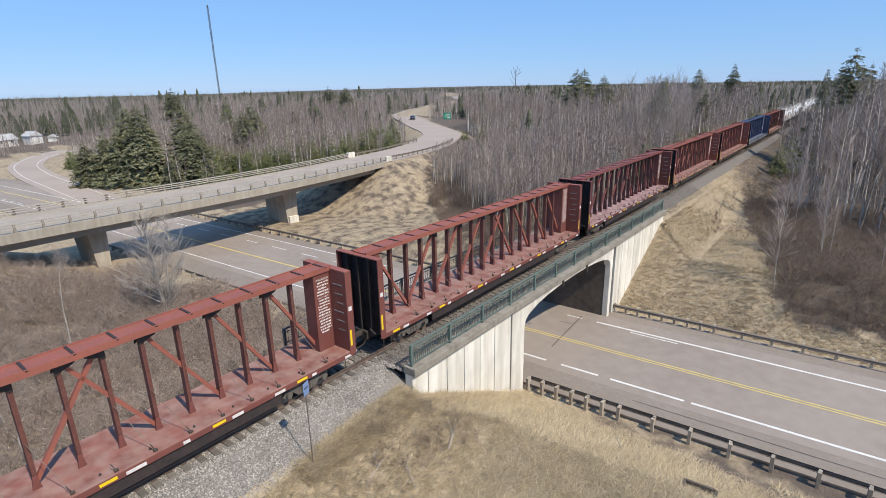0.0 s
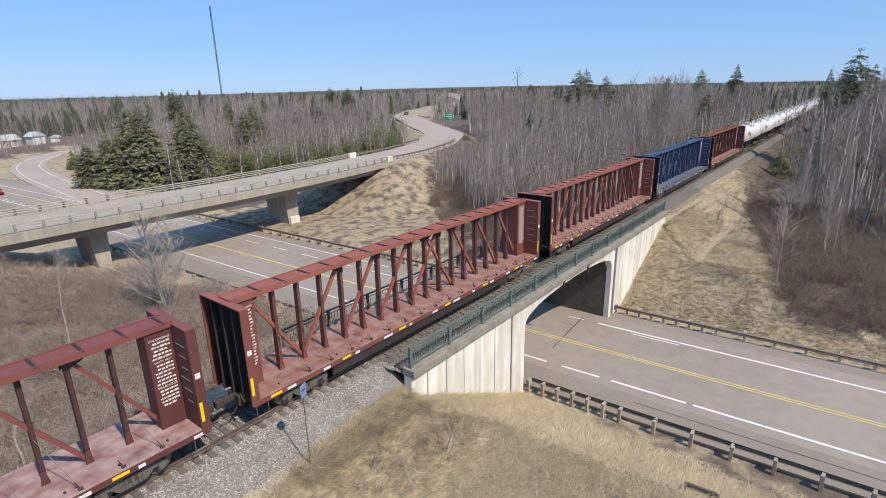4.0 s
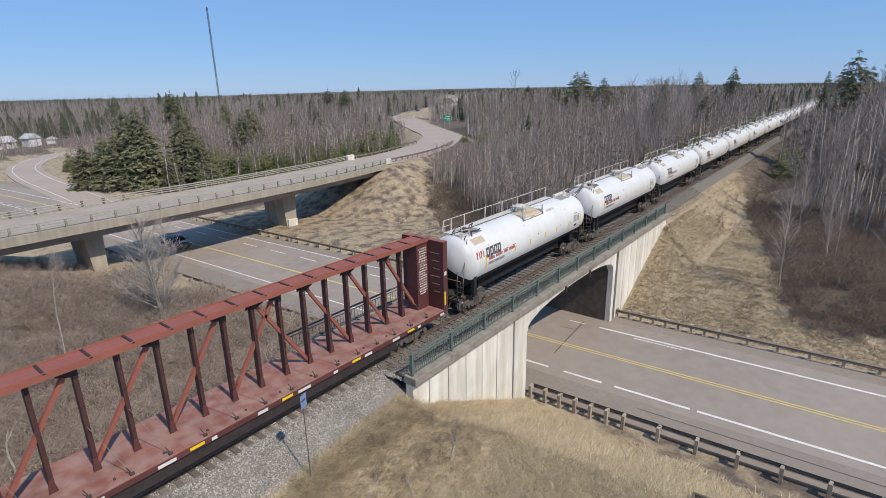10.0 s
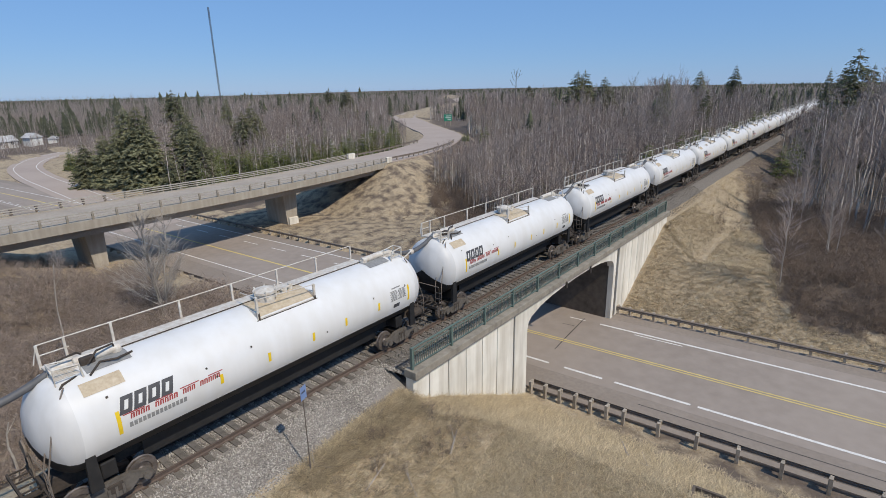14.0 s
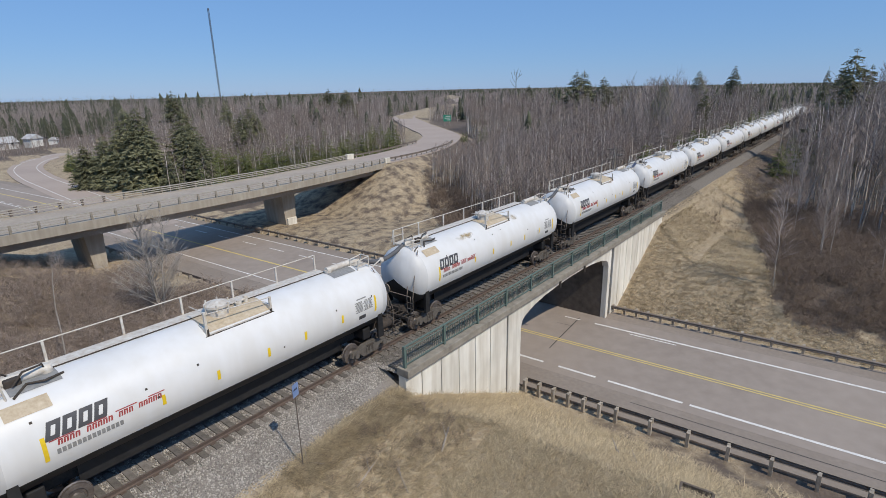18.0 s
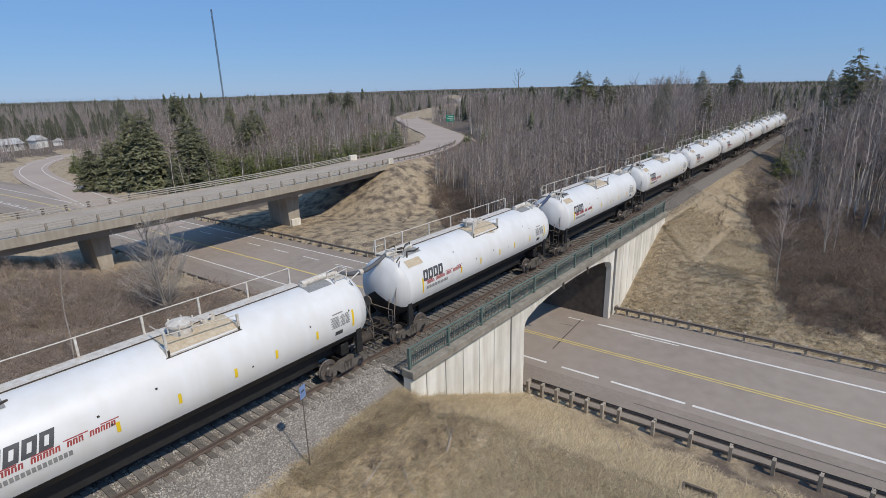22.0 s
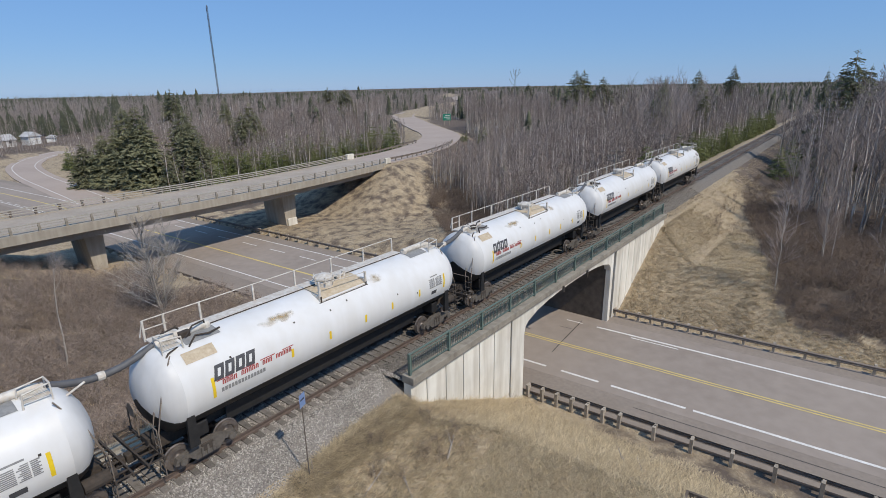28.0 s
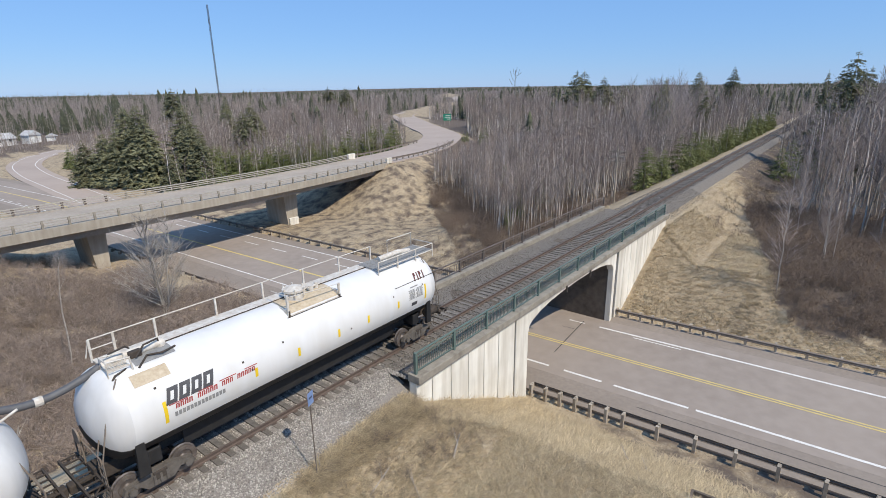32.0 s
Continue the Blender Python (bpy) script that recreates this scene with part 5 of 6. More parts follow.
red_sedan = road_vehicle("red_sedan", "car_red", "shiny red four-door sedan on the highway", 5.0, 1.84, 1.42, .86, False)
grey_suv = road_vehicle("dark_crossover", "car_grey", "dark grey crossover car on the highway", 4.85, 1.9, 1.60, .98, True)
black_sedan = road_vehicle("black_sedan", "car_black", "glossy black sedan on the highway", 4.5, 1.84, 1.43, .86, False)

far_sedan = road_vehicle("dark_sedan", "car_grey", "dark sedan on the winding upper road", 4.7, 1.82, 1.45, .86, False)


# ---------------------------------------------------------------- plants
def spike(vs, fs, a, b, r, n=3):
    """A thin tapering twig from a to b."""
    a, b = Vector(a), Vector(b)
    q = (b - a).to_track_quat("Z", "Y")
    k = len(vs)
    for i in range(n):
        vs.append(tuple(a + q @ Vector((r * math.cos(2 * math.pi * i / n), r * math.sin(2 * math.pi * i / n), 0))))
    vs.append(tuple(b))
    for i in range(n):
        fs.append((k + i, k + (i + 1) % n, k + n))


def tube(vs, fs, pts, radii, n=5):
    k = len(vs)
    for i, (p, r) in enumerate(zip(pts, radii)):
        d = (pts[min(i + 1, len(pts) - 1)] - pts[max(i - 1, 0)]).normalized()
        q = d.to_track_quat("Z", "Y")
        for j in range(n):
            vs.append(tuple(p + q @ Vector((r * math.cos(2 * math.pi * j / n), r * math.sin(2 * math.pi * j / n), 0))))
    for i in range(len(pts) - 1):
        for j in range(n):
            a, b, c, d = k + i * n + j, k + i * n + (j + 1) % n, k + (i + 1) * n + (j + 1) % n, k + (i + 1) * n + j
            fs.append((a, b, c))
            fs.append((a, c, d))


def blade(vs, fs, a, b, w, r):
    """One fine twig as a single sliver."""
    side = (b - a).cross(Vector((r.uniform(-1, 1), r.uniform(-1, 1), .3))).normalized() * w
    k = len(vs)
    vs += [tuple(a + side), tuple(a - side), tuple(b)]
    fs.append((k, k + 1, k + 2))


def slim_tree(seed, limbs, twigs, low, spread, thick, steps=4, sides=3):
    """A slender leafless tree one metre high, with steep fine branches: trunk and crown."""
    r = random.Random(seed)
    tv, tf, cv, cf = [], [], [], []
    bend = Vector((r.uniform(-.06, .06), r.uniform(-.06, .06), 0))
    pts = [Vector((r.uniform(-.008, .008), r.uniform(-.008, .008), -.03 + 1.03 * i / steps)) + bend * (i / steps) ** 1.5 for i in range(steps + 1)]
    tube(tv, tf, pts, [thick * (1 - .88 * i / steps) for i in range(steps + 1)], sides)
    for i in range(limbs):
        t = low + (.97 - low) * (i + r.random()) / limbs
        k = min(steps - 1, int(t * steps))
        o = pts[k].lerp(pts[k + 1], t * steps - k)
        a, el = r.uniform(0, 6.283), r.uniform(.62, 1.2)
        l = spread * (1.2 - t) ** .7 * r.uniform(.6, 1.3)
        d = Vector((math.cos(a) * math.cos(el), math.sin(a) * math.cos(el), math.sin(el)))
        e = o + d * l
        blade(cv, cf, o, e, thick * .30, r)
        for j in range(twigs):
            p = o.lerp(e, r.uniform(.2, .95))
            b = r.uniform(0, 6.283)
            dd = (d + Vector((math.cos(b), math.sin(b), r.uniform(0, .7))) * .6).normalized()
            blade(cv, cf, p, p + dd * l * r.uniform(.3, .6), thick * .17, r)
    return (np.array(tv, np.float32), np.array(tf, np.int32)), (np.array(cv, np.float32), np.array(cf, np.int32))


def bare_tree(seed, limbs, twigs, sides=5, low=.35, stems=1, spread=.22, thick=.011):
    """A leafless tree one metre high: arrays for the trunk and for the crown."""
    r = random.Random(seed)
    tv, tf, cv, cf = [], [], [], []
    for s in range(stems):
        lean = Vector((r.uniform(-.10, .10), r.uniform(-.10, .10), 0)) * (1.0 if stems > 1 else .7)
        high = 1 if s == 0 else r.uniform(.75, .95)
        pts = [Vector((0, 0, -.03)) + lean * t ** 1.2 + Vector((r.uniform(-.012, .012), r.uniform(-.012, .012), t * high + .0)) for t in (0, .18, .38, .58, .78, 1)]
        tube(tv, tf, pts, [thick, thick * .85, thick * .68, thick * .5, thick * .3, thick * .1], sides)
        for i in range(limbs):
            t = low + (1 - low) * (i + r.random()) / limbs
            k = min(4, int(t * 5))
            o = pts[k].lerp(pts[k + 1], t * 5 - k) if k < 5 else pts[-1]
            a, el = r.uniform(0, 6.283), r.uniform(.6, 1.1)
            l = spread * (1.15 - t) ** .6 * r.uniform(.7, 1.2)
            d = Vector((math.cos(a) * math.cos(el), math.sin(a) * math.cos(el), math.sin(el)))
            e1 = o + d * l * .55
            e2 = e1 + (d + Vector((0, 0, .35))).normalized() * l * .55
            if twigs > 2:
                tube(cv, cf, [o, e1, e2], [thick * .32, thick * .2, thick * .07], 3)
            else:
                spike(cv, cf, o, e2, thick * .26)
            for j in range(twigs):
                u = r.uniform(.25, 1)
                p = o.lerp(e1, u * 2) if u < .5 else e1.lerp(e2, u * 2 - 1)
                b = r.uniform(0, 6.283)
                dd = (d + Vector((math.cos(b), math.sin(b), r.uniform(-.1, .7))) * .8).normalized()
                spike(cv, cf, p, p + dd * l * r.uniform(.25, .55), thick * .12, 3 if twigs > 2 else 2)
    return (np.array(tv, np.float32), np.array(tf, np.int32)), (np.array(cv, np.float32), np.array(cf, np.int32))


def joined(a, b):
    return np.concatenate([a[0], b[0]]), np.concatenate([a[1], b[1] + len(a[0])])


def conifer(seed, whorls, arms, sprays, wide=.22, sides=5, full=.8):
    """A spruce one metre high: trunk and drooping layered crown of small sprays."""
    r = random.Random(seed)
    tv, tf, cv, cf = [], [], [], []
    tube(tv, tf, [Vector((0, 0, -.03)), Vector((0, 0, .5)), Vector((0, 0, .98))], [.016, .010, .002], sides)
    for w in range(whorls):
        t = .06 + .92 * (w + r.random()) / whorls
        for a in range(arms):
            l = wide * (1 - t) ** full * r.uniform(.6, 1.15) + .012
            ang = r.uniform(0, 6.283)
            d = Vector((math.cos(ang), math.sin(ang), 0))
            side = Vector((-d.y, d.x, 0))
            o = Vector((0, 0, t + r.uniform(-.012, .012)))
            tip = o + d * l + Vector((0, 0, l * r.uniform(-.42, .02)))
            k = len(cv)
            hw = l * (.27 if sprays < 4 else .06)
            m = o.lerp(tip, .55)
            cv += [tuple(o), tuple(m + side * hw), tuple(tip), tuple(m - side * hw)]
            cf += [(k, k + 1, k + 2), (k, k + 2, k + 3)]
            for j in range(sprays):
                u = r.uniform(.2, 1)
                p = o.lerp(tip, u)
                sgn = r.choice((-1, 1))
                e = p + (side * sgn * r.uniform(.4, .9) + d * r.uniform(.2, .7) + Vector((0, 0, r.uniform(-.5, .3)))) * l * r.uniform(.14, .30)
                n = Vector((r.uniform(-1, 1), r.uniform(-1, 1), r.uniform(-.8, 1))).cross(e - p).normalized() * l * (.10 if sprays < 4 else .04)
                k = len(cv)
                cv += [tuple(p + n), tuple(p - n), tuple(e)]
                cf += [(k, k + 1, k + 2)]
    k = len(cv)
    cv += [(.008, 0, .95), (-.008, 0, .95), (0, 0, 1.03)]
    cf += [(k, k + 1, k + 2)]
    return (np.array(tv, np.float32), np.array(tf, np.int32)), (np.array(cv, np.float32), np.array(cf, np.int32))


def plant(name, trunk, crown, x, y, z, h, label, category, group, slim=1.0):
    t = thing(name, label, category, group, Matrix.Translation((x, y, z)) @ Matrix.Rotation(random.uniform(0, 6.28), 4, "Z") @ Matrix.Diagonal((h * slim, h * slim, h, 1)))
    part("trunk", trunk, None, t)
    part("crown", crown, None, t)
    return t


rng = random.Random(11)
BARE = []
for k in range(8):
    t, c = bare_tree(77, 34, 11, 5, .14, 4, .36, .0085) if k == 7 else slim_tree(k, 60, 12, .24, .27 + .03 * (k % 3), .0050, 7, 6) if k < 4 else bare_tree(k, 30, 14, 5, .26, 3, .26, .0056)
    BARE.append((raw_mesh("trunk", *t, "birch_bark" if k % 2 == 0 or k == 7 else "bark"), raw_mesh("crown", *c, "birch_bark" if k == 7 else "twig")))
SPRUCE = []
for k in range(4):
    t, c = conifer(40 + k, 34, 14, 24, .35 + .05 * (k % 2), 5, .74)
    SPRUCE.append((raw_mesh("trunk", *t, "bark"), raw_mesh("crown", *c, "needle")))
YOUNG = []
for k in range(3):
    t, c = conifer(60 + k, 16, 11, 18, .36, 5, .68)
    YOUNG.append((raw_mesh("trunk", *t, "bark"), raw_mesh("crown", *c, "young_needle")))


def put_bare(x, y, h, k=None, slim=1.0):
    k = rng.randrange(7) if k is None else k
    pale = k % 2 == 0 or k == 7
    plant("bare_tree", *BARE[k], x, y, ground_z(x, y) - .05, h, "leafless pale-barked birch in dry brush" if pale else "leafless grey-barked tree in dry brush", "tree", "bare roadside trees", slim)


def put_spruce(x, y, h, k=None, z=None, slim=1.0):
    plant("spruce_tree", *SPRUCE[rng.randrange(4) if k is None else k], x, y, ground_z(x, y) - .1 if z is None else z, h, "tall dark green spruce among bare trees", "tree", "spruce trees", slim)


# single trees that stand out
put_bare(47.3, -13.9, 8.4, 0, 1.2)
put_bare(55.5, -17.0, 9.4, 2, .8)
put_bare(55.0, -16.4, 8.6, 4, .8)
put_bare(56.6, -16.2, 9.0, 0, .7)
put_bare(52.0, -20.5, 8.0, 1, .8)
put_bare(17.0, 25.0, 8.9, 7, 1.3)
put_bare(6.5, 31.0, 5.0, 5, 1.2)
put_bare(14.0, 38.0, 3.6, 6, 1.3)
put_bare(69, -12.2, 10, 2)
put_bare(73, -13.5, 12.5, 4)
LEFT = ((36.0, 105.6, 2.9), (38.5, 101.7, 4.7), (39.7, 98.2, 5.1), (45.7, 101.3, 9.5), (45.0, 94.1, 9.8), (45.1, 91.9, 7.0), (53.3, 92.6, 9.2), (49.9, 83.1, 6.9), (50.8, 80.4, 4.3), (72.5, 96.8, 9.4), (69.2, 95.3, 7.6), (75.4, 98.5, 6.3), (44, 79.1, 1.8))
SKYLINE = ((86.5, 163.2, 12.7), (154.9, 166.3, 12.3), (157.0, 157.9, 11.9), (90.5, 138.5, 9.9), (173.3, 61.4, 16.2), (178.8, 61.2, 16.4), (172.1, 51.5, 14.2), (144.5, 24.3, 13.2), (209.6, 31.9, 16.0), (236.4, 25.7, 17.9), (109.9, -14.5, 16.8), (168, -16.3, 15.3), (179.6, -10.4, 15.0), (149.4, -8.9, 14.3), (134.9, 21.3, 11.6), (146.8, 15.2, 10.0), (349, 178, 12.2), (340, 152, 11.2), (310, 95, 11.2))
for x, y, top in LEFT + SKYLINE:
    x += 3.5 if top < 5.5 and y > 90 else 1 if y > 85 and x < 60 else 0
    put_spruce(x, y, top - ground_z(x, y) + .2, slim=1.0 if y > 70 and x < 90 else .80 if x < 111 else .45 if x < 153 and y < 0 else 1.25 if y > 40 else .85)
SMALL = ((56, 71, .2), (58, 69, .6), (72.3, 68.5, 2.5), (72.2, 66.0, 1.5), (70.9, 69.7, .6), (66, 67, .2), (86.8, 64.0, 5.1), (83.5, 63, 4.3), (88, 66.7, 3.5), (90, 69, 4.0), (47.5, 75, 0.5), (100.5, 55.5, 1.2), (104, 57, 2.0), (147, 83, 3.0), (50, 73, 1.0), (62, 66, .5), (48.5, 90, 1.5), (47.5, 98, 2.0))
for k, (x, y, top) in enumerate(SMALL):
    plant("small_conifer", *YOUNG[k % 3], x, y, ground_z(x, y) - .1, max(2.5, top - ground_z(x, y)), "small olive-green conifer at the wood's edge", "conifer", "small conifers by the roads", .8)
# young conifers along the far side of the track
for k in range(34):
    x = 79 + 3.4 * k + rng.uniform(-1, 1)
    y = 6.6 - min(2.0, (x - 79) * .07) + rng.uniform(0, 1.6)
    plant("young_conifer", *YOUNG[k % 3], x, y, ground_z(x, y) - .1, rng.uniform(4.4, 6.8), "bushy bright green young conifer beside the track", "conifer", "young conifers by the track")
# olive conifers along the edge of the wood inside the curve
EDGE = [(45, 137), (43.5, 114), (45.5, 97), (49, 88), (56, 78), (66, 70.5), (80, 68), (92, 73)]
for k in range(150):
    u = rng.uniform(0, len(EDGE) - 1.001) if k % 3 else rng.uniform(3, 6)
    i = int(u)
    ex, ey = EDGE[i][0] + (EDGE[i + 1][0] - EDGE[i][0]) * (u - i), EDGE[i][1] + (EDGE[i + 1][1] - EDGE[i][1]) * (u - i)
    depth = abs(rng.gauss(0, 4))
    x, y = ex + depth * .75, ey + depth * .65
    if away(x, y, UPPER) > 8 and away(x, y, RAMP) > 6.2:
        plant("small_conifer", *YOUNG[k % 3], x, y, ground_z(x, y) - .1, rng.uniform(2.8, 5.2) + min(2.5, depth * .35) + (1.4 if i > 2 else 0), "bushy olive conifer at the wood's edge", "conifer", "small conifers by the roads", rng.uniform(.75, 1.0))
plant("young_conifer", *YOUNG[0], 99, -7.6, ground_z(99, -7.6), 5.6, "bushy dark green conifer beside the track", "conifer", "young conifers by the track")
plant("young_conifer", *YOUNG[1], 104, -8.6, ground_z(104, -8.6), 6.6, "bushy dark green conifer beside the track", "conifer", "young conifers by the track")
for k in range(16):
    x = rng.uniform(52, 112)
    y = rng.uniform(13, 8 + (x - 43) * .8)
    if away(x, y, UPPER) > 9:
        plant("small_conifer", *YOUNG[k % 3], x, y, ground_z(x, y) - .1, rng.uniform(3.5, 6.5), "dark green conifer among bare birches", "conifer", "small conifers by the roads", .75)
plant("young_conifer", *YOUNG[2], 51, 13.5, ground_z(51, 13.5), 2.6, "bushy dark green conifer among bare trees", "conifer", "young conifers by the track")


def clear_of_roads(x, y, gap):
    d = x - road_x(y)
    if -14 < d < 13 and y < 200:
        return False
    if y > 55 and away(x, y, RAMP) < 8 + gap * .3:
        return False
    if away(x, y, UPPER) < 8 + gap * .4:
        return False
    if 36 < x < 80 and (214 < y < 225 or 190 < y < 215 and rng.random() < .25):
        return False
    if 40 < x < 84 and rng.random() < .86 and 52 < y < np.interp(x, (43, 45.5, 49, 56, 66, 80, 84), (114, 97, 88, 78, 70.5, 68, 69)):
        return False
    if 58 < x < 132 and away(x, y, UPPER) < 10.5 and y < np.interp(x, (64, 77, 88.5, 104, 114.5, 125, 145), (48.5, 51.2, 55.4, 64.5, 74.3, 87, 110)):
        return False
    if away(x, y, [(108, 66), (158, 104)]) < 6 or math.hypot(x - 168, y - 112) < 13:
        return False
    return abs(y) > 5 + gap * .2


# nearer bare trees, one by one
count = 0
while count < 205:
    x, y = rng.uniform(43, 128), rng.uniform(-42, 60)
    d_edge = 11 + max(0, 62 - x) * .12
    ok = (y > 9.5 and x < 110 and y < 8 + (x - 44) * 1.05 and clear_of_roads(x, y, 0)) or (y < -11.5 - max(0, 84 - x) * .10 and x > 60 and x < 120)
    if not ok:
        continue
    put_bare(x, y, rng.uniform(5.0, 8.5) * min(1.0, .35 + away(x, y, UPPER) / 34) if y > 0 else rng.uniform(6.5, 9.5) if y > -15 else rng.uniform(8.5, 13.5), slim=.85 if y > 0 else .68)
    count += 1

# tall grey crowns that stand above the rest of the wood
for k in range(46):
    x = rng.uniform(98, 165)
    put_bare(x, 9.5 + (x - 98) * .10 + rng.uniform(0, 9), rng.uniform(13.6, 17.0) if k % 3 else rng.uniform(11, 14), k % 4, .62)
for k in range(30):
    x = rng.uniform(74, 130)
    put_bare(x, -15.5 - max(0, 90 - x) * .08 - rng.uniform(0, 13), rng.uniform(12.5, 16.6), (0, 1, 2, 3, 5, 6)[k % 6], .6)

MID_TREES = [slim_tree(100 + k, 30, 4, .46, .21, .0098, 5) for k in range(10)]
MID, MID_TRUNK = [c for t, c in MID_TREES], [t for t, c in MID_TREES]
LOW = [joined(*slim_tree(120 + k, 14, 2, .3, .28, .010, 2)) for k in range(8)]


def far_conifer(seed, layers, points, wide):
    """A conifer one metre high for the distance: ragged skirts of boughs on a stem."""
    r = random.Random(seed)
    vs, fs = [], []
    spike(vs, fs, (0, 0, -.03), (0, 0, .9), .02)
    for i in range(layers):
        t = .10 + .80 * i / layers
        top, rad = min(1.02, t + 1.5 / layers), wide * (1 - t) ** .85 * r.uniform(.85, 1.1)
        k = len(vs)
        vs.append((r.uniform(-.01, .01), r.uniform(-.01, .01), top))
        spin = r.uniform(0, 6.28)
        for j in range(2 * points):
            a = spin + math.pi * j / points
            q = rad * (r.uniform(.75, 1.2) if j % 2 == 0 else r.uniform(.35, .6))
            vs.append((q * math.cos(a), q * math.sin(a), t + r.uniform(-.03, .02) + (0 if j % 2 == 0 else .03)))
        fs += [(k, k + 1 + j, k + 1 + (j + 1) % (2 * points)) for j in range(2 * points)]
    return np.array(vs, np.float32), np.array(fs, np.int32)


FIR = [far_conifer(140 + k, 9, 7, .22 + .04 * (k % 3)) for k in range(6)]
FIR_LOW = [far_conifer(150 + k, 5, 5, .27) for k in range(4)]


def wood(n, lo, hi, want, h0, h1, templates):
    out, tries = [], 0
    while len(out) < n and tries < n * 30:
        tries += 1
        x, y = rng.uniform(lo[0], hi[0]), rng.uniform(lo[1], hi[1])
        if want(x, y) and clear_of_roads(x, y, math.hypot(x, y) * .02):
            low = min(1.0, .30 + away(x, y, UPPER) / 34) if 55 < x < 132 and 9 < y < 90 else 1.0
            swell = low + .36 * noise.noise(Vector((x * .045, y * .045, 1)))
            out.append((rng.randrange(len(templates)), x, y, ground_z(x, y) - .1, rng.uniform(0, 6.28), rng.uniform(h0, h1) * swell, rng.gauss(0, .03), rng.gauss(0, .03)))
    return out


def beside_track(x, y):
    return (y > 9 and y < 8 + (x - 43.5) * (1.05 if x < 66 else 2.2)) or (y < -8.0 - max(0, 100 - x) * .03 and x > 62)


near_wood = wood(2100, (46, 9), (115, 60), beside_track, 4.6, 8.4, MID) + wood(2000, (110, 9), (190, 90), beside_track, 6.5, 10.5, MID) + wood(420, (150, 11), (260, 60), beside_track, 10, 14.5, MID)
near_wood += wood(2800, (42, 64), (128, 150), lambda x, y: rng.random() > .75 * (y > 78 and x < 58), 5.5, 9.5, MID) + wood(900, (100, 110), (200, 210), lambda x, y: True, 6, 10, MID)
near_wood += wood(430, (106, -13), (230, -5.6), lambda x, y: True, 6, 10, MID)
near_wood += wood(1100, (62, -60), (200, -7.5), lambda x, y: y < -11.5 - max(0, 84 - x) * .10, 9.5, 15.0, MID)
scatter("bare_woods", MID, near_wood, "far_twig", "dense leafless grey-brown woods", "woods")
scatter("bare_wood_trunks", MID_TRUNK, near_wood, "far_trunk", "pale trunks of dense leafless woods", "woods")
mid_wood = wood(6500, (150, -120), (420, 330), lambda x, y: abs(y) > 8.5, 5, 8.5, LOW) + wood(500, (-10, 80), (45, 190), lambda x, y: True, 5, 8, LOW) + wood(2200, (-140, 110), (60, 420), lambda x, y: True, 6, 10, LOW) + wood(4200, (30, 150), (330, 460), lambda x, y: True, 5.5, 11, LOW)
mid_wood += wood(420, (30, 190), (90, 216), lambda x, y: True, 2.2, 4.2, LOW)
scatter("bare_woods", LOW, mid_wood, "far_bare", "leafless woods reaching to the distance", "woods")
fir_wood = wood(45, (58, 232), (104, 290), lambda x, y: True, 7, 10.5, FIR) + wood(60, (110, 150), (300, 420), lambda x, y: True, 9, 14, FIR) + wood(190, (50, 100), (330, 330), lambda x, y: x > 84 or y > 226 or y < 150, 5, 10.5, FIR) + wood(60, (110, -120), (400, -14), lambda x, y: y < -30, 9, 14, FIR) + wood(220, (100, 14), (420, 120), lambda x, y: x > 150 or y > 40, 7, 12, FIR) + wood(90, (-60, 150), (60, 330), lambda x, y: y > 228, 7, 12, FIR)
scatter("conifer_woods", FIR, fir_wood, "far_needle", "dark conifers scattered through bare woods", "woods")


def ring_wood(n, r0, r1, templates, h0, h1):
    out = []
    while len(out) < n:
        r, a = math.sqrt(rng.uniform(r0 * r0, r1 * r1)), radians(rng.uniform(-14, 96))
        x, y = r * math.cos(a), -17 + r * math.sin(a)
        if away(x, y, UPPER) > 9 and (abs(y) > 10 or r > 600):
            k = 1 + r / 5000
            out.append((rng.randrange(len(templates)), x, y, ground_z(x, y) - .3, rng.uniform(0, 6.28), rng.uniform(h0, h1) * k, 0, 0))
    return out


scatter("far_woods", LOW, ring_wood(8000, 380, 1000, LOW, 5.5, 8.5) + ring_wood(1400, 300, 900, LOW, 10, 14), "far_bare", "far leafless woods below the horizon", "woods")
scatter("far_conifer_woods", FIR_LOW, ring_wood(800, 330, 1000, FIR_LOW, 4.5, 8) + ring_wood(170, 300, 800, FIR_LOW, 8, 12.5) + ring_wood(3000, 1000, 2400, FIR_LOW, 5, 8), "far_needle", "far dark conifer woods on the horizon", "woods")


# shrubs and grass
def shrub(seed, stems):
    r = random.Random(seed)
    vs, fs = [], []
    for i in range(stems):
        a, out = r.uniform(0, 6.283), r.uniform(.05, .5)
        o = Vector((math.cos(a) * .1, math.sin(a) * .1, -.05))
        e = Vector((math.cos(a) * out * 1.3, math.sin(a) * out * 1.3, r.uniform(.4, 1.05)))
        spike(vs, fs, o, e, .007, 3)
        for j in range(6):
            p = o.lerp(e, r.uniform(.25, .95))
            b = r.uniform(0, 6.283)
            blade(vs, fs, p, p + Vector((math.cos(b) * .26, math.sin(b) * .26, r.uniform(.02, .34))), .006, r)
    return np.array(vs, np.float32), np.array(fs, np.int32)


SHRUB = [shrub(200 + k, 11) for k in range(6)]


def shrub_spots(n, lo, hi, want, h0, h1):
    out, tries = [], 0
    while len(out) < n and tries < n * 40:
        tries += 1
        x, y = rng.uniform(lo[0], hi[0]), rng.uniform(lo[1], hi[1])
        if want(x, y):
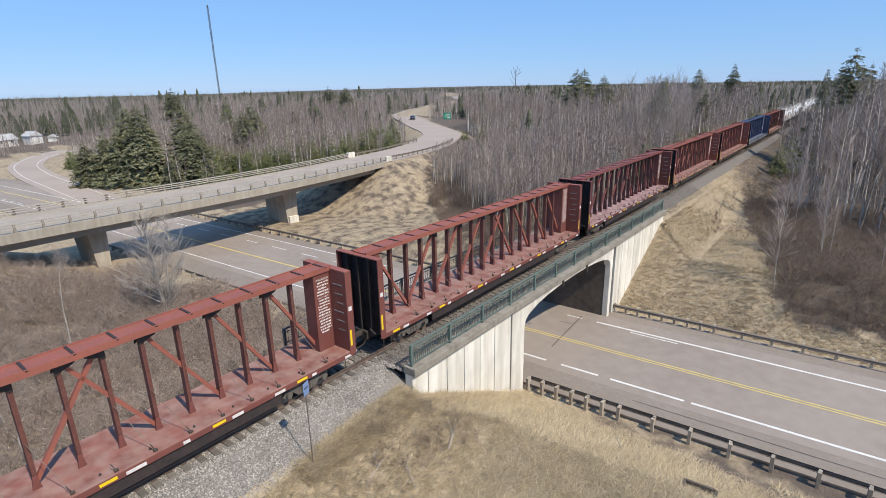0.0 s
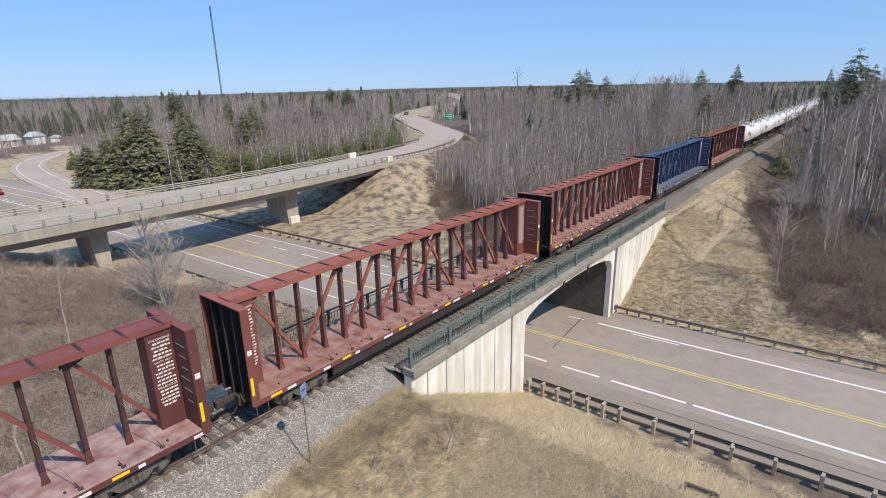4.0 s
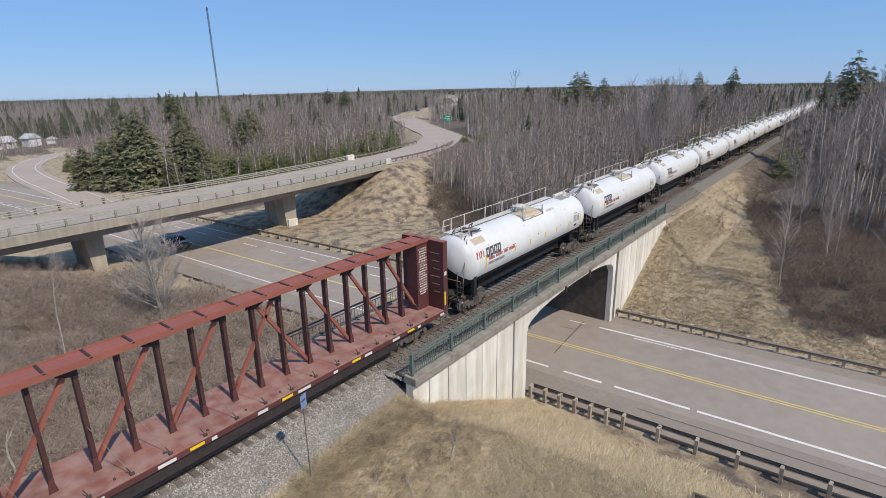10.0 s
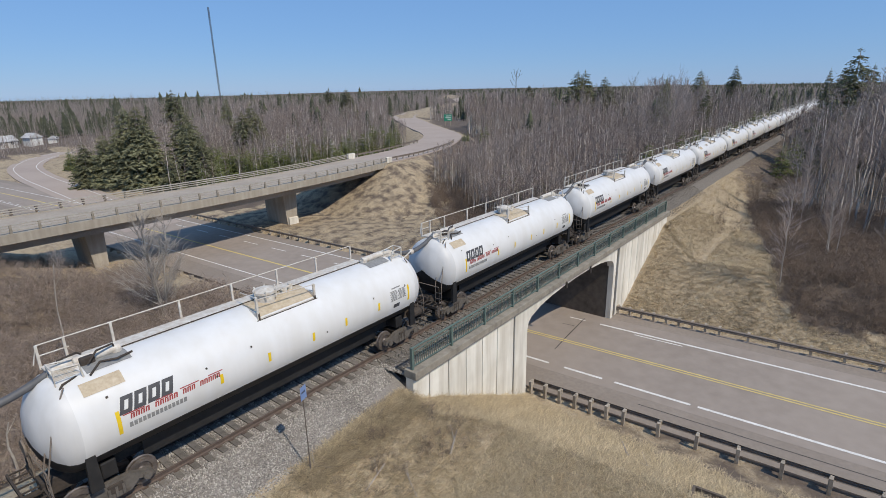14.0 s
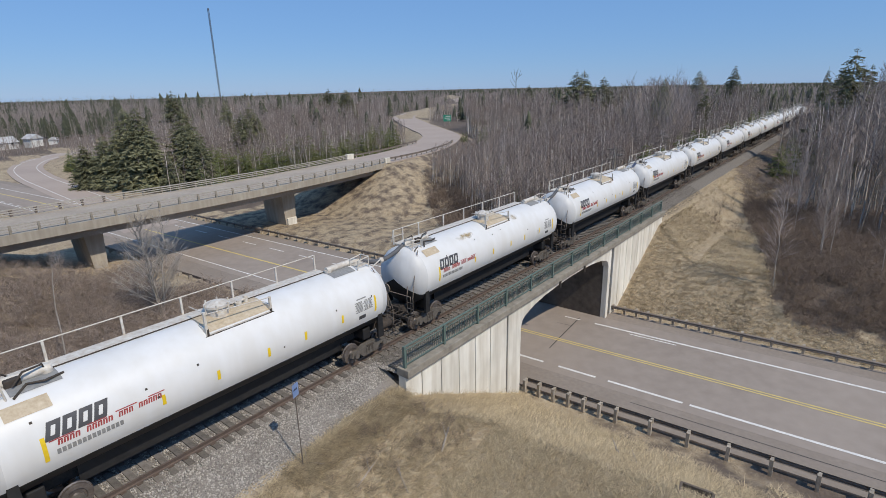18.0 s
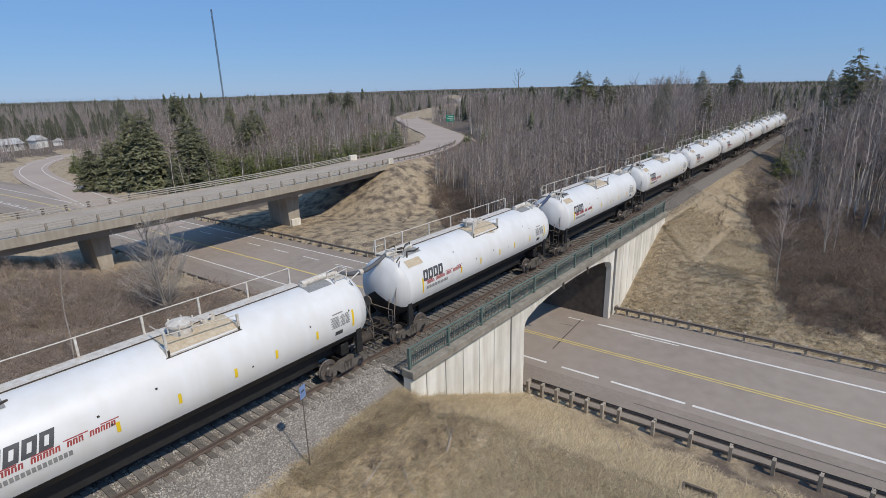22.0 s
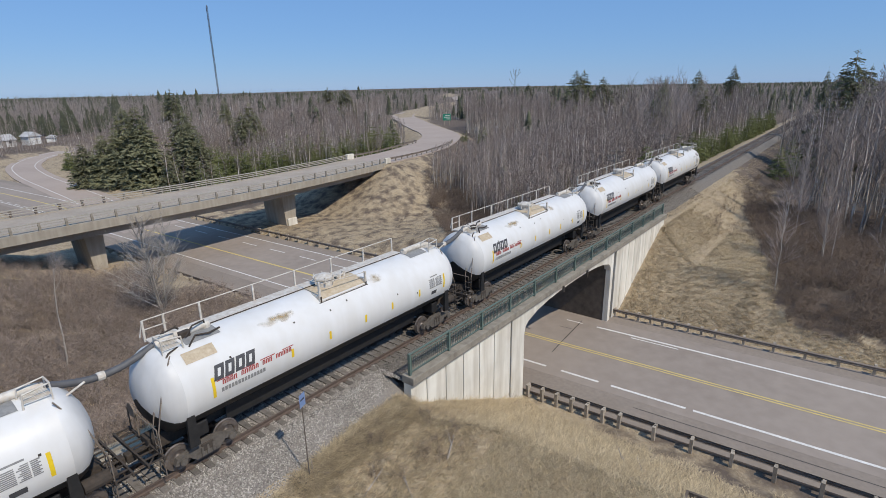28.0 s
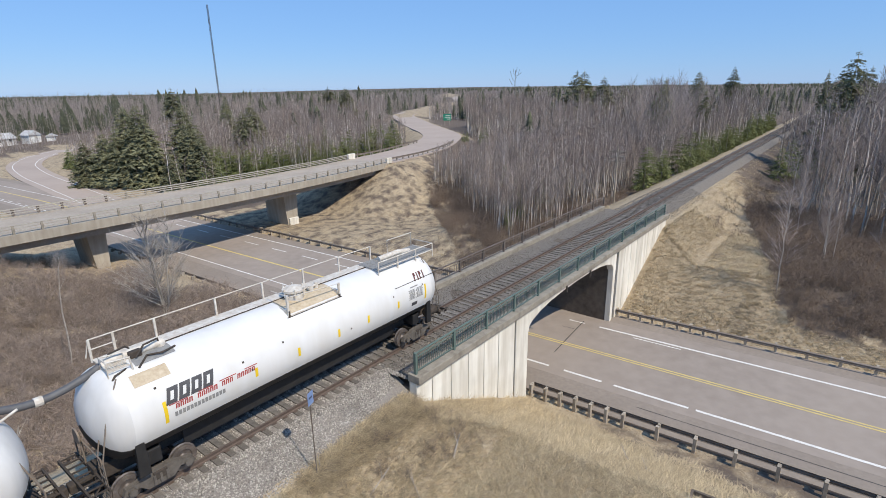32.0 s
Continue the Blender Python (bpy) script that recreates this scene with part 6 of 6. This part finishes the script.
            out.append((rng.randrange(6), x, y, ground_z(x, y), rng.uniform(0, 6.28), rng.uniform(h0, h1), rng.gauss(0, .1), rng.gauss(0, .1)))
    return out


def brush_field(x, y):
    return x < road_x(y) - 9.5 and noise.noise(Vector((x * .12, y * .12, 7))) > -.55


spots = shrub_spots(3400, (-4, 6.5), (24, 39.5), brush_field, .7, 1.9)
scatter("brush", SHRUB, spots, "shrub_pale", "tangled leafless mauve-grey brush below the road bridge", "brush")
spots = shrub_spots(3600, (43, -34), (76, -8), lambda x, y: cover(x, y) > .42, .7, 1.7)
spots += shrub_spots(1500, (41, 7), (66, 34), lambda x, y: cover(x, y) > .5 and noise.noise(Vector((x * .25, y * .25, 4))) > -.3, .6, 1.8) + shrub_spots(400, (60, 7), (84, 40), lambda x, y: cover(x, y) > .5, .9, 2.0)
spots += shrub_spots(220, (58, -12), (110, -5.4), lambda x, y: True, .5, 1.3)
spots += shrub_spots(110, (43, 14), (60, 40), lambda x, y: y < 21 or noise.noise(Vector((x * .2, y * .2, 2))) > .35, .3, .9)
spots += shrub_spots(30, (10, 40), (18, 50), lambda x, y: True, .6, 1.2)
spots += shrub_spots(60, (9.3, -6.6), (16.5, -3.7), lambda x, y: y < -3.6 - .25 * abs(x - 13), .25, .75)
scatter("brush", SHRUB, spots, "shrub", "tangled leafless red-brown brush", "brush")


def tuft(seed):
    r = random.Random(seed)
    vs, fs = [], []
    for i in range(9):
        a = r.uniform(0, 6.283)
        o = Vector((r.uniform(-.12, .12), r.uniform(-.12, .12), -.02))
        e = o + Vector((math.cos(a) * r.uniform(.15, .5), math.sin(a) * r.uniform(.15, .5), r.uniform(.05, .24)))
        n = (e - o).cross(Vector((0, 0, 1))).normalized() * .012
        k = len(vs)
        vs += [tuple(o + n), tuple(o - n), tuple(e)]
        fs.append((k, k + 1, k + 2))
    return np.array(vs, np.float32), np.array(fs, np.int32)


TUFT = [tuft(300 + k) for k in range(10)]


def grass_spots(n, lo, hi, want, h0, h1):
    out = []
    while len(out) < n:
        x, y = rng.uniform(lo[0], hi[0]), rng.uniform(lo[1], hi[1])
        if want(x, y):
            out.append((rng.randrange(10), x, y, ground_z(x, y), rng.uniform(0, 6.28), rng.uniform(h0, h1), rng.gauss(.15, .25), rng.gauss(-.2, .25)))
    return out


def verge(x, y):
    d = x - road_x(y)
    return (d < -7.9 or d > 7.7) and abs(y) > 3.55


blades = grass_spots(26000, (4, -17), (25.6, -3.5), lambda x, y: verge(x, y) and rng.random() > cover(x, y) * 1.5, .5, 1.15)
blades += grass_spots(14000, (40, -26), (62, -3.6), lambda x, y: verge(x, y) and cover(x, y) < .45, .45, .9)
blades += grass_spots(6500, (38, 4), (68, 44), verge, .4, .9)
blades += grass_spots(1500, (9, -4.2), (15.3, -2.1), lambda x, y: y < -3.4 + max(0, x - 9.5) * .20, .8, 1.3)
blades += grass_spots(4500, (-8, -17), (4, -3.6), verge, .5, 1.15) + grass_spots(9000, (-8, -32), (25.6, -17), verge, .6, 1.3)
blades += grass_spots(1300, (-4, 4), (25, 40), verge, .7, 1.6)
blades += grass_spots(2500, (53, -9), (90, -3.6), verge, .6, 1.2) + grass_spots(3200, (56, -6), (150, -2.5), lambda x, y: noise.noise(Vector((x * .3, y * .6, 3))) > -.15, .4, .8)
scatter("dry_grass", TUFT, blades, "straw", "flattened straw-coloured dry grass", "grass")


def weed_patch(x, y):
    return verge(x, y) and noise.noise(Vector((x * .45, y * .45, 9))) > .16 + .2 * (x > 30) - .3 * (x < 26 and cover(x, y) > .3)


weeds = grass_spots(260, (9, -4.2), (15.3, -2.1), lambda x, y: y < -3.4 + max(0, x - 9.5) * .20, .7, 1.2) + grass_spots(420, (9.3, -6.4), (17, -3.7), verge, .35, .8) + grass_spots(900, (4, -17), (25.4, -3.6), weed_patch, .3, .7)
weeds += grass_spots(2600, (40, -26), (64, -3.6), verge, .4, .9) + grass_spots(1500, (40, -26), (64, -3.6), weed_patch, .35, .8) + grass_spots(1300, (40, 8), (68, 44), verge, .3, .6)
scatter("dead_weeds", TUFT, weeds, "weed", "brown dead weeds matted in the dry grass", "weeds")


# ---------------------------------------------------------------- smaller things of the place
def mast():
    x, y = 187, 309.5
    z = ground_z(x, y)
    g = thing("radio_mast", "tall thin dark lattice radio mast above the woods", "mast")
    top = 60.0
    for k in range(3):
        a = k * 2 * math.pi / 3
        part("leg", Shape().rod((x + .45 * math.cos(a), y + .45 * math.sin(a), z), (x + .45 * math.cos(a), y + .45 * math.sin(a), top), .11, .11, 5), "tower", g)
    s = Shape()
    n = 44
    for i in range(n):
        for k in range(3):
            a, b = k * 2 * math.pi / 3, (k + 1) * 2 * math.pi / 3
            z0, z1 = z + (top - z) * i / n, z + (top - z) * (i + 1) / n
            s.rod((x + .45 * math.cos(a), y + .45 * math.sin(a), z0), (x + .45 * math.cos(b), y + .45 * math.sin(b), z1), .05, n=4)
    part("bracing", s, "tower", g)
    part("top_beacon", Shape().rod((x, y, top), (x, y, top + .9), .5, .3, 8), "tower", g)


mast()


def far_tower():
    x, y = 520, 290
    z = ground_z(x, y)
    g = thing("antenna_mast", "slim grey antenna mast with spread arms on the skyline", "mast")
    part("pole", Shape().rod((x, y, z), (x, y, z + 31), .5, .25, 8), "far_steel", g)
    for k, (dx, dy, z0, z1) in enumerate(((-4.6, 3.4, 19, 30), (4.0, -3.0, 22, 32), (-2.2, 1.6, 25, 33), (5.6, -4.2, 25, 29), (-5.4, 4.0, 15, 22), (1.6, -1.2, 27, 34))):
        part("arm", Shape().pipe([(x, y, z + z0), (x + dx * .6, y + dy * .6, z + z0 + (z1 - z0) * .35), (x + dx, y + dy, z + z1)], .17, 5), "far_steel", g)


far_tower()


def highway_sign():
    x, y = 154.5, 101.8
    z = ground_z(x, y)
    g = thing("road_sign", "green highway direction sign on two posts", "sign", m=pose(x, y, 0, 0, 0, 38))
    for k in (-.9, .9):
        part("post", Shape().rounded((-.12, k - .1, z - .3), (.12, k + .1, 2.7), .02), "timber", g)
    p = part("panel", Shape().rounded((-.22, -1.4, .3), (-.14, 1.4, 2.6), .02), "green_sign", g)
    s = Shape()
    for i, (a, b) in enumerate(((-1.1, .6), (-1.1, .95), (-1.1, .15))):
        s.box((-.235, a, 1.95 - .62 * i), (-.222, b, 2.2 - .62 * i))
    part("printed_bar", s, "white_mark", p)


highway_sign()


def track_sign():
    g = thing("track_marker_sign", "small faded blue marker sign on a thin post", "sign", m=pose(9.55, -3.66, 0, 0, 0, 20))
    z = ground_z(9.55, -3.66)
    part("post", Shape().rod((0, 0, z - .2), (.0, .0, 2.45), .021, n=8), "grey_rail", g)
    p = part("panel", Shape().rounded((-.17, -.045, 1.95), (.17, -.030, 2.45), .006), "blue_sign", g)
    part("printed_bar", Shape().box((-.12, -.049, 2.2), (.10, -.046, 2.27), pose(0, 0, 0)), "hose_blue", p)


track_sign()


def catch_basin(x, y):
    z = ground_z(x, y)
    g = thing("drain_basin", "dark open drain basin with concrete rim in grass", "drain", m=pose(x, y, z, 0, 0, 4))
    for lo, hi in (((-.55, -.62, -.3), (.55, -.52, .10)), ((-.55, .52, -.3), (.55, .62, .14)), ((.45, -.52, -.3), (.55, .52, .14)), ((-.55, -.52, -.3), (-.45, .52, .14))):
        part("rim", Shape().rounded(lo, hi, .015), "stained_shaded", g)
    # The dark inside of the basin is put in as a black plate.
    part("grate", Shape().rounded((-.45, -.52, -.28), (.45, .52, -.05), .01), "black_shade_steel", g, "black plate for the dark basin inside")


catch_basin(18.75, -14.95)


def utility_pole(x, y, h):
    g = thing("utility_pole", "grey wooden utility pole with cross-arms", "pole", "poles by the track")
    z = ground_z(x, y)
    part("pole", Shape().rod((x, y, z - .3), (x, y, z + h), .14, .10, 8), "timber", g)
    for k in range(3):
        part("cross_arm", Shape().rounded((x - .06, y - 1.2, z + h - .5 - .65 * k), (x + .06, y + 1.2, z + h - .38 - .65 * k), .01), "timber", g)


for x, y, h in ((70.5, 8.3, 7.4), (98, 10, 7.5), (101, -8.6, 3.4)):
    utility_pole(x, y, h)


def snag(x, y, h, lean):
    g = thing("dead_birch_snag", "thin pale broken birch stem in the brush", "dead tree")
    z = ground_z(x, y)
    pts = [(x + lean * t + .08 * math.sin(7 * t), y + .05 * math.cos(9 * t), z + h * t) for t in (0, .2, .4, .6, .8, 1)]
    s = Shape()
    for (a, b), r in zip(zip(pts, pts[1:]), (.055, .05, .045, .035, .025)):
        s.rod(a, b, r, r * .85, 6)
    part("stem", s, "birch_bark", g)
    part("branch", Shape().rod(pts[4], (pts[4][0] + .5, pts[4][1] + .2, pts[4][2] + .6), .015, .004, 5), "birch_bark", g)


snag(8.8, 20.5, 7.4, .6)
snag(4.2, 16.0, 4.0, -.3)
snag(3.2, 6.5, 2.6, .2)


def fallen_log(x, y, l, turn, r):
    g = thing("fallen_branch", "dead grey branch lying in dry grass", "branch", "dead branches in the grass")
    a = Vector((x, y, 0))
    b = a + Vector((math.cos(turn) * l, math.sin(turn) * l, 0))
    a.z, b.z = ground_z(a.x, a.y) + r, ground_z(b.x, b.y) + r + .12
    part("limb", Shape().rod(a, b, r, r * .5, 6), "bark", g)
    m = a.lerp(b, .6)
    part("twig", Shape().rod(m, m + Vector((.2, .35, .45)), r * .5, .005, 5), "bark", g)


fallen_log(9.2, -2.9, 1.5, -.9, .035)
fallen_log(14.4, -6.2, 1.2, .4, .05)
fallen_log(12.0, -6.5, .9, 1.2, .025)
fallen_log(20.5, -12.6, .6, 2.2, .03)
fallen_log(20.9, -11.3, .35, .7, .07)
fallen_log(10.6, -5.3, 1.3, .2, .03)


def house(x, y, w, d, h, turn, label):
    z = ground_z(x, y)
    g = thing("house", label, "house", "houses beyond the woods", pose(x, y, z, 0, 0, turn))
    part("wall", Shape().box((-w, -d, -.5), (w, d, h)), "house_white", g)
    part("roof", Shape().prism([(-d - .4, h), (d + .4, h), (0, h + d * .75)], "x", -w - .4, w + .4), "roof", g)
    for k in (-.5, .5):
        q = part("window", Shape().box((k * w - .6, -d - .05, 1.0), (k * w + .6, -d + .02, 2.3)), "house_white", g)
        part("pane", Shape().box((k * w - .5, -d - .07, 1.1), (k * w + .5, -d - .052, 2.2)), "glass", q)
    part("door", Shape().box((-.45, -d - .06, 0), (.45, -d + .02, 2.05)), "timber", g)


house(52.0, 221, 3.8, 2.6, 2.2, 20, "long white house half hidden by bare trees")
house(61.5, 222, 2.0, 2.2, 2.8, 110, "white gabled house behind bare trees")
house(67.5, 221, 1.3, 1.3, 1.6, 60, "small white outbuilding behind bare trees")
house(268, 82, 8, 4, 2.2, 60, "long low white building beyond the woods")


# ---------------------------------------------------------------- ties and ballast stones
TIE = [Shape().rounded((-.115, -1.30, -.19), (.115, 1.30, 0), .014).mesh("tie", "tie"), Shape().rounded((-.11, -1.27, -.19), (.12, 1.33, 0), .014).mesh("tie", "tie")]
PLATE = Shape().box((-.10, -.16, 0), (.10, .16, .018)).mesh("tie_plate", "rail_steel")
bed = tagged(new("track_ties"), "row of weathered wooden ties", kind="structure")
for k in range(290):
    x = -8 + .508 * k
    o = part("tie", TIE[k % 2], None, bed)
    o.matrix_basis = pose(x + rng.uniform(-.03, .03), rng.uniform(-.05, .05), TIE_Z - .006 + rng.uniform(-.008, .004), 0, 0, rng.uniform(-1.2, 1.2))
far_ties = Shape()
for k in range(560):
    x = -8 + .508 * (290 + k)
    far_ties.box((x - .115, -1.3, -.35), (x + .115, 1.3, TIE_Z - .004))
tagged(part("tie_row", far_ties, "tie", bed), kind="stuff")
s = Shape()
for k in range(240):
    x = -8 + .508 * k
    for y in (-RAIL_Y, RAIL_Y):
        s.box((x - .09, y - .17, TIE_Z - .01), (x + .09, y + .17, TIE_Z + .012))
tagged(part("tie_plates", s, "rail_steel", bed), kind="stuff")


def pebble(seed):
    r = random.Random(seed)
    vs = [(r.uniform(.6, 1.1), 0, 0), (-r.uniform(.6, 1.1), 0, 0), (0, r.uniform(.6, 1.1), .1), (0, -r.uniform(.6, 1.1), -.1), (.1, 0, r.uniform(.5, .9)), (0, .1, -.6)]
    fs = [(0, 2, 4), (2, 1, 4), (1, 3, 4), (3, 0, 4), (2, 0, 5), (1, 2, 5), (3, 1, 5), (0, 3, 5)]
    return np.array(vs, np.float32), np.array(fs, np.int32)


PEBBLE = [pebble(400 + k) for k in range(6)]


def bed_z(x, y):
    a = abs(y)
    if 15.3 < x < 53:
        return -.20
    return -.22 if a < 1.75 else -.24 - (a - 1.75) * .474 if a < 3.1 else -.88 - (a - 3.1) * .45


stones = []
while len(stones) < 45000:
    u = rng.random()
    x = rng.uniform(-1, 15.9) if u < .63 else rng.uniform(15.9, 34) if u < .84 else rng.uniform(34, 70)
    y = rng.uniform(-3.6, 2.9)
    if 15.3 < x < 53 and abs(y) > 2.85:
        continue
    if x < 15.4 and y < -3.5 + max(0, x - 9.5) * .20:
        continue
    if rng.random() > (1.0 if y < -1.2 else .55) or (abs(y) < 1.34 and abs((x + 8 + .254) % .508 - .254) < .15):
        continue
    stones.append((rng.randrange(6), x, y, bed_z(x, y) + rng.uniform(-.005, .03), rng.uniform(0, 6.28), rng.uniform(.026, .055), 0, 0))
scatter("ballast_stones", PEBBLE, [q for q in stones if q[1] < 15.6], "stone", "loose grey crushed ballast stones", "stones")
scatter("ballast_stones", PEBBLE, [q for q in stones if q[1] >= 15.6], "stone_old", "dusty brown-grey ballast stones on the bridge", "stones")


# ---------------------------------------------------------------- what moves
def drive(ob, rows, way):
    out = []
    for t, y in rows:
        lane = 1.95 if way < 0 else -2.3
        x = road_x(y) - lane
        tx = road_x(y + way) - road_x(y)
        out.append((t, pose(x, y, ROAD_Z + .004, 0, 0, math.degrees(math.atan2(way, tx)))))
    walk(ob, out)


def motions():
    for ob, x0 in train:
        walk(ob, [(t, pose(x0 - s, 0, 0)) for t, s in TRAVEL])
    drive(red_sedan, [(0, 203), (3, 135), (6.5, 57.2), (7.5, 36), (9.5, -12.4), (12, -73), (32, -560)], -1)
    drive(grey_suv, [(0, 250), (4, 168), (7, 106), (10, 48), (10.5, 36), (12.0, -.2), (12.5, -12.85), (15, -76), (32, -500)], -1)
    rows = []
    for t, x, y in ((0, 149, 113.5), (3, 172, 138), (8, 203, 162), (13, 250, 188.8), (20, 312, 220.6), (32, 425, 296)):
        rows.append((t, pose(x, y, upper_z(x, y) + .01, 0, 0, 40 if t < 5 else 30)))
    walk(far_sedan, rows)
    drive(black_sedan, [(0, -690), (28, -78.5), (31, -12.3), (31.5, -1.26), (32, 9.8)], 1)


motions()
